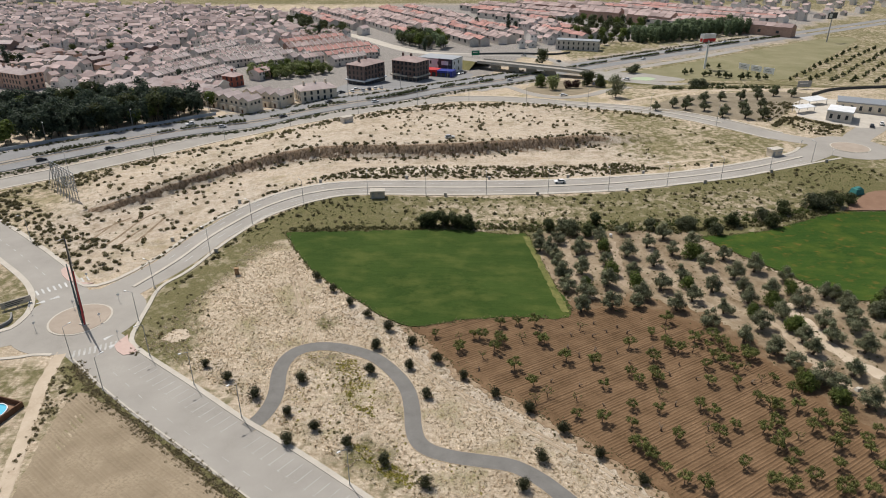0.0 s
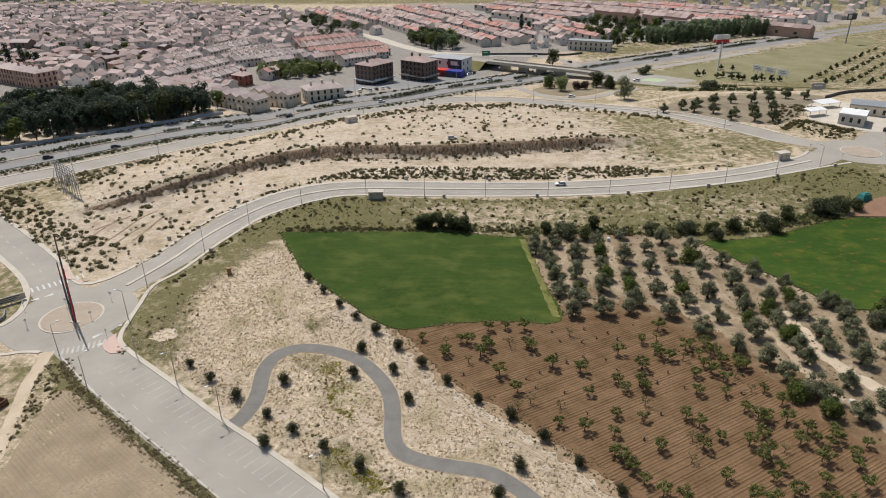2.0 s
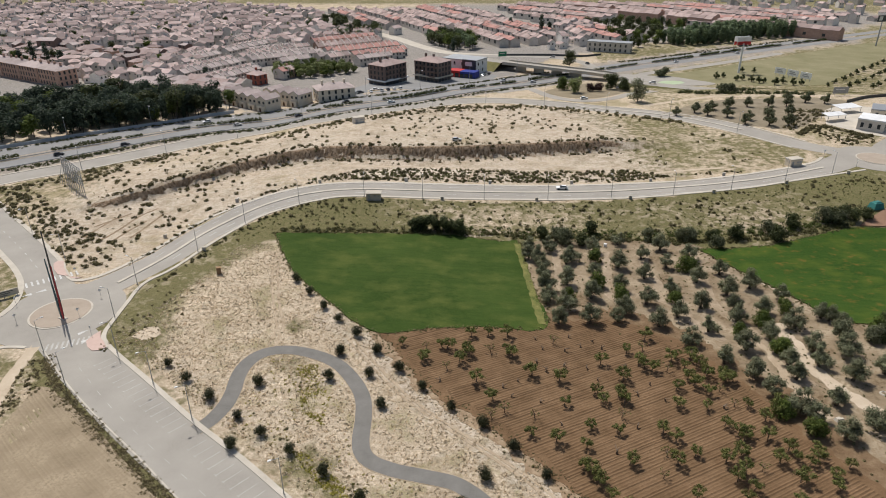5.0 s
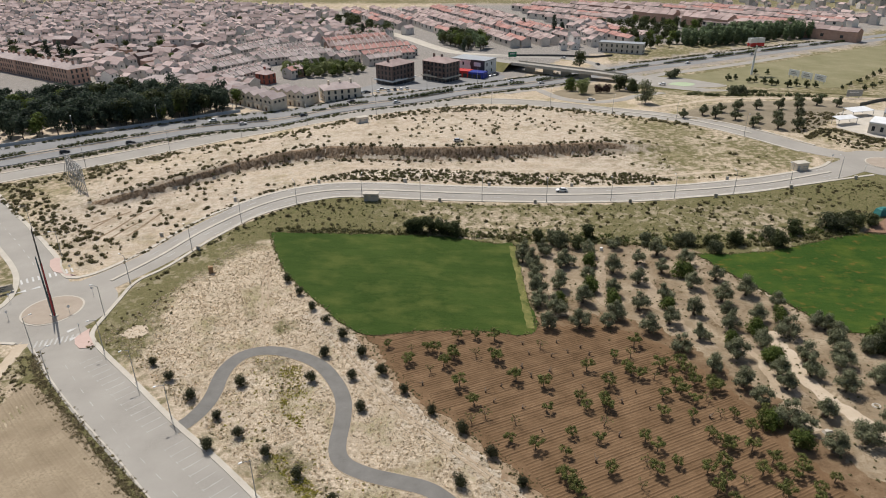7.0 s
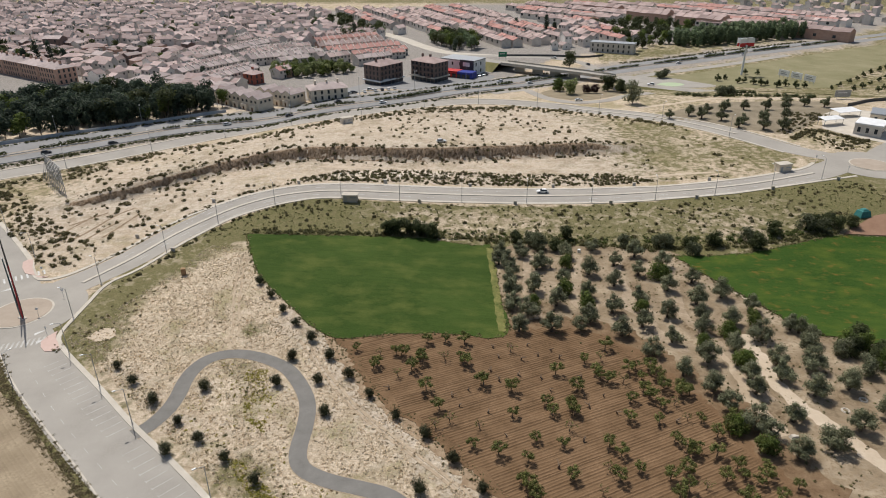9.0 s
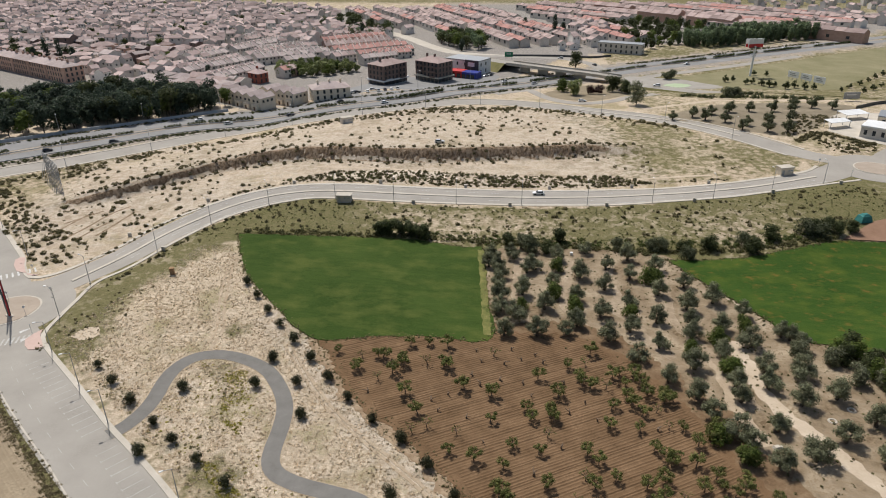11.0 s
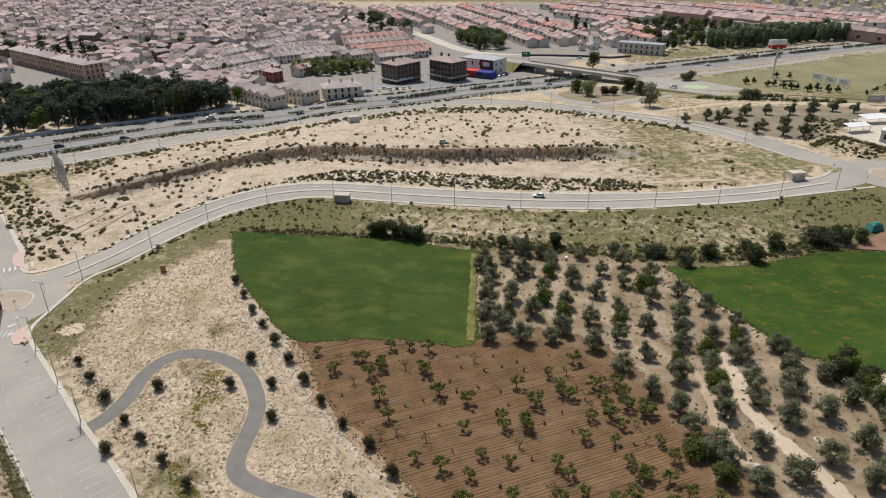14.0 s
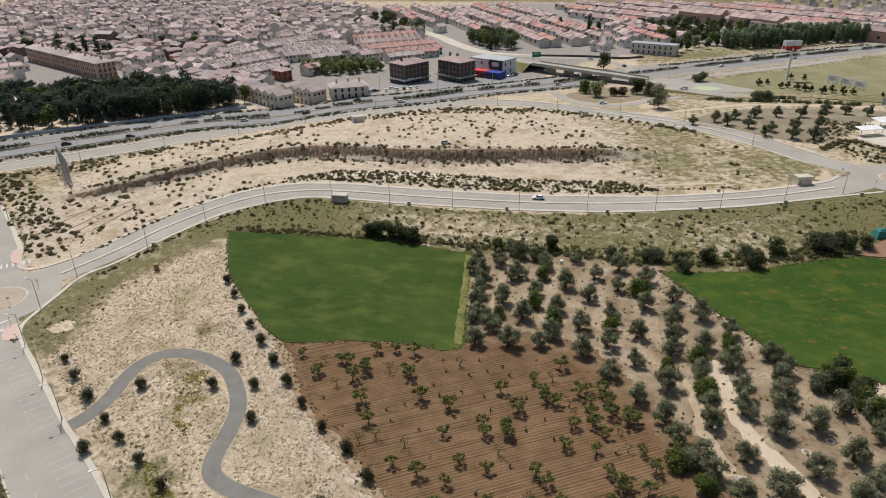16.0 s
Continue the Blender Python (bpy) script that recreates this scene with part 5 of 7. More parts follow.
def growth(name, places, sizes, per, leaf, mat, label, seed, squash=0.7, rise=0.35):
    """Low growth that nobody could count, joined into one object."""
    r, places, sizes = np.random.default_rng(seed), np.array(places, float), np.array(sizes, float)
    z = lie(places[:, 0], places[:, 1]) + sizes * rise
    pts, faces = leaves(r, np.c_[places, z], sizes, per * len(places), leaf, squash, 0.5, True)
    me = bpy.data.meshes.new(name)
    me.from_pydata(pts.tolist(), [], faces.tolist())
    me.materials.append(mat)
    return tagged(new(name, me), label, "plants", "", "stuff")


def sown(outline, count, seed, clumps=0.0, scale=0.05):
    """Places in an outline, gathered where a slow noise is high."""
    r, p = np.random.default_rng(seed), np.array(outline, float)
    lo, hi, out = p.min(0), p.max(0), []
    while len(out) < count:
        x, y = lo + (hi - lo) * r.random(2)
        if inside(outline, x, y) and r.random() < 1 - clumps + clumps * max(0, min(1, 0.5 + 1.6 * noise.noise((x * scale, y * scale, seed)))):
            out.append((x, y))
    return out


def beside(points, count, wobble, seed, shift=0.0):
    line, side = curve(points, 1.0)
    r = np.random.default_rng(seed)
    k = r.integers(0, len(line), count)
    return list(line[k] + side[k] * (shift + r.normal(size=(count, 1)) * wobble) + (r.random((count, 2)) - 0.5) * 1.1)


r1 = np.random.default_rng(21)
LOT_WEST = [(-97.8, 170.0), (-91.3, 179.8), (-100.1, 190.0), (-119.1, 201.0), (-137.7, 217.6), (-166.1, 237.7), (-181.5, 233.7), (-155.8, 212.3), (-133.0, 194.4), (-113.4, 177.7)]
LOT_BARE = [(-100.1, 190.0), (-89.4, 184.1), (-81.5, 207.8), (-70.0, 225.9), (-59.3, 236.1), (-82.1, 247.6), (-107.5, 224.0), (-136.3, 216.2)]
LOT_BAND = [(-54.0, 243.2), (-29.1, 245.4), (20.0, 247.9), (70.0, 253.2), (87.6, 256.5), (75.0, 265.8), (40.0, 262.2), (0.3, 261.7), (-34.0, 256.3)]
LOT_TOP = [(-153.6, 218.1), (-117.7, 232.1), (-86.4, 256), (-40.8, 279.1), (0.2, 282), (40, 290), (75, 297), (70, 330), (62, 350), (33.9, 362.5), (-10.6, 353.8), (-62.8, 322.5), (-129.2, 275.0), (-173.4, 233.7)]
LOT_NORTH = [(-173.4, 233.7), (-129.2, 275.0), (-62.8, 322.5), (-10.6, 354.7), (33.9, 363.3), (30.0, 355.1), (-11.3, 344.0), (-59.3, 313.4), (-114.1, 279.9), (-142.5, 243.4)]
spots = sown(LOT_WEST, 330, 31, 0.4, 0.09) + sown(LOT_BARE, 80, 30, 0.5, 0.08)
growth("shrubs", spots, r1.uniform(0.4, 1.0, len(spots)), 75, 0.21, SHRUB, "scattered dark dry shrubs on sandy ground", 41)
spots = sown(LOT_BAND, 700, 92, 0.7, 0.06)
growth("weeds", spots, r1.uniform(0.25, 0.7, len(spots)), 30, 0.17, VERGE_GRASS, "green weeds between shrubs on a sandy terrace", 93)
spots = sown(LOT_BAND, 560, 32, 0.6, 0.08)
growth("shrubs", spots, r1.uniform(0.4, 0.95, len(spots)), 50, 0.22, SHRUB, "low dark shrubs on a sandy terrace", 42)
spots = sown(LOT_TOP, 360, 33, 0.92, 0.035) + sown([(75, 262), (140, 275), (125, 318), (70, 335)], 45, 133) + sown(LOT_NORTH, 560, 34, 0.5, 0.06) + beside([(-10.6, 356.5), (33.9, 364.1), (63.4, 358.3), (90.4, 342.2), (113.1, 325.0)], 260, 2.2, 78, -3)
growth("shrubs", spots, r1.uniform(0.4, 1.05, len(spots)), 40, 0.25, SHRUB, "scattered low shrubs on a sandy terrace", 43)
foot = [(x, y) for x, y in zip(BANK_X[1:], BANK_Y[1:])]
spots = beside(foot, 300, 1.5, 35, 3.6) + beside(foot, 200, 1.8, 36, -3.0)
growth("shrubs", spots, r1.uniform(0.35, 0.95, len(spots)), 40, 0.24, SHRUB, "dark shrubs along an eroded earth bank", 44)
VERGE = [(-71.7, 175.5), (-66.7, 196.3), (-58.6, 210.3), (-46.0, 221.1), (-33.7, 227.1), (-0.1, 228.9), (50.2, 232.4), (85.9, 235.8), (111.1, 239.5), (158.2, 255.6), (173.6, 237.7), (140.2, 225.3), (116.0, 216.3), (83.5, 206.6), (30.0, 208.3), (-20.9, 204.9), (-52.7, 200.8)]
spots = sown(VERGE, 360, 37, 0.8, 0.07)
growth("shrubs", spots, r1.uniform(0.3, 0.85, len(spots)), 40, 0.2, SHRUB, "low dry shrubs on a grassy verge", 45)
spots = sown(VERGE, 1800, 38, 0.5, 0.06)
growth("grass_tufts", spots, r1.uniform(0.15, 0.45, len(spots)), 12, 0.14, VERGE_GRASS, "tufts of green and yellow grass on a verge", 46)
spots = beside([(-50.7, 200.6), (-20.9, 203.4), (4.4, 206.1), (30.0, 205.4), (55.9, 205.6), (83.6, 203.6), (109.5, 206.8), (138.2, 216.2)], 800, 0.9, 39)
growth("hedge_growth", spots, r1.uniform(0.4, 0.95, len(spots)), 26, 0.24, leaf_material("hedge_leaves", (0.085, 0.085, 0.032), (0.175, 0.16, 0.07)), "rough green growth along a field edge", 47)
spots = beside([(7.4, 206.7), (30.0, 207.8), (55.9, 208.5), (83.5, 208.0), (109.3, 210.4), (137.9, 218.8)], 420, 1.5, 84)
growth("hedge_growth", spots, r1.uniform(0.4, 0.9, len(spots)), 24, 0.24, leaf_material("green_margin_leaves", (0.055, 0.075, 0.020), (0.14, 0.16, 0.05)), "rough green growth along a field edge", 85)
spots = beside([(124.9, 397.4), (146.0, 394.7), (170.4, 397.4), (199.3, 396.0)], 160, 1.8, 86) + [(161 + 1.6 * k, 408.5 + (k % 2) * 1.5) for k in range(7)] * 3
growth("shrubs", spots, r1.uniform(0.6, 1.5, len(spots)), 60, 0.25, DARKLEAF, "dense dark bushes on an embankment", 87, 0.9, 0.5)
spots = beside([(x + 4.5, y - 5.6) for x, y in NEAR_LANE[1:6]], 500, 0.6, 88)
growth("roadside_growth", spots, r1.uniform(0.35, 0.8, len(spots)), 18, 0.26, DARKLEAF, "dark rough growth beside a motorway", 89)
spots = beside([(-92.6, 168.8), (-86.1, 182.6), (-80.5, 203.6), (-70.1, 223.2), (-59.4, 233.9), (-45.0, 242.0), (-27.2, 244.5), (20.0, 247.0), (70.0, 252.3), (116.8, 258.6)], 210, 0.5, 40, 1.2) + beside([(-76.5, 158.6), (-72.5, 171.2), (-67.5, 190.9), (-60.7, 207.5), (-52.2, 217.6), (-42.9, 223.6), (-31.8, 227.3)], 70, 0.4, 48)
growth("shrubs", spots, r1.uniform(0.3, 0.75, len(spots)), 45, 0.2, SHRUB, "small dark shrubs along a kerb", 49)
spots = beside([(-85.5, 127.0), (-79.0, 119.0), (-71.7, 112.1), (-58.9, 102.3), (-45.2, 92.1), (-35.5, 84.4), (-19.8, 72.8)], 1500, 0.85, 50)
growth("weeds", spots, r1.uniform(0.2, 0.5, len(spots)), 18, 0.13, leaf_material("brown_roadside_weeds", (0.12, 0.10, 0.05), (0.27, 0.22, 0.125)), "rough brown weeds along a road edge", 51, 0.4, 0.1)
spots = sown([(-89.8, 127.8), (-83.3, 121.3), (-79.0, 115.0), (-81.2, 104.3), (-79.0, 84.3), (-82.2, 99.4), (-86.6, 115.6)], 160, 52) + sown([(-74.7, 126.6), (-68.7, 128.4), (-56.9, 143.3), (-61.2, 163.6), (-72.9, 158.4), (-75.8, 143.4)], 90, 53, 0.6, 0.1)
growth("weeds", spots, r1.uniform(0.15, 0.45, len(spots)), 16, 0.17, leaf_material("dull_weeds", (0.15, 0.13, 0.06), (0.30, 0.25, 0.14)), "dull green and brown weeds on dry ground", 54)
DRY = [(-74, 134.5), (-56, 121.8), (-41, 110.3), (-27.5, 100.6), (-15, 91.2), (-4, 83), (25.0, 83.9), (36.1, 89.1), (15.9, 112.0), (-0.1, 125.5), (-10.0, 141.1), (-23.8, 153.4), (-39.9, 171.7), (-50.5, 191.1), (-60.4, 188.7), (-65.1, 163.6)]
line, _ = curve(PATH, 1.0)


def off_path(places, gap):
    """Leaves out the places on the tarmac path."""
    q = np.array(places, float)
    return q[np.min((line[None, :, 0] - q[:, 0:1]) ** 2 + (line[None, :, 1] - q[:, 1:2]) ** 2, axis=1) > gap * gap]


def strewn(outline, count, seed, scale, low):
    """Many places in an outline, thinned out where a slow noise is low."""
    r, q = np.random.default_rng(seed), np.array(outline, float)
    lo, hi = q.min(0), q.max(0)
    c = lo + (hi - lo) * r.random((count * 3, 2))
    c = c[inside(outline, c[:, 0], c[:, 1])]
    keep = np.array([noise.noise((x * scale, y * scale, seed)) for x, y in c]) + 0.25 * r.normal(size=len(c)) > low
    return c[keep][:count]


for count, seed, low, small, big, mat, words in ((15000, 55, -0.25, 0.14, 0.36, leaf_material("straw_blades", (0.52, 0.42, 0.285), (0.80, 0.68, 0.52)), "dry straw-coloured grass tufts"),
                                                 (3500, 155, 0.1, 0.10, 0.26, leaf_material("brown_dry_stalks", (0.27, 0.205, 0.125), (0.47, 0.37, 0.24)), "brown dry weed stalks in straw-coloured grass")):
    spots = off_path(strewn(DRY, count, seed, 0.16, low), 2.1)
    growth("dry_grass", spots, r1.uniform(small, big, len(spots)), 7, 0.13, mat, words, seed + 1, 0.35, 0.1)
YELLOW_WEED = leaf_material("yellow_green_weeds", (0.28, 0.255, 0.045), (0.53, 0.47, 0.12))
LOOP_WEEDS = [(-33, 108), (-32, 130), (-22, 130), (-13, 122), (-10, 106), (-4, 98), (10, 94), (6, 87), (-14, 92), (-26, 102)]
spots = off_path(np.vstack([strewn(LOOP_WEEDS, 900, 157, 0.14, 0.25), strewn([(-19, 100.4), (-15.1, 99.8), (-9.2, 94.6), (-5.4, 91.2), (-6.3, 89), (-10, 91.1), (-14.6, 95.2)], 700, 161, 0.2, -0.15), strewn([(-25.8, 127.4), (-20.7, 128.8), (-14.9, 115.4), (-14.8, 108.1), (-19.9, 111.5)], 800, 162, 0.2, 0.0)]), 2.1)
growth("weeds", spots, r1.uniform(0.12, 0.34, len(spots)), 9, 0.13, YELLOW_WEED, "yellow-green weed patches in dry grass", 158, 0.4, 0.12)
spots = off_path(strewn([(-72, 134), (-55.5, 121.5), (-40.5, 110.2), (-27.5, 100.6), (-15, 91.2), (-7, 86.5), (-18, 97), (-36, 112), (-50, 124), (-62, 136)], 2200, 159, 0.12, 0.0), 2.1)
growth("weeds", spots, r1.uniform(0.12, 0.32, len(spots)), 8, 0.13, leaf_material("verge_weeds", (0.22, 0.195, 0.09), (0.40, 0.34, 0.20)), "green and brown weeds beside a pavement", 160, 0.6, 0.2)
spots = [p for p in sown(DRY, 150, 57, 0.99, 0.1) if np.min((line[:, 0] - p[0]) ** 2 + (line[:, 1] - p[1]) ** 2) > 4.8]
growth("weeds", spots, r1.uniform(0.12, 0.3, len(spots)), 14, 0.10, TUFT, "yellow-green weed patches in dry grass", 58)
spots = [p for p in sown([(-29.6, 105.4), (-21.8, 107.6), (-4.1, 94.2), (1.9, 88.4), (-6.1, 87.2), (-17.9, 94.8)], 90, 94, 0.9, 0.12) + sown([(-32.5, 123.1), (-21.8, 127.5), (-17.9, 119.7), (-27.7, 115.4)], 50, 95, 0.9, 0.12) if np.min((line[:, 0] - p[0]) ** 2 + (line[:, 1] - p[1]) ** 2) > 5]
growth("weeds", spots, r1.uniform(0.15, 0.4, len(spots)), 14, 0.12, TUFT, "yellow-green weed patches in dry grass", 96, 0.4, 0.15)
spots = sown(ORCHARD, 1500, 59, 0.8, 0.08)
growth("weeds", spots, r1.uniform(0.12, 0.34, len(spots)), 9, 0.16, TUFT, "sparse weeds on a grove floor", 60)


spots = beside(FIELD + FIELD[:1], 1500, 0.35, 61)
growth("field_margin", spots, r1.uniform(0.12, 0.4, len(spots)), 12, 0.14, TUFT, "rough grass along the edge of a green field", 62)
spots = beside(FIELD_EAST[:6], 500, 0.4, 63) + beside(FIELD_EAST[9:] + FIELD_EAST[:1], 600, 0.5, 64)
growth("field_margin", spots, r1.uniform(0.12, 0.4, len(spots)), 12, 0.14, TUFT, "rough grass along the edge of a green field", 65)
spots = beside(VINEYARD[15:] + VINEYARD[:1], 1100, 1.2, 66)
growth("weeds", spots, r1.uniform(0.1, 0.3, len(spots)), 10, 0.1, TUFT, "weeds along the edge of a vineyard", 67)
VERGE_LEAF = leaf_material("roadside_growth", (0.045, 0.05, 0.022), (0.12, 0.12, 0.055))
shifted = [(x + 5.5, y - 7.0) for x, y in NEAR_LANE[1:9]]
spots = beside(shifted, 1100, 0.9, 68) + beside([(x - 4.6, y + 5.6) for x, y in FAR_LANE[1:9]], 900, 0.7, 69) + beside([(x - 4, y + 5) for x, y in FAR_LANE[9:13]], 500, 1.2, 70)
growth("roadside_growth", spots, r1.uniform(0.3, 0.9, len(spots)), 18, 0.26, VERGE_LEAF, "dark rough growth between motorway lanes", 71)
spots = beside([(156.1, 306.1), (166.2, 317.8), (171.5, 317.9), (176.5, 313.1), (180.2, 308.5), (186.7, 304.6)], 220, 0.9, 72) + sown([(161.5, 311.4), (172.5, 320), (181.1, 311), (187, 302.6), (182, 294.9), (171.6, 291.5), (166.7, 295.8)], 130, 73, 0.5, 0.1) + sown([(170.5, 350.9), (181.6, 351.9), (189, 345), (174.4, 328.7), (163.7, 320), (155, 312), (152, 316), (162.6, 332.4)], 170, 74, 0.7, 0.08)
growth("shrubs", spots, r1.uniform(0.3, 0.9, len(spots)), 46, 0.22, SHRUB, "brown shrubs beside a yard", 75)

spots = sown([(-640, 560), (-420, 545), (-214, 560), (-228, 612), (-170, 690), (-190, 800), (-330, 860), (-640, 830)], 330, 79, 0.75, 0.015) + sown([(-200, 620), (-140, 560), (-100, 655), (-165, 690)], 18, 80)
growth("garden_trees", spots, r1.uniform(1.3, 3.2, len(spots)), 60, 0.8, FIELD_OLIVE, "dark garden trees among distant houses", 81, 1.0, 1.1)
spots = sown([(-220, 470), (-150.0, 420.0), (-100, 500), (-140, 590), (-210, 600)], 60, 82)
growth("garden_trees", spots, r1.uniform(0.9, 1.9, len(spots)), 60, 0.55, FRESH, "small garden trees between terraces", 83, 1.0, 1.0)


def hedge(k, x, y):
    r = np.random.default_rng(2000 + k)
    s = leaves(r, [(-3 + 1.0 * j, r.normal() * 0.2, 0.7) for j in range(7)], np.full(7, 0.8), 330, 0.3, 0.9, 0.4)
    ob = foliage("hedge", [s], DARKLEAF, None)
    ob.matrix_basis = at(x, y, 38)
    return tagged(ob, "clipped dark hedge in a motorway median", "hedge", "median hedges")


line, side = curve([((a + c) / 2, (b + d) / 2) for (a, b), (c, d) in zip(NEAR_LANE, FAR_LANE)], 1.0)
spots = [tuple(line[k]) for k in range(40, len(line) - 330, 11) if (k // 11) % 5 and line[k][0] < 300]
tangent = [math.degrees(math.atan2(line[k + 1][1] - line[k][1], line[k + 1][0] - line[k][0])) for k in range(40, len(line) - 330, 11) if (k // 11) % 5 and line[k][0] < 300]
first = [hedge(k, *spots[k]) for k in range(3)]
for k in range(3, len(spots)):
    place(first[k % 3], *spots[k], turn=tangent[k], size=1.1 + 0.7 * float(rng.random()))


# ---- the town ----
AVENUE = [(31, 531), (6.3, 535.6), (-21.1, 546.6), (-45.7, 578.5), (-65.3, 611.6), (-89.2, 644.8), (-116.1, 669.8), (-144.3, 692.8), (-175.8, 721.9), (-214.8, 768.8), (-320, 830)]
road("road", AVENUE, 11, CONCRETE, "pale town avenue", 0.05, 8)
avenue_line, _ = curve(AVENUE, 6.0)


def free(x, y, gap=10.0):
    """Whether a site keeps clear of the avenue."""
    return np.min(np.hypot(avenue_line[:, 0] - x, avenue_line[:, 1] - y)) > gap


def window_mesh(name, w, h, mat, depth=0.12):
    s = Shape().box(-w / 2, w / 2, -depth, 0.05, -h / 2, h / 2)
    me = bpy.data.meshes.new(name)
    me.from_pydata(s.v, [], s.f)
    me.materials.append(mat)
    return me


SMALL_PANE, TALL_PANE, DOOR_LEAF = window_mesh("window", 1.3, 1.3, GLASS), window_mesh("window", 1.2, 2.1, GLASS), window_mesh("door", 1.1, 2.1, WOOD)
SHOP_PANE = window_mesh("window", 2.6, 2.4, GLASS)


def fit_in(name, me, parent, x, y, z, turn=0.0):
    ob = new(name, me)
    ob.parent = parent
    ob.matrix_basis = pose(x, y, z, 0, 0, turn)
    return ob


def unit_house(k, m, w=5.6, d=8.8, eave=5.4, ridge=7.3, wall=WALL, roof=TILE, label="two-storey terraced house with a tiled roof"):
    """One house of a terrace; its front looks along -y."""
    ob = thing("terraced_house", label, "house", "terraced houses", m)
    Shape().body(-w / 2, w / 2, -d / 2, d / 2, -0.5, eave, ridge).make("wall", wall, ob)
    Shape().gable(-w / 2 + 0.05, w / 2 - 0.2, -d / 2, d / 2, eave, ridge).make("roof", roof, ob)
    s = Shape()
    ym = 0
    s.add([(w / 2 - 0.22, -d / 2 - 0.3, eave - 0.3), (w / 2 - 0.22, 0, ridge + 0.75), (w / 2 - 0.22, d / 2 + 0.3, eave - 0.3), (w / 2 + 0.22, -d / 2 - 0.3, eave - 0.3), (w / 2 + 0.22, 0, ridge + 0.75), (w / 2 + 0.22, d / 2 + 0.3, eave - 0.3),
           (w / 2 - 0.22, -d / 2 - 0.3, eave + 0.45), (w / 2 + 0.22, -d / 2 - 0.3, eave + 0.45), (w / 2 - 0.22, d / 2 + 0.3, eave + 0.45), (w / 2 + 0.22, d / 2 + 0.3, eave + 0.45)],
          [(0, 6, 1, 8, 2), (3, 5, 9, 4, 7), (6, 7, 4, 1), (1, 4, 9, 8), (0, 3, 7, 6), (2, 8, 9, 5)])
    s.make("party_wall", WHITE_WALL, ob)
    Shape().box(-0.5, 0.5, 0.8, 1.6, ridge - 0.9, ridge + 1.3).make("chimney", wall, ob)
    fit_in("window", SMALL_PANE, ob, -1.6, -d / 2, 4.2)
    fit_in("window", SMALL_PANE, ob, 1.6, -d / 2, 4.2)
    fit_in("window", TALL_PANE, ob, 1.6, -d / 2, 1.3)
    return ob


def sited(x, y, turn):
    return pose(x, y, ground_z(x, y), 0, 0, turn)


def facing(ux, uy):
    """The turn that lays a row along (ux, uy) with its front toward lower y."""
    a = math.degrees(math.atan2(uy, ux))
    return a if abs(a) < 90 else a + 180


def row_sites(outline, u, gap, unit, longest, street, seed, least=3):
    """Places of house units in rows along u inside an outline."""
    u = Vector(u).normalized()
    v = Vector((-u.y, u.x))
    p = [Vector(q) for q in outline]
    lo_u, hi_u = min(q.dot(u) for q in p), max(q.dot(u) for q in p)
    lo_v, hi_v = min(q.dot(v) for q in p), max(q.dot(v) for q in p)
    r, out, b, n = np.random.default_rng(seed), [], lo_v + gap * 0.4, 0
    while b < hi_v:
        a, run = lo_u + r.random() * 9, []
        while a < hi_u:
            q = u * a + v * b
            if inside(outline, q.x, q.y) and free(q.x, q.y, 11.0 + unit / 2) and len(run) < longest:
                run.append((q.x, q.y))
                a += unit
            else:
                if len(run) >= least:
                    out.append(run)
                a += street if run else unit
                run = []
        if len(run) >= least:
            out.append(run)
        n += 1
        b += gap * (0.62 if n % 2 else 1.38)
    return out, facing(u.x, u.y)


STYLES = [(WALL, GREY_TILE), (WHITE_WALL, GREY_TILE), (WALL, TILE)]
near_houses = [unit_house(k, sited(-148 + 7 * k, 408 - 3 * k, -22), wall=a, roof=b) for k, (a, b) in enumerate(STYLES)]
red_houses = [unit_house(9 + k, sited(-122 + 3.3 * k, 440 + 6.0 * k, 62), wall=a, roof=b, label="two-storey terraced house with a red tiled roof") for k, (a, b) in enumerate([(WHITE_WALL, RED_TILE), (PINK_WALL, TILE)])]
r2 = np.random.default_rng(77)


def settle(outline, u, kinds, gap=21.0, unit=6.6, longest=11, street=9.0, seed=1):
    runs, turn = row_sites(outline, u, gap, unit, longest, street, seed)
    for run in runs:
        kind = kinds[int(r2.integers(len(kinds)))]
        drop = 0.0
        for x, y in run:
            drop = drop + r2.normal() * 0.12
            m = sited(x, y, turn)
            m.translation.z += drop - 0.2
            copy_thing(kind, m)


settle([(-185.0, 424.0), (-150.0, 411.0), (-138.0, 440.0), (-163, 489), (-140, 530), (-180, 575), (-212, 600), (-205, 545), (-224, 472), (-205.0, 440.0)], (0.4, 0.92), near_houses, 17.0, 5.8, 10, 8.0, 2)
settle([(-120.0, 436.1), (-112, 452), (-134, 448)], (0.46, 0.89), red_houses, 15, 5.8, 9, 8, 12)
settle([(-138.3, 581.6), (-126.5, 621.3), (-102.2, 629.7), (-77.8, 610.8), (-58, 574.8), (-50, 547.2), (-56, 515), (-82.5, 505), (-115.7, 524)], (0.78, 0.62), red_houses, 14.0, 5.8, 10, 6.0, 3)
settle([(-152, 470), (-172, 520), (-146, 584), (-134, 545), (-118, 520), (-84, 502), (-60, 505), (-66, 480), (-90, 492), (-113, 496), (-134, 474)], (0.72, 0.69), near_houses, 14.5, 5.8, 10, 7.0, 13)


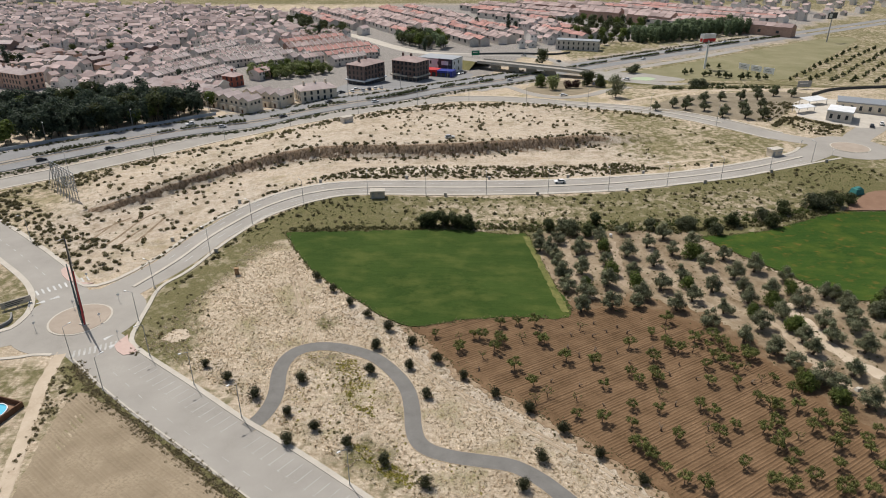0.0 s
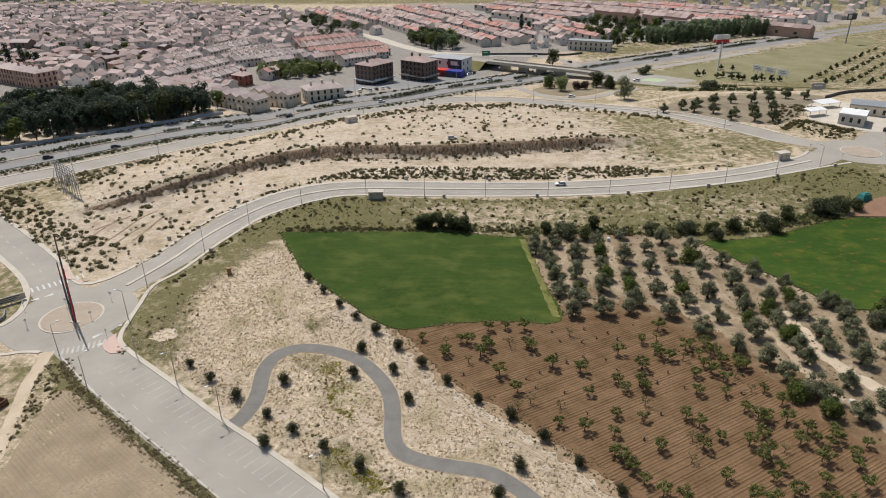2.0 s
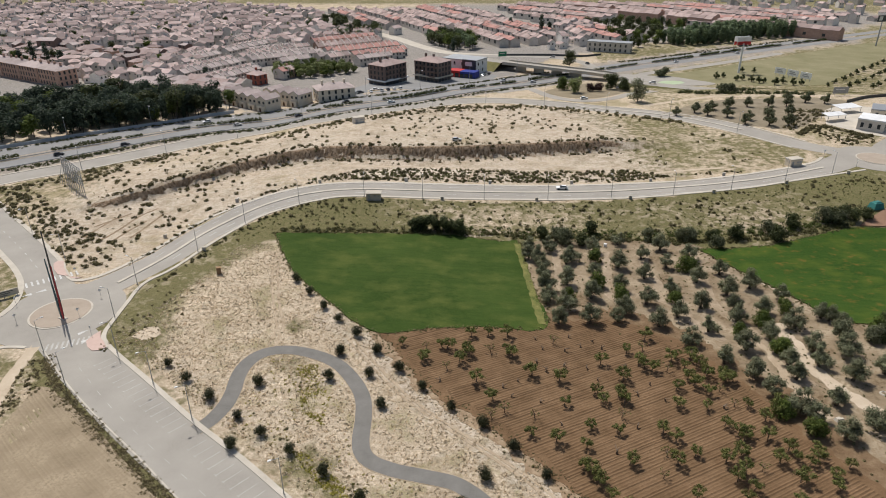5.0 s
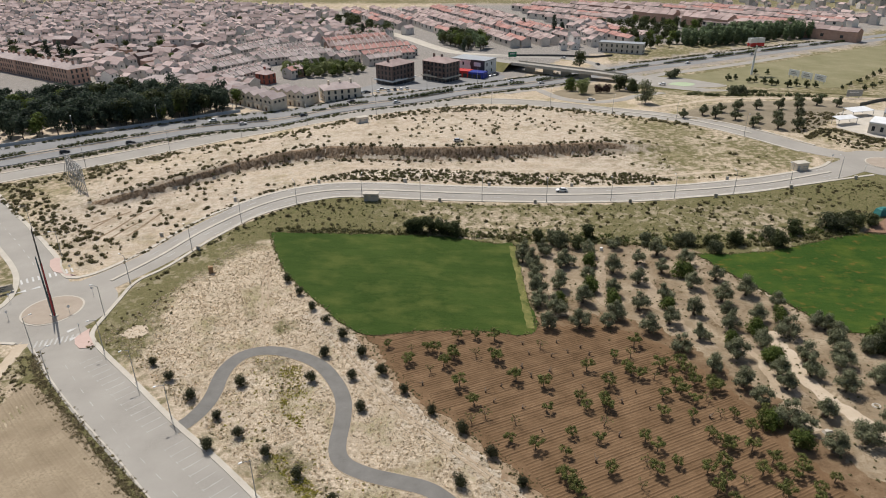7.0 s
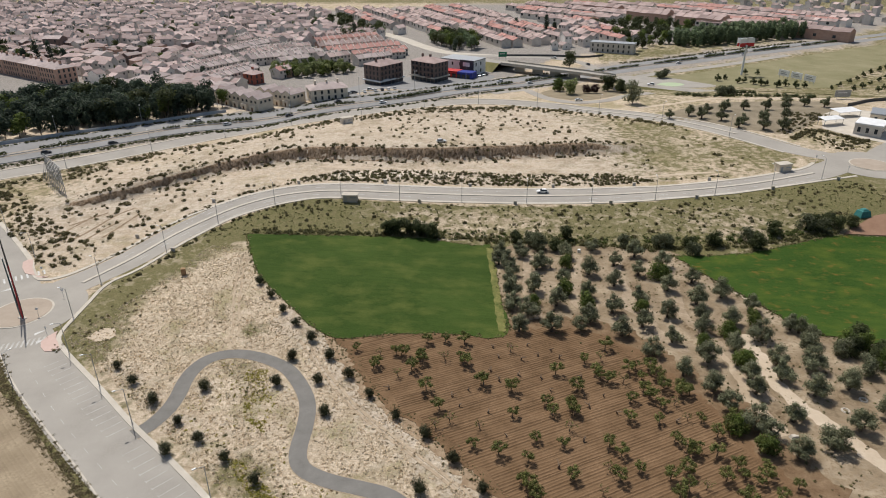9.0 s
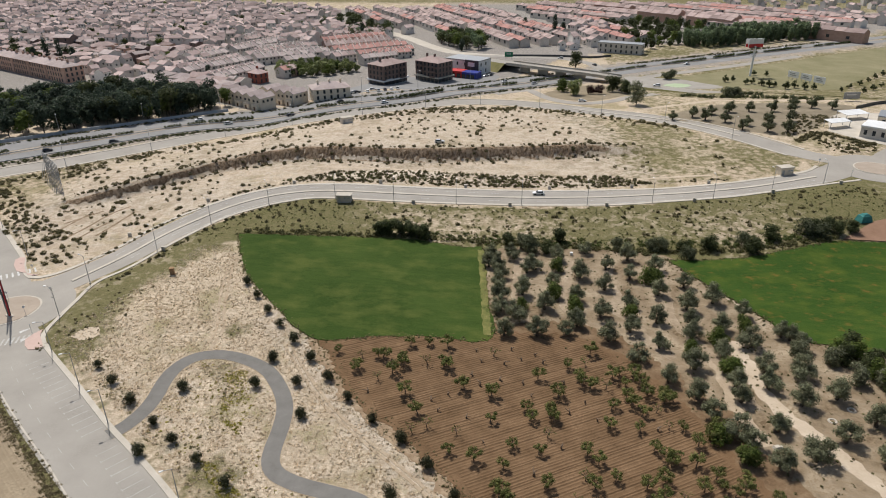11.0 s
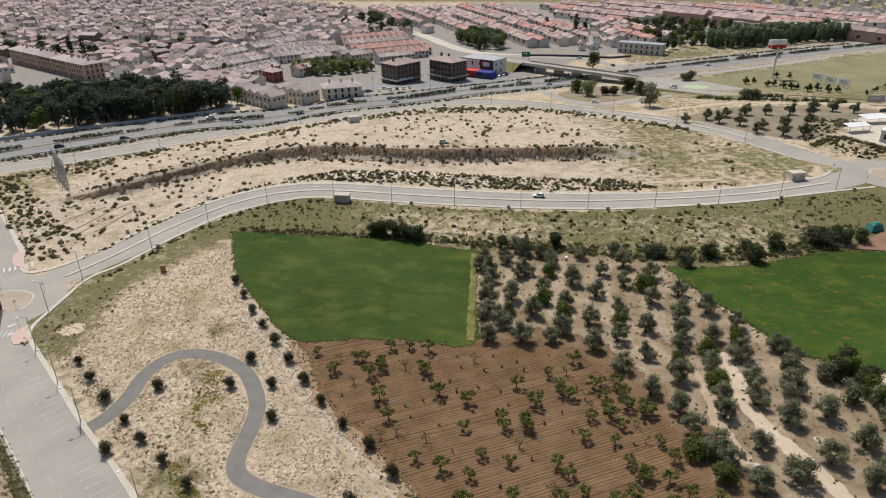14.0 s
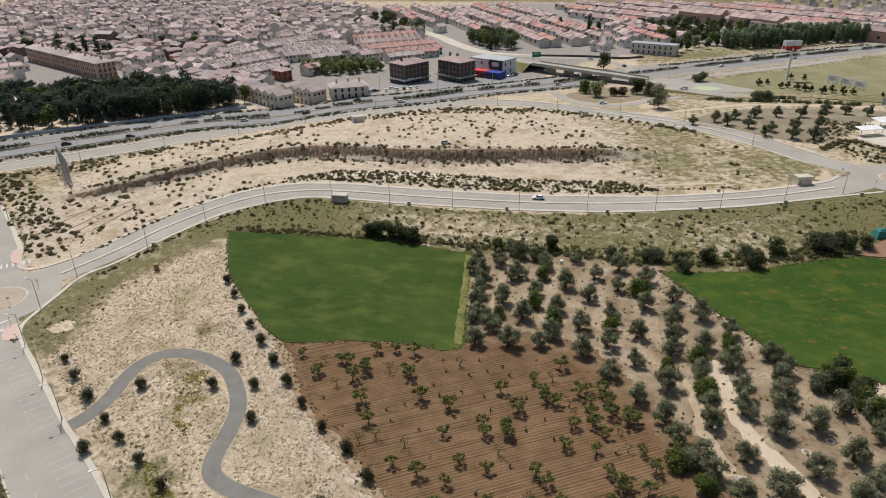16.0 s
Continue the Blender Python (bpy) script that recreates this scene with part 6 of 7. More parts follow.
def row_block(k, x, y, turn, n, wall, roof, label, eave=5.6, ridge=7.5, w=5.2, d=8.8, name="terraced_row"):
    """A whole terrace seen from afar, with a roof for every house."""
    ob = thing(name, label, "house", "terraces in the distance", sited(x, y, turn))
    s = Shape()
    for j in range(n):
        a = (j - n / 2) * w
        z = 0.25 * math.sin(j * 1.7 + k)
        Shape().gable(a + 0.25, a + w - 0.25, -d / 2, d / 2, eave + z, ridge + z).make("roof", roof, ob)
        if j % 2 == 0:
            fit_in("window", SHOP_PANE, ob, a + w / 2, -d / 2, 3.9)
        if j % 3 == 1:
            Shape().box(a - 0.4, a + 0.4, 0.6, 1.4, ridge - 0.8, ridge + 1.0).make("chimney", wall, ob)
    s.body(-n / 2 * w, n / 2 * w, -d / 2, d / 2, -0.6, eave - 0.25, ridge - 0.25)
    s.make("wall", wall, ob)
    return ob


def settle_far(outline, u, kinds, gap, n, unit=5.2, seed=1):
    runs, turn = row_sites(outline, u, gap, unit * n + 1.5, 30, 8.0, seed, 1)
    spots = [p for p in sum(runs, [])]
    for x, y in spots:
        copy_thing(kinds[int(r2.integers(len(kinds)))], sited(x + float(r2.normal()) * 1.5, y + float(r2.normal()) * 1.5, turn))


pink_rows = [row_block(k, -100 + 14 * k, 700 + 20 * k, -60, 6, WALL if k else WHITE_WALL, TILE if k != 1 else RED_TILE, "distant terrace of houses with terracotta roofs") for k in range(3)]
settle_far([(-168, 800), (-30, 850), (30, 760), (10, 720), (-20, 625), (-52, 618), (-80, 640), (-125, 712)], (0.5, -0.87), pink_rows, 16, 6, seed=4)
settle_far([(-14, 640), (4, 730), (35, 716), (74, 620), (66, 575), (22, 566)], (0.45, -0.89), pink_rows, 14, 6, seed=5)
settle_far([(66, 712), (83, 747), (139, 622), (130, 590), (92, 618)], (0.45, -0.89), pink_rows, 14, 6, seed=15)
settle_far([(20, 880), (35, 775), (90, 700), (150, 745), (270, 670), (320, 700), (400, 760), (250, 880)], (0.73, -0.68), pink_rows, 21, 6, seed=6)
brick_rows = [row_block(20 + k, 170 + 42 * k, 752 - 39 * k, -43, 6, PINK_WALL, TILE, "distant brick terrace with arched gables", 8.5, 11.0, 8.0, 12) for k in range(4)]
for k in range(3):
    copy_thing(brick_rows[k], sited(130 + 45 * k, 815 - 42 * k, -43))


def town_house(k, x, y, turn, w, d, eave, ridge, wall, roof, hip, label):
    ob = thing("town_house", label, "house", "houses of the old town", sited(x, y, turn))
    s = Shape()
    if hip:
        s.box(-w / 2, w / 2, -d / 2, d / 2, -0.6, eave)
        Shape().hip(-w / 2, w / 2, -d / 2, d / 2, eave, ridge).make("roof", roof, ob)
    else:
        s.body(-w / 2, w / 2, -d / 2, d / 2, -0.6, eave, ridge)
        Shape().gable(-w / 2, w / 2, -d / 2, d / 2, eave, ridge).make("roof", roof, ob)
    s.make("wall", wall, ob)
    for j in range(2):
        fit_in("window", SMALL_PANE if k % 2 else TALL_PANE, ob, (j - 0.5) * w * 0.45, -d / 2, eave - 1.7)
    return ob


kinds = [town_house(k, *q) for k, q in enumerate([
    (-150, 392, 22, 11, 12, 6.2, 8.4, WALL, GREY_TILE, True, "cream town house with a hipped tiled roof"),
    (-240, 500, 15, 13, 10, 6.0, 8.2, WALL, TILE, False, "cream town house with a pitched tiled roof"),
    (-262, 470, -20, 10, 11, 8.8, 10.8, WHITE_WALL, GREY_TILE, False, "three-storey white town house with a tiled roof"),
    (-300, 520, 40, 16, 12, 6.0, 8.6, PINK_WALL, TILE, True, "salmon town house with a hipped tiled roof"),
    (-320, 560, 70, 12, 9, 5.8, 7.8, WHITE_WALL, TILE, False, "white town house with a pitched tiled roof"),
    (-255, 455, 8, 18, 13, 7.5, 10.0, WALL, TILE, True, "broad cream town house with a hipped tiled roof"),
    (-345, 540, 0, 15, 10, 9.0, 11.0, BRICK, GREY_TILE, False, "three-storey brick town house with a tiled roof")])]
for x, y in spread_in([(-420, 470), (-335, 480), (-262, 448), (-230, 478), (-214, 540), (-400, 545)], 9.4, 17, 210):
    turn = (20 if noise.noise((x * 0.01, y * 0.01, 0)) > 0 else -24) + float(r2.normal()) * 6 + (90 if r2.random() < 0.45 else 0)
    ob = copy_thing(kinds[int(r2.integers(len(kinds)))], sited(x, y, turn))
    ob.scale = [0.5 + 0.28 * float(r2.random())] * 3


def far_houses(outline, gap, seed, most, label, base_turn=20.0, small=0.7):
    """The houses too far off to be told apart, joined into one."""
    r, wall, roof, pane = np.random.default_rng(seed), Shape(), Shape(), Shape()
    for x, y in [q for q in spread_in(outline, gap, seed, most) if free(*q)]:
        k = small * 0.82 + 0.4 * r.random()
        w, d, eave, turn = 7.0 * k + 7 * k * r.random() ** 2, 7.0 * k + 2.5 * r.random(), (3.4 if r.random() < 0.25 else 6.0 if r.random() < 0.75 else 8.6), base_turn + r.normal() * 7 + 90 * (r.random() < 0.4)
        ridge, m = eave + 1.5 + 0.6 * r.random(), pose(x, y, ground_z(x, y), 0, 0, turn)
        for s, fill in ((wall, lambda q: q.body(-w / 2, w / 2, -d / 2, d / 2, -0.6, eave, ridge)), (roof, lambda q: q.gable(-w / 2, w / 2, -d / 2, d / 2, eave, ridge, 0.3, 0.2)),
                        (pane, lambda q: [q.box(u - 0.6, u + 0.6, -d / 2 - 0.06, -d / 2 + 0.1, eave - 2.2, eave - 0.9) for u in (-w / 4, w / 4)] + [q.box(w / 2 - 0.1, w / 2 + 0.06, -0.6, 0.6, eave - 2.2, eave - 0.9)])):
            q = Shape()
            fill(q)
            s.add([m @ Vector(p) for p in q.v], q.f)
    whole, marks_of = Shape(), []
    for n, s in enumerate((wall, roof, pane)):
        whole.add(s.v, s.f)
        marks_of += [n] * len(s.f)
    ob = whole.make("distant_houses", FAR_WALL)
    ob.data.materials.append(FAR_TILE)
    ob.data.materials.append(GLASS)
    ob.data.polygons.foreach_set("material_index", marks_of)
    return tagged(ob, label, "houses", "", "stuff")


# The grey of these roofs is haze put into the tile colour.
far_houses([(-660, 470), (-420, 475), (-400, 548), (-214, 545), (-228, 612), (-170, 690), (-150, 700), (-190, 800), (-330, 860), (-660, 830)], 7.4, 61, 2600, "dense pale town houses with haze-greyed tiled roofs", 20)
far_houses([(-212, 600), (-140, 532), (-128, 592), (-86, 602), (-62, 640), (-100, 655), (-135, 690), (-165, 680)], 9.5, 62, 220, "dense pale town houses with haze-greyed tiled roofs", 62)
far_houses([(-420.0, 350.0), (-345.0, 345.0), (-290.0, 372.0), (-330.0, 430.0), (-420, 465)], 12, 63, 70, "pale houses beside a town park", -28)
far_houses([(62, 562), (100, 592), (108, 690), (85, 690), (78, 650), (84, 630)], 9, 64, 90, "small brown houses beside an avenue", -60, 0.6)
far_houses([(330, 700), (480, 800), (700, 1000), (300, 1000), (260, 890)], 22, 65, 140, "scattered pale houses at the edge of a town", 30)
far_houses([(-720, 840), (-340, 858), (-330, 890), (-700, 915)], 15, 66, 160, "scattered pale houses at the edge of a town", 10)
far_houses([(-200, 560), (-224, 475), (-262, 442), (-235.0, 408.0), (-205.0, 394.0), (-190.0, 424.0)], 9.5, 67, 60, "dense pale town houses with haze-greyed tiled roofs", -22)
for x, y in spread_in([(-180.0, 380.0), (-132.0, 376.1), (-138.0, 398.0), (-185.0, 420.0), (-200.0, 415.0), (-205.0, 392.0)], 10.5, 18, 22):
    copy_thing(kinds[int(r2.integers(2))], sited(x, y, -22 + float(r2.normal()) * 5))


# the stepped gables beside the park
def step_house(k, m):
    ob = thing("terraced_house", "cream house with a lean-to front and a white gable edge", "house", "stepped houses by the road", m)
    s = Shape().body(-5.5, 5.5, -3.4, 3.4, -0.5, 6.6, 8.4)
    s.make("wall", CREAM_WALL, ob)
    Shape().gable(-5.6, 5.6, -3.4, 3.4, 6.6, 8.4, 0.3).make("roof", GREY_TILE, ob)
    Shape().box(-7.0, -5.5, -2.4, 2.4, -0.5, 3.2).make("porch", CREAM_WALL, ob)
    for y in (-1.6, 1.6):
        fit_in("window", SMALL_PANE, ob, -5.5, y, 4.9, -90)
    fit_in("door", DOOR_LEAF, ob, -7.0, 0, 1.1, -90)
    for x in (-3, 0, 3):
        fit_in("window", SMALL_PANE, ob, x, -3.4, 4.8)
    return ob


first = step_house(0, sited(-105.5, 361.5, 62))
for k in range(1, 6):
    copy_thing(first, sited(-105.5 - 6.1 * k, 361.5 + 3.2 * k, 62))
for k in range(4):
    copy_thing(first, sited(-90.5 - 6.1 * k, 373 + 3.2 * k, 62))


def block(name, label, category, x, y, turn, w, d, storeys, wall, roof, base=None, flat=False, storey=3.1, every=3.2, group=""):
    """A building of several storeys with a window in every bay of its front and sides."""
    ob = thing(name, label, category, group, sited(x, y, turn))
    h = storeys * storey
    Shape().box(-w / 2, w / 2, -d / 2, d / 2, -0.5, h).make("wall", wall, ob)
    if base:
        Shape().box(-w / 2 - 0.9, w / 2 + 0.9, -d / 2 - 0.9, d / 2 + 0.9, storey - 0.3, storey + 0.5).make("canopy", base, ob)
        Shape().box(-w / 2 - 0.05, w / 2 + 0.05, -d / 2 - 0.05, d / 2 + 0.05, -0.4, 0.6).make("plinth", base, ob)
    if flat:
        Shape().box(-w / 2 - 0.2, w / 2 + 0.2, -d / 2 - 0.2, d / 2 + 0.2, h, h + 0.6).make("parapet", roof, ob)
    else:
        Shape().hip(-w / 2, w / 2, -d / 2, d / 2, h, h + 2.6, 0.7).make("roof", roof, ob)
        for k in range(int(w // 7)):
            cx = -w / 2 + 4 + 6.5 * k
            Shape().box(cx - 0.5, cx + 0.5, -0.6, 0.6, h + 1.0, h + 3.9).make("chimney", wall, ob)
    for level in range(storeys):
        me = SHOP_PANE if base and level == 0 else TALL_PANE
        for k in range(int(w // every)):
            fit_in("window", me, ob, -w / 2 + every * (k + 0.6), -d / 2, storey * (level + 0.5))
        for side in (-1, 1):
            for k in range(int(d // every)):
                fit_in("window", me, ob, side * w / 2, -d / 2 + every * (k + 0.6), storey * (level + 0.5), 90 * side)
    for level in range(1, storeys):
        if base:
            Shape().box(-w / 2 + 2, -w / 2 + 7, -d / 2 - 1.0, -d / 2, storey * level, storey * level + 1.0).make("balcony", base if level == 1 else wall, ob)
            Shape().box(w / 2 - 7, w / 2 - 2, -d / 2 - 1.0, -d / 2, storey * level, storey * level + 1.0).make("balcony", wall, ob)
    return ob


block("apartment_building", "dark brick apartment building with a white canopy over shops", "building", -49.2, 428.3, 56, 20.5, 14, 4, BRICK, TILE, SHEET_WHITE, group="brick apartment buildings")
block("apartment_building", "dark brick apartment building with a tiled roof and shops", "building", -21.5, 441.5, -34, 19.5, 14, 4, BRICK, TILE, CONCRETE, group="brick apartment buildings")
block("apartment_building", "cream two-storey apartment building with a hipped roof", "building", -73.5, 381.5, 28, 21, 14, 2, CREAM_WALL, GREY_TILE, every=3.8)
first = block("apartment_building", "long salmon brick apartment row with a tiled roof", "building", -262.0, 418.0, -28, 22, 13, 3, PINK_WALL, GREY_TILE, group="apartment row by the park", storey=3.3)
for k in range(1, 5):
    copy_thing(first, sited(-262 - 20 * k, 418 + 10.5 * k, -28))
first = block("apartment_building", "dark red rendered house at the end of a terrace", "building", -133.0, 424.0, 62, 8, 10, 2, RED_WALL, TILE, every=3.8)
block("warehouse", "white flat-roofed warehouse with grey windows", "building", 192.3, 317.5, -34, 10.8, 12.6, 1, WHITE_WALL, SHEET_WHITE, flat=True, storey=4.4, every=3.3)
block("warehouse", "low cream workshop with a grey metal roof", "building", 211, 332.5, -28, 22, 13, 1, CREAM_WALL, METAL, flat=True, storey=4.2, every=4)
sheet("yard", [(174, 322), (183, 312), (198, 303), (222, 316), (228, 340), (206, 362), (186, 350)], 0.06, CONCRETE, "pale concrete yard round a warehouse", "pavement", 5)


def carport(k, x, y, turn, w, d):
    """An open shelter: a thin sloping roof on four posts."""
    ob = thing("carport", "open carport with a thin white roof in a yard", "shelter", "carports in the yard", at(x, y, turn))
    Shape().add([(-w / 2, -d / 2, 2.7), (w / 2, -d / 2, 2.7), (w / 2, d / 2, 3.3), (-w / 2, d / 2, 3.3), (-w / 2, -d / 2, 2.85), (w / 2, -d / 2, 2.85), (w / 2, d / 2, 3.45), (-w / 2, d / 2, 3.45)],
                [(3, 2, 1, 0), (4, 5, 6, 7), (0, 1, 5, 4), (1, 2, 6, 5), (2, 3, 7, 6), (3, 0, 4, 7)]).make("roof", SHEET_WHITE, ob)
    for px in (-w / 2 + 0.3, w / 2 - 0.3):
        for py, h in ((-d / 2 + 0.3, 2.72), (d / 2 - 0.3, 3.22)):
            Shape().box(px - 0.09, px + 0.09, py - 0.09, py + 0.09, -0.1, h).make("post", METAL, ob)
    return ob


carport(0, 193.4, 345.8, 22, 13, 6.5)
carport(1, 179.8, 328.5, 22, 11, 4.5)
shop = block("shop", "white sheet-metal shop with a dark sign front", "building", -2, 470, -28, 26, 16, 2, SHEET_WHITE, METAL, flat=True, storey=4.4, every=6)
Shape().box(3, 13.4, -8.7, -8.05, 2.2, 9.6).make("sign_front", DARK_METAL, shop, "dark sign front")
Shape().box(5.4, 10.6, -8.9, -8.7, 5.6, 8.2).make("sign_plate", SHEET_WHITE, shop, "pale oval-shaped sign plate")
wing = thing("shop_wing", "low red and blue shop wing with parked vans", "building", "", sited(-6, 453.5, -20))
Shape().box(-9, 3.5, -4, 4, -0.3, 4.2).make("wall", RED_PANEL, wing, "red panel wall")
Shape().box(3.5, 14, -4.6, 3.5, -0.3, 4.0).make("wall", BLUE_PANEL, wing, "blue panel wall")
for k in range(3):
    fit_in("window", SHOP_PANE, wing, -7 + 4 * k, -4, 1.5)
    fit_in("window", SHOP_PANE, wing, 4.8 + 3.2 * k, -4.6, 1.5)
block("school", "pale rendered sports hall with a glazed wall", "building", 109, 556, -20, 34, 10, 2, WHITE_WALL, METAL, flat=True, storey=3.6, every=4)
block("industrial_shed", "wide white industrial shed far beyond the town", "building", -590, 985, 5, 110, 40, 1, WHITE_WALL, SHEET_WHITE, flat=True, storey=9, every=12)
sheet("forecourt", [(-66, 390), (-58.6, 379.3), (-37.5, 387.5), (-11.5, 419.4), (18, 446), (14, 462), (-20, 455), (-50.0, 440.0), (-64.9, 413.2), (-70.2, 394.8)], 0.06, DARK_ASPHALT, "pale paved parking forecourt before apartment buildings", "pavement", 12)


# ---- bridge and slip roads ----
def deck_profile(points, width, heights):
    """A raised roadway that follows heights along its line."""
    line, side = curve(points, 2.0)
    run = np.linspace(0, 1, len(line))
    z = np.interp(run, np.linspace(0, 1, len(heights)), heights)
    top, low, rail = Shape(), Shape(), Shape()
    w = width / 2
    for s, prof in ((top, [(-w, 0.0), (w, 0.0)]), (low, [(-w - 0.4, 0.1), (-w - 0.4, -0.9), (w + 0.4, -0.9), (w + 0.4, 0.1)])):
        pts = [(*(p + q * o), h + up) for p, q, h in zip(line, side, z) for o, up in prof]
        n = len(prof)
        s.add(pts, [(i * n + j + 1, i * n + j, (i + 1) * n + j, (i + 1) * n + j + 1) for i in range(len(line) - 1) for j in range(n - 1)])
    for sgn in (-1, 1):
        pts = [(*(p + q * (sgn * (w + o))), h + up) for p, q, h in zip(line, side, z) for o, up in ((0, 0.0), (0, 0.9), (0.3, 0.9), (0.3, 0.0))]
        rail.add(pts, [(i * 4 + j + 1, i * 4 + j, (i + 1) * 4 + j, (i + 1) * 4 + j + 1) for i in range(len(line) - 1) for j in range(3)])
    return top, low, rail


bridge = thing("flyover", "concrete flyover crossing a motorway", "bridge", "", None, "structure")
top, low, rail = deck_profile([(26.1, 478), (47.8, 465.1), (65.9, 455.7), (83.3, 447.9), (95.1, 442)], 9.5, [7.0, 7.0, 6.8, 6.4, 5.6])
top.make("deck", ASPHALT, bridge)
low.make("girder", CONCRETE, bridge)
rail.make("parapet", CONCRETE, bridge)
for x, y in ((36.5, 471.8), (48.5, 464.7), (60, 458.8), (72, 453)):
    s = Shape().box(-0.5, 0.5, -4, 4, 0, 6.0)
    p = s.make("pier", CONCRETE, bridge)
    p.matrix_basis = pose(x, y, ground_z(x, y) - 1.9, 0, 0, 52)
# the earth ramps that carry the road up to the bridge
def ramp(points, heights, width, mat, label):
    line, side = curve(points, 2.0)
    z = np.interp(np.linspace(0, 1, len(line)), np.linspace(0, 1, len(heights)), heights)
    s = Shape()
    pts = []
    for p, q, h in zip(line, side, z):
        g = ground_z(*p)
        out = width / 2 + max(0.2, (h - g) * 1.5)
        pts += [(*(p - q * out), g - 0.2), (*(p - q * width / 2), h - 0.06), (*(p + q * width / 2), h - 0.06), (*(p + q * out), g - 0.2)]
    s.add(pts, [(i * 4 + j + 1, i * 4 + j, (i + 1) * 4 + j, (i + 1) * 4 + j + 1) for i in range(len(line) - 1) for j in range(3)])
    setting(s.make("embankment", mat), label, "embankment")
    t, _, _ = deck_profile(points, width - 1.0, heights)
    setting(t.make("road", ASPHALT), "pale asphalt slip road on an embankment", "road")


GRASS_BANK = material("grassy_bank", ((0.13, 0.125, 0.05), (0.21, 0.185, 0.085), (0.17, 0.155, 0.07)), (0.3, 2.0), 0.95, 0.5)
ramp([(26.1, 478), (16, 487), (5, 500), (-5, 515), (-14, 531)], [7.0, 6.6, 5.2, 3.5, 2.15], 11, GRASS_BANK, "green grassy embankment of a flyover")
ramp([(100.8, 429.7), (112.4, 423.9), (141.1, 413.5), (171.4, 412.7), (210.8, 401.7), (261.1, 389.4)], [4.6, 4.0, 3.0, 2.6, 2.3, 2.15], 11, GRASS_BANK, "dry grassy embankment of a slip road")
road("slip_road", [(20.3, 395.8), (31.6, 406), (40, 411), (44, 402), (50.9, 388.3), (61.4, 379.6), (73.6, 378.6), (86.4, 383.1), (95.4, 391.6), (105.6, 397.6), (112, 403)], 6.0, ASPHALT, "pale curving slip road", 0.09, 3)
road("slip_road", [(98.9, 432.2), (108, 452), (122, 468), (150, 486), (190, 514), (240, 552)], 7, ASPHALT, "pale slip road joining a motorway", 0.08, 4)
road("slip_road", [(-14, 533), (20, 531), (60, 526), (80, 511), (87, 492), (90, 478)], 8, ASPHALT, "pale slip road turning beside a town", 0.07, 4)
sheet("junction", [(97.5, 452), (104.3, 464), (121.3, 460.1), (135.2, 457.5), (148.2, 446), (158, 438), (150, 430), (131.2, 427.5), (118, 428), (106, 438)], 0.07, ASPHALT, "pale asphalt junction of slip roads", "road", 6)
sheet("painted_area", [(119, 433), (125.5, 442.6), (133.8, 443.8), (139, 439.5), (133, 432.5), (124, 431)], 0.12, GREEN_PAINT, "pale green painted traffic area", "road", 6)
sheet("loop_ground", [(48, 402), (55.4, 414), (68.4, 428), (80, 434), (88, 430), (94, 420), (97, 408), (93, 397), (85, 389), (74.1, 383.9), (61.8, 385), (52.5, 392)], 0.05, material("dry_loop_ground", ((0.20, 0.165, 0.11), (0.29, 0.24, 0.165), (0.25, 0.205, 0.14)), (0.2, 2.0), 0.95, 0.4), "dry brown ground inside a slip-road loop", "ground", 6)
sheet("meadow", [(130, 462), (160, 481), (215, 522), (330, 605), (360, 600), (236, 452), (221.9, 435.7), (179.6, 430.9), (148, 442)], 0.05, material("dry_meadow", ((0.175, 0.165, 0.085), (0.275, 0.245, 0.15), (0.225, 0.205, 0.115)), (0.05, 1.0), 0.95, 0.4), "dry yellow-green meadow beside a motorway", "field", 20)
sheet("orchard_soil", [(103.2, 342.4), (118.3, 357.3), (145.0, 376.0), (198.0, 383.4), (205.7, 368.1), (179.3, 337.4), (159.1, 315.7), (146.5, 315.8), (124.4, 329.9)], 0.05, material("dark_orchard_soil", ((0.165, 0.138, 0.095), (0.30, 0.25, 0.18), (0.22, 0.185, 0.13)), (0.12, 1.5), 0.95, 0.4), "bare grey-brown orchard soil", "soil", 6)
# low barrier before the park, and the motorway's guard rails
def wall_along(name, points, height, thick, mat, label, step=4.0, base=0.0):
    s = strip(Shape(), points, [(-thick / 2, base - 0.2), (-thick / 2, height), (thick / 2, height), (thick / 2, base - 0.2)], step)
    return setting(s.make(name, mat), label, "barrier")


wall_along("noise_barrier", [(-334.5, 182.2), (-280.5, 227.9), (-207.4, 278.5), (-180.0, 301.0), (-150.0, 325.0), (-121.5, 350.2)], 1.5, 0.3, material("pale_blue_barrier", ((0.33, 0.36, 0.40), (0.42, 0.45, 0.48)), (0.3, 3), 0.6, 0), "low pale grey-blue barrier along a park")
wall_along("guard_rail", [(x - 3.6, y + 4.4) for x, y in NEAR_LANE[1:-2]], 0.75, 0.12, METAL, "galvanised motorway guard rail", 6, 0.6)
wall_along("guard_rail", [(x + 3.4, y - 4.4) for x, y in NEAR_LANE[1:9]], 0.75, 0.12, METAL, "galvanised motorway guard rail", 6, 0.6)
wall_along("wall", [(205.9, 371.2), (232.2, 389.4), (292.1, 400.2)], 1.6, 0.3, DARK_METAL, "dark wall beside a dry orchard")
wall_along("wall", [(22, 532.5), (60, 534), (84, 530), (100, 538)], 1.4, 0.3, DARK_METAL, "dark low wall before a terrace")


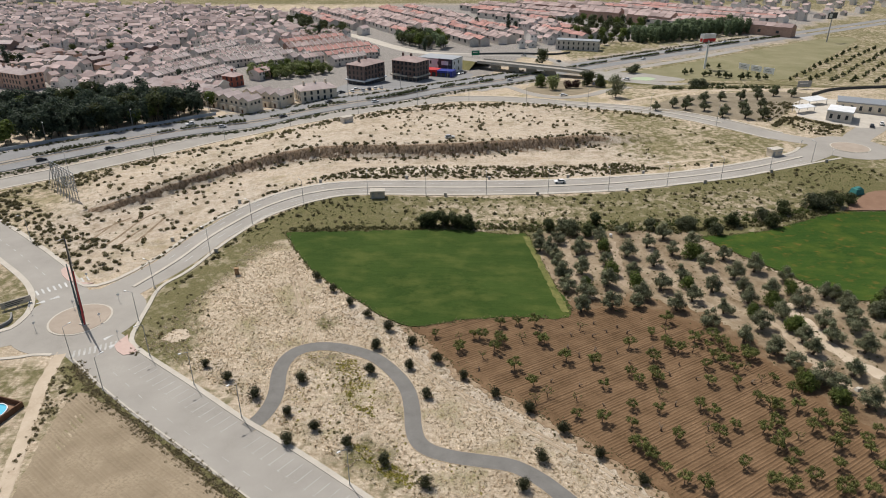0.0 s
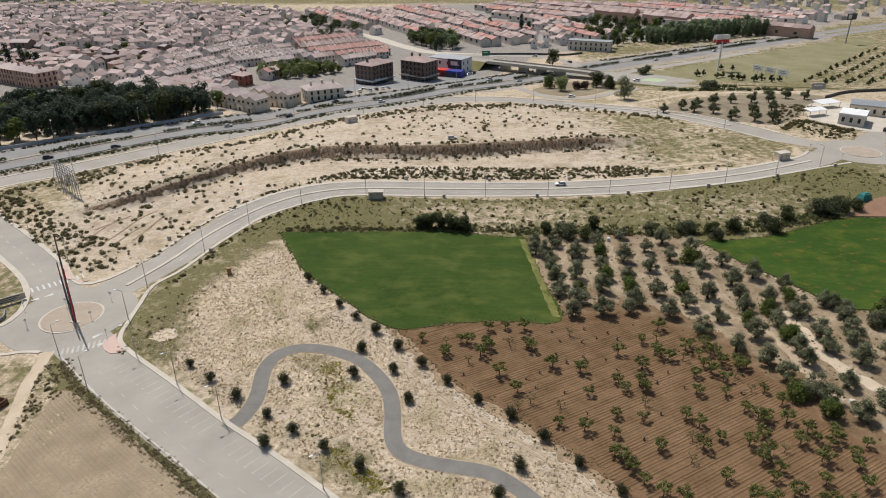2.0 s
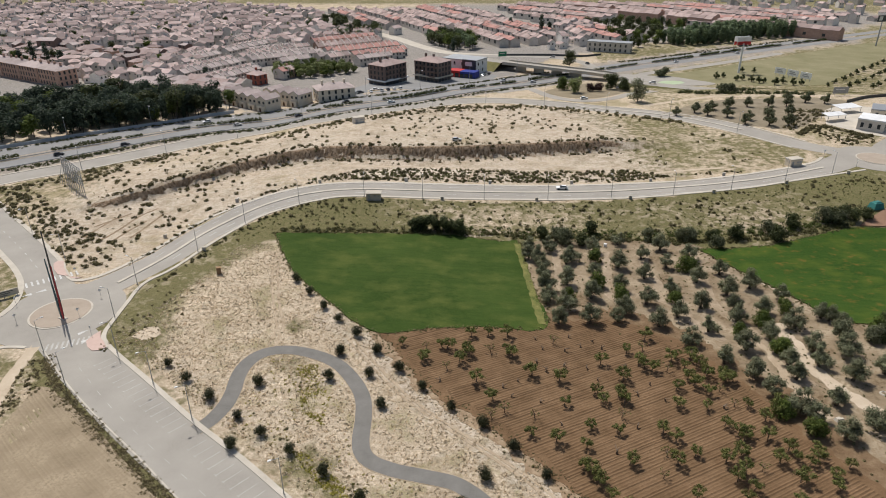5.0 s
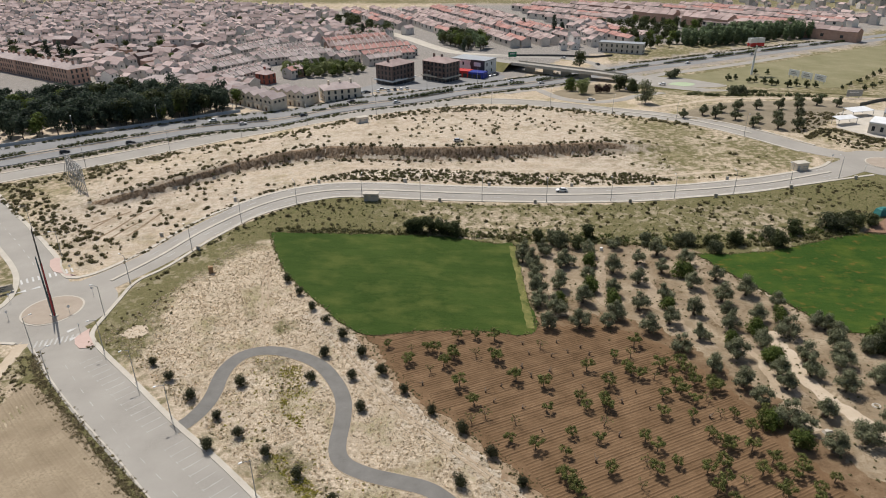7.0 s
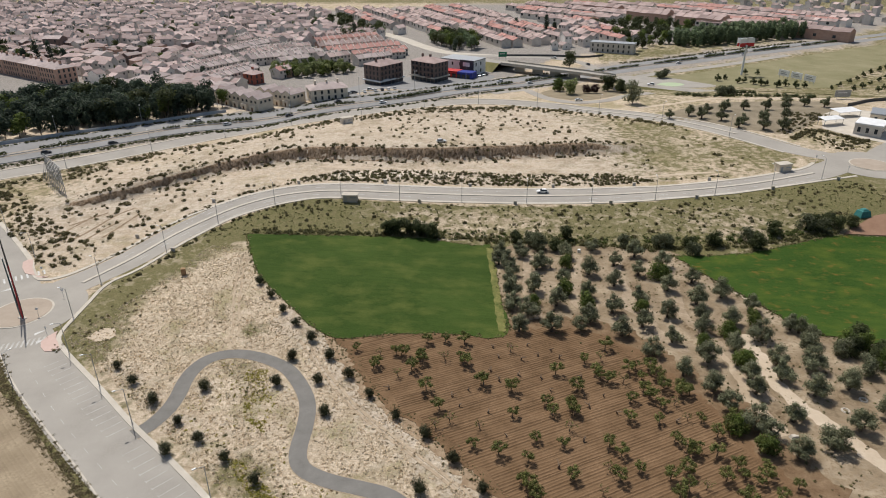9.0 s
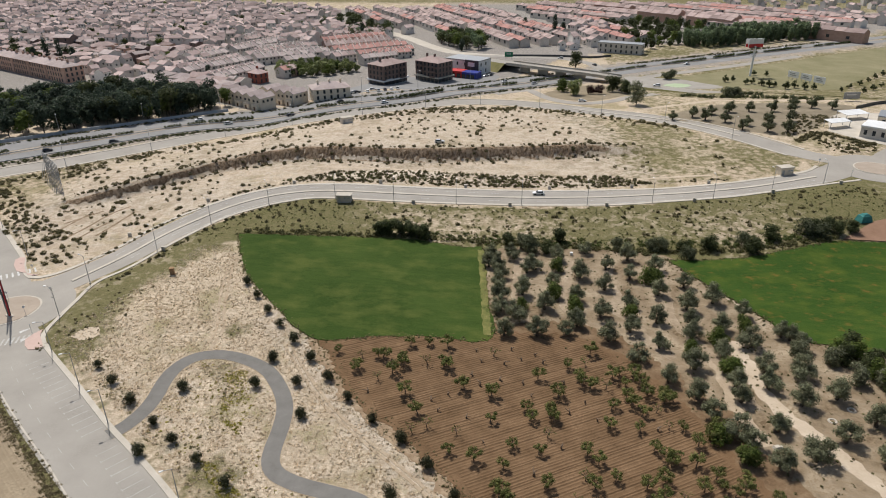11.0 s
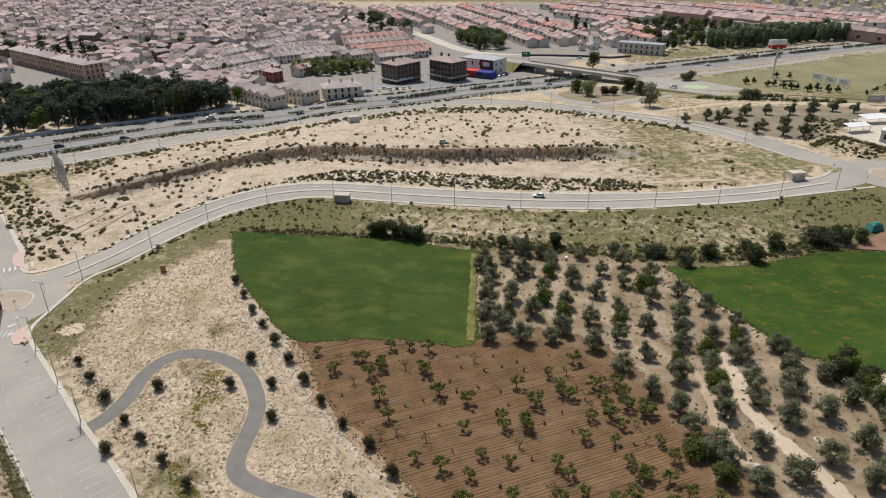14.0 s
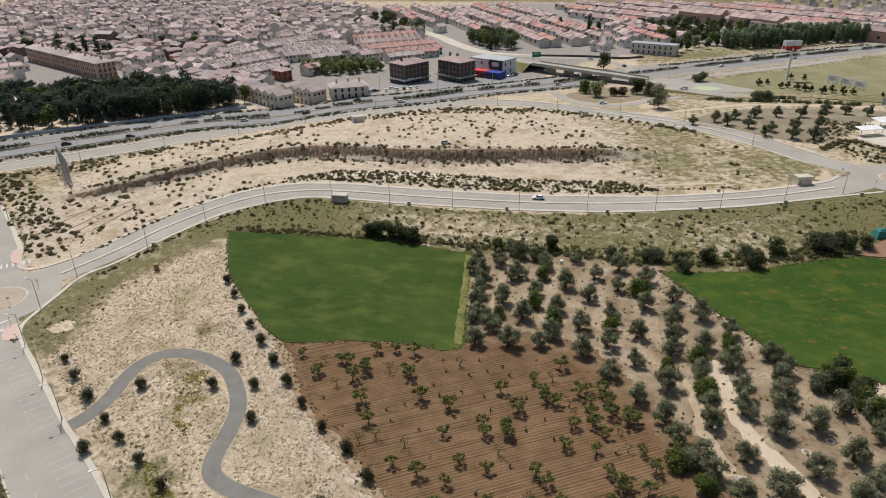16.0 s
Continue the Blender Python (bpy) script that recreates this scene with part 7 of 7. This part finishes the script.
# ---- street furniture ----
def street_lamp(k, x, y, turn=0.0, high=8.6, label="slim galvanised street lamp on a pavement"):
    ob = thing("street_lamp", label, "lamp", "street lamps", at(x, y, turn))
    Shape().rod((0, 0, -0.2), (0, 0, high), 0.11, 0.06, 8).make("pole", METAL, ob)
    Shape().rod((0, 0, high - 0.1), (0, 1.5, high + 0.25), 0.05, 0.04, 6).make("arm", METAL, ob)
    head = Shape().box(-0.16, 0.16, 1.35, 2.0, high + 0.17, high + 0.33).make("lamp_head", SHEET_WHITE, ob)
    Shape().box(-0.11, 0.11, 1.45, 1.92, high + 0.13, high + 0.17).make("lens", GLASS, head, "clear lamp lens")
    Shape().box(-0.22, 0.22, -0.22, 0.22, -0.1, 0.25).make("base_plate", CONCRETE, ob)
    return ob


LAMPS = [(-81.0, 162.3, 70), (-71.9, 183.0, 70), (-64.7, 205.4, 60), (-50.5, 222.1, 40), (-28.1, 229.4, 0), (-6.6, 229.9, 0), (15.8, 231.5, 0), (39.1, 233.2, 5), (62.3, 235.6, 8), (85.0, 237.8, 10), (106.2, 240.4, 15), (127.7, 247.2, 20), (148.4, 256.1, 25),
         (-68.9, 128.8, 130), (-54.9, 118.0, 130), (-41.6, 107.4, 130), (-17.2, 89.6, 130), (-87.9, 129.5, -40), (-74.1, 116.3, -40), (-112.2, 178.0, 140), (-135.2, 196.6, 140), (-78.1, 144.6, 90)]
first = street_lamp(0, *LAMPS[0])
for x, y, turn in LAMPS[1:]:
    place(first, x, y, turn)
line, side = curve(SERVICE, 1.0)
for k in range(130, len(line) - 40, 34):
    x, y = line[k] - side[k] * 6.0
    place(first, x, y, math.degrees(math.atan2(side[k][1], side[k][0])) - 90, 1.1)
line, side = curve(FAR_SERVICE, 1.0)
for k in range(150, len(line) - 10, 38):
    x, y = line[k] + side[k] * 3.4
    place(first, x, y, math.degrees(math.atan2(side[k][1], side[k][0])) + 90, 1.2)


def cabinet(k, x, y, turn=0.0):
    ob = thing("utility_cabinet", "small pale concrete utility cabinet beside a kerb", "cabinet", "utility cabinets along the road", at(x, y, turn))
    Shape().box(-0.65, 0.65, -0.3, 0.3, 0.0, 1.45).make("body", CONCRETE, ob)
    Shape().box(-0.75, 0.75, -0.38, 0.38, 1.45, 1.55).make("cap", CONCRETE, ob)
    Shape().box(-0.5, 0.5, -0.34, -0.3, 0.25, 1.3).make("door", METAL, ob, "grey metal door")
    return ob


CABINETS = [(-14.5, 244.5), (17.8, 246.0), (49.2, 248.9), (79.7, 252.0), (107.9, 255.3), (-73.9, 223.2), (-87.8, 194.4), (-47.4, 241.0), (0.6, 229.4), (35.0, 232.1), (69.1, 235.1), (99.4, 238.1), (127.7, 245.8), (154.3, 256.0), (-70.3, 183.9)]
first = cabinet(0, *CABINETS[0])
for x, y in CABINETS[1:]:
    place(first, x, y, float(rng.normal()) * 6, 0.85)


def hut(k, x, y, turn, w=5.0, d=2.8, h=2.6, wall=WALL, label="small pale rendered transformer hut beside a road"):
    ob = thing("transformer_hut", label, "hut", "transformer huts", at(x, y, turn))
    Shape().box(-w / 2, w / 2, -d / 2, d / 2, -0.3, h).make("wall", wall, ob)
    Shape().box(-w / 2 - 0.25, w / 2 + 0.25, -d / 2 - 0.25, d / 2 + 0.25, h, h + 0.22).make("roof", CONCRETE, ob)
    Shape().box(-w / 2 + 0.5, -w / 2 + 1.5, -d / 2 - 0.05, -d / 2, 0.05, 2.1).make("door", METAL, ob)
    for j in range(2):
        Shape().box(0.2 + 1.1 * j, 1.1 + 1.1 * j, -d / 2 - 0.05, -d / 2, 1.5, 2.0).make("vent", METAL, ob)
    return ob


hut(0, -24.3, 227.8, 4, 5.2, 2.8, 2.5, material("brown_render", ((0.46, 0.405, 0.33), (0.54, 0.48, 0.40)), (0.5, 3), 0.9, 0.1), "low pale rendered transformer hut on a verge")
hut(1, 138.0, 266.5, 20, 5.4, 3.2, 2.9, CREAM_WALL)
hut(2, -47.2, 318.8, 38, 5.4, 3.0, 2.8, WHITE_WALL)
pillar = thing("brick_pillar", "small square brown brick pillar in dry grass", "pillar", "", at(-59.8, 169.3, 20))
OCHRE = material("ochre_brick", ((0.27, 0.17, 0.095), (0.36, 0.24, 0.14)), (1.0, 6.0), 0.9, 0.3)
Shape().box(-0.6, 0.6, -0.5, 0.5, -0.2, 2.0).make("shaft", OCHRE, pillar)
Shape().box(-0.68, 0.68, -0.58, 0.58, 2.0, 2.12).make("cap", OCHRE, pillar)


def post_sign(k, x, y, turn):
    ob = thing("traffic_sign", "small traffic sign on a thin grey post", "sign", "traffic signs at the roundabouts", at(x, y, turn))
    Shape().rod((0, 0, -0.1), (0, 0, 2.6), 0.04, 0.04, 6).make("post", METAL, ob)
    Shape().rod((0, -0.03, 2.45), (0, -0.06, 2.45), 0.38, 0.38, 12).make("plate", SHEET_WHITE, ob)
    return ob


SIGNS = [(-79.5, 136.1, 150), (-102.4, 167.6, 20), (-108.8, 150.0, 80), (-87.8, 155.2, 10), (-103.0, 141.5, 60), (-98.5, 152.0, 0), (-88.2, 145.2, 30), (154.3, 277.3, 0), (161.2, 264.5, 40)]
first = post_sign(0, *SIGNS[0])
for x, y, turn in SIGNS[1:]:
    place(first, x, y, turn)
# the advertising stone at the corner of the western arm
panel = thing("low_billboard", "low grey advertising panel on short legs", "billboard", "", at(-114.6, 153.5, 42))
Shape().box(-3.6, 3.6, -0.12, 0.12, 0.5, 2.3).make("panel", CONCRETE, panel)
for x in (-3, 0, 3):
    Shape().box(x - 0.1, x + 0.1, -0.1, 0.1, -0.2, 0.5).make("leg", METAL, panel)
for j in range(3):
    Shape().box(-2.6, 2.4 - 0.8 * j, -0.16, -0.12, 1.8 - 0.5 * j, 2.0 - 0.5 * j).make("bar", DARK_METAL, panel)
wall_along("wall", [(-113.5, 149.2), (-111.8, 145.5), (-113.5, 141.6)], 0.9, 0.35, DARK_ASPHALT, "low dark wall beside a roundabout", 1.0)

# the tall sculpture of three blades
blades = thing("sculpture", "tall sculpture of three slender metal blades on a traffic island", "sculpture", "", at(-92.0, 144.0, -30))


def blade(x, y, tip_x, tip_y, high, wide, mat, label):
    s, z = Shape(), (0.0, 0.17 * high, 0.45 * high, high)
    widths = (0.25, wide, wide * 0.62, 0.04)
    pts = []
    for h, w in zip(z, widths):
        cx, cy = x + (tip_x - x) * h / high, y + (tip_y - y) * h / high
        pts += [(cx - w / 2, cy - 0.14, h), (cx + w / 2, cy - 0.14, h), (cx + w / 2, cy + 0.14, h), (cx - w / 2, cy + 0.14, h)]
    s.add(pts, [(4 * i + j, 4 * i + (j + 1) % 4, 4 * i + 4 + (j + 1) % 4, 4 * i + 4 + j) for i in range(3) for j in range(4)] + [(12, 13, 14, 15)])
    return s.make("blade", mat, blades, label)


blade(0, 0.3, 1.4, 0.3, 25.5, 1.0, DARK_METAL, "tall dark grey blade")
blade(-0.5, 0, -0.35, 0, 17.5, 0.8, TEAL_PANEL, "blue-grey blade")
blade(0.55, -0.1, 1.5, 0.2, 16.0, 0.6, material("dark_red_metal", ((0.28, 0.02, 0.03), (0.36, 0.03, 0.04)), (0.4, 4), 0.5, 0), "red blade")
Shape().box(-1.4, 1.4, -0.7, 0.9, 0, 0.5, 0.8).make("base", CONCRETE, blades)

# the bare lattice billboard
lattice = thing("lattice_billboard", "tall bare metal lattice of an empty billboard", "billboard", "", at(-143.3, 236.2, 138))
for k in range(9):
    x = -11.2 + 2.8 * k
    Shape().rod((x, 0, -0.3), (x, 0, 11), 0.16, 0.13, 6).make("post", METAL, lattice)
    Shape().rod((x, 2.6, -0.3), (x, 0.1, 8), 0.1, 0.1, 6).make("strut", METAL, lattice)
for j in range(7):
    z = 3.4 + 1.2 * j
    Shape().box(-11.6, 11.6, -0.24, -0.15, z, z + 0.28).make("rail", METAL, lattice)
for j in range(4):
    Shape().rod((-11.2 + 5.6 * j, 0.12, 3.4), (-5.6 + 5.6 * j, 0.12, 10.8), 0.08, 0.08, 5).make("brace", METAL, lattice)

# the tall motorway sign
mast = thing("billboard", "tall pole sign with a red and white double face", "billboard", "", at(182.5, 472.4, 18))
Shape().rod((0, 0, -0.5), (0, 0, 19), 0.75, 0.55, 12).make("pole", SHEET_WHITE, mast)
for sgn in (-1, 1):
    p = Shape().box(-5.5, 5.5, -0.2, 0.2, 18.2, 23.4).make("sign_face", SHEET_WHITE, mast)
    p.matrix_basis = pose(0, -sgn * 0.2 + 1.2, 0, 0, 0, sgn * 14)
    q = Shape().box(-5.5, 5.5, -0.32, -0.2, 18.2, 20.3).make("band", RED_PANEL, mast, "red band with unreadable lettering")
    q.matrix_basis = pose(0, -sgn * 0.2 + 1.2, 0, 0, 0, sgn * 14)
Shape().box(-3, 3, -0.4, 2.2, 17.6, 18.2).make("platform", DARK_METAL, mast)
mast = thing("billboard", "pole sign with a pale shape on a dark face", "billboard", "", at(329, 590, 20))
Shape().rod((0, 0, -0.5), (0, 0, 19), 0.6, 0.4, 10).make("pole", METAL, mast)
Shape().box(-5, 5, -0.25, 0.25, 19, 24).make("sign_face", DARK_METAL, mast)
Shape().box(-3.8, -0.5, -0.35, -0.25, 20, 23.2).make("shape", SHEET_WHITE, mast, "pale sign shape")


def hoarding(k, x, y, turn):
    ob = thing("hoarding", "white advertising hoarding on posts in a meadow", "billboard", "row of hoardings", at(x, y, turn))
    Shape().box(-4, 4, -0.12, 0.12, 1.4, 5.2).make("panel", SHEET_WHITE, ob)
    for px in (-3, 0, 3):
        Shape().box(px - 0.12, px + 0.12, 0.12, 0.36, -0.2, 4.6).make("post", METAL, ob)
    for j in range(2):
        Shape().box(-2.6, 1.4 + j, -0.17, -0.12, 3.6 - 1.1 * j, 4.2 - 1.1 * j).make("bar", METAL, ob)
    return ob


first = hoarding(0, 206.0, 463.5, -60)
place(first, 211.0, 455.6, -60)
place(first, 216.0, 447.7, -60)


def road_sign(k, x, y, turn, mat, w, h, z, label):
    ob = thing("road_sign", label, "sign", "", at(x, y, turn))
    Shape().box(-w / 2, w / 2, -0.08, 0.08, z, z + h).make("panel", mat, ob)
    for px in (-w / 3, w / 3):
        Shape().rod((px, 0.15, -0.2), (px, 0.15, z + h), 0.1, 0.1, 6).make("post", METAL, ob)
    Shape().box(-w / 3, w / 4, -0.12, -0.08, z + h * 0.55, z + h * 0.7).make("bar", SHEET_WHITE, ob)
    return ob


road_sign(0, 24, 509, 10, GREEN_SIGN, 6, 3.5, 3.5, "large green motorway direction sign")
road_sign(1, 212, 392.5, 10, METAL, 9, 3.6, 1.2, "grey-backed road sign panel beside a slip road")
road_sign(2, -20, 583, 20, GREEN_SIGN, 5, 3.5, 3, "small green direction sign beside an avenue")
road_sign(3, 5, 487, -10, RED_PANEL, 6, 4, 1, "red advertising panel beside a forecourt")
road_sign(4, -3, 489, -10, DARK_METAL, 5, 4, 3, "dark advertising panel beside a forecourt")

# the round garden pool in its timber box
deck = thing("pool_deck", "brown timber surround of a garden pool", "deck", "", at(-93.6, 109.0, 72))
for x0, x1, y0, y1 in ((-4.2, 4.2, -3.4, -3.15), (-4.2, 4.2, 3.15, 3.4), (-4.2, -3.95, -3.15, 3.15), (3.95, 4.2, -3.15, 3.15)):
    Shape().box(x0, x1, y0, y1, -0.2, 1.5).make("side", WOOD, deck)
Shape().box(-3.95, 3.95, -3.15, 3.15, -0.2, 0.25).make("floor", BROWN_SOIL, deck)
tub = thing("pool", "round above-ground pool filled with blue water", "pool", "", at(-93.6, 109.0, 0))
ring = Shape()
n = 32
pts = [(r * math.cos(6.28319 * k / n), r * math.sin(6.28319 * k / n), z) for r, z in ((2.7, 0.2), (2.7, 1.3), (2.5, 1.3), (2.5, 0.9)) for k in range(n)]
ring.add(pts, [(i * n + k, i * n + (k + 1) % n, (i + 1) * n + (k + 1) % n, (i + 1) * n + k) for i in range(3) for k in range(n)])
ring.make("liner", SHEET_WHITE, tub)
Shape().add([(2.52 * math.cos(6.28319 * k / n), 2.52 * math.sin(6.28319 * k / n), 1.12) for k in range(n)], [tuple(range(n))]).make("water", POOL, tub, "clear blue water")
net = thing("covered_stack", "turquoise netting over a stack beside a bare plot", "stack", "", at(150.5, 226.6, 20))
Shape().box(-2.2, 2.2, -1.6, 1.6, -0.1, 2.0, 0.72).make("cover", NET, net)
Shape().box(-1.2, 1.4, -1.0, 1.0, 2.0, 2.5, 0.6).make("fold", NET, net)
# pale rings and stones on the grove floor, and a small tank
for x, y in ((104.3, 126.6), (109.5, 130.5)):
    ringed = Shape()
    pts = [(r * math.cos(6.28319 * k / 20), r * math.sin(6.28319 * k / 20), z) for r, z in ((0.95, 0.0), (0.8, 0.2), (0.6, 0.2), (0.5, 0.0)) for k in range(20)]
    ringed.add(pts, [(i * 20 + k, i * 20 + (k + 1) % 20, (i + 1) * 20 + (k + 1) % 20, (i + 1) * 20 + k) for i in range(3) for k in range(20)])
    ob = ringed.make("stone_ring", CONCRETE)
    ob.matrix_basis = at(x, y)
    tagged(ob, "low ring of pale stones on a grove floor", "stones", "stone rings")
heap = Shape().box(-0.8, 0.8, -0.6, 0.6, -0.1, 0.6, 0.6).box(0.5, 1.3, -0.4, 0.3, -0.1, 0.4, 0.6).make("stone_heap", CONCRETE)
heap.matrix_basis = at(90.8, 117.6, 20)
tagged(heap, "small heap of pale stones under olive trees", "stones")
tank = Shape().rod((0, 0, -0.1), (0, 0, 1.0), 0.5, 0.5, 12).make("water_drum", SHEET_WHITE)
tank.matrix_basis = at(55.3, 199.9)
tagged(tank, "small pale drum at the grove edge", "drum")


# ---- cars ----
def car(k, m, paint, label, long=4.3):
    ob = thing("car", label, "car", "cars", m)
    h = long / 2
    prof = [(-h, 0.35), (-h, 0.78), (-h + 0.25, 0.92), (h - 1.25, 0.95), (h - 0.15, 0.78), (h, 0.55), (h, 0.35)]
    s = Shape()
    s.add([(x, y, z) for y in (-0.86, 0.86) for x, z in prof], [tuple(range(7)), tuple(range(13, 6, -1))] + [(j + 1, j, j + 7, j + 8) for j in range(6)] + [(0, 6, 13, 7)])
    s.make("body", paint, ob)
    s = Shape().add([(-h + 0.3, -0.8, 0.92), (h - 1.3, -0.8, 0.94), (h - 1.3, 0.8, 0.94), (-h + 0.3, 0.8, 0.92), (-h + 0.75, -0.64, 1.42), (h - 2.0, -0.64, 1.44), (h - 2.0, 0.64, 1.44), (-h + 0.75, 0.64, 1.42)],
                    [(0, 1, 5, 4), (1, 2, 6, 5), (2, 3, 7, 6), (3, 0, 4, 7)])
    s.make("glasshouse", GLASS, ob, "dark tinted glass")
    Shape().box(-h + 0.7, h - 1.95, -0.66, 0.66, 1.42, 1.48, 0.95).make("roof", paint, ob)
    for x in (-h + 0.8, h - 0.85):
        for y in (-0.78, 0.78):
            Shape().rod((x, y - 0.1, 0.32), (x, y + 0.1, 0.32), 0.32, 0.32, 12).make("wheel", RUBBER, ob, "black tyre")
    for y in (-0.6, 0.6):
        Shape().box(h - 0.1, h + 0.02, y - 0.16, y + 0.16, 0.58, 0.7).make("headlight", SHEET_WHITE, ob)
    return ob


def car_at(x, y, turn, up=0.06):
    return pose(x, y, ground_z(x, y) + up, 0, 0, turn)


SILVER = material("silver_car_paint", ((0.55, 0.56, 0.57), (0.62, 0.63, 0.64)), (1, 6), 0.3, 0, 0, 0.4)
DARK_PAINT = material("dark_car_paint", ((0.03, 0.032, 0.04), (0.05, 0.052, 0.06)), (1, 6), 0.3, 0)
WHITE_PAINT = material("white_car_paint", ((0.74, 0.74, 0.73), (0.8, 0.8, 0.79)), (1, 6), 0.3, 0)
white_car = car(0, car_at(45.0, 243.0, 184), WHITE_PAINT, "white car driving on a pale road")
dark_car = car(1, car_at(-150.0, 288.0, 41), DARK_PAINT, "dark car on a motorway")
silver_car = car(2, car_at(2.7, 285.4, 10), SILVER, "silver car parked on bare sand")
palette = [white_car, dark_car, silver_car]
labels = {white_car: "white car", dark_car: "dark car", silver_car: "silver car"}


def more_cars(places, where, up=0.06):
    for k, (x, y, turn) in enumerate(places):
        kind = palette[(k * 2 + len(where)) % 3]
        tagged(copy_thing(kind, car_at(x, y, turn, up)), labels[kind] + " " + where)


more_cars([(-111.2, 326.7, 39), (-83.9, 342.6, 38), (-37.4, 362.3, 36), (43.0, 433.7, 34), (-63.6, 366.2, 216), (-128.2, 329.3, 219), (24.0, 437.4, 215), (-172.7, 272.9, 42), (150, 510, 35), (206, 549.5, 34), (180, 547, 215), (240, 588, 214)], "driving on a grey motorway")
more_cars([(-64.6, 385.5, 30), (-61.5, 387.0, 40), (-59.4, 388.4, 30), (-53.3, 389.5, 110), (-47.4, 392.2, 110), (-44.0, 394.7, 110), (-40.7, 397.0, 110), (-37.4, 399.6, 110), (-64.2, 389.4, 30), (-51.5, 396.1, 20), (11, 455, 60), (14, 458, 60)], "parked on a paved forecourt", 0.09)
more_cars([(93.1, 414.1, 250), (69.1, 381.7, 10), (62, 525, 170), (85, 500, 110)], "on a pale slip road", 0.1)
more_cars([(115.3, 423.0, 170)], "on a raised slip road", 1.95)
more_cars([(200.9, 305.0, 60), (207.4, 308.2, 60), (199.0, 331.6, 10), (220.0, 346.0, 10)], "parked beside a warehouse", 0.06)
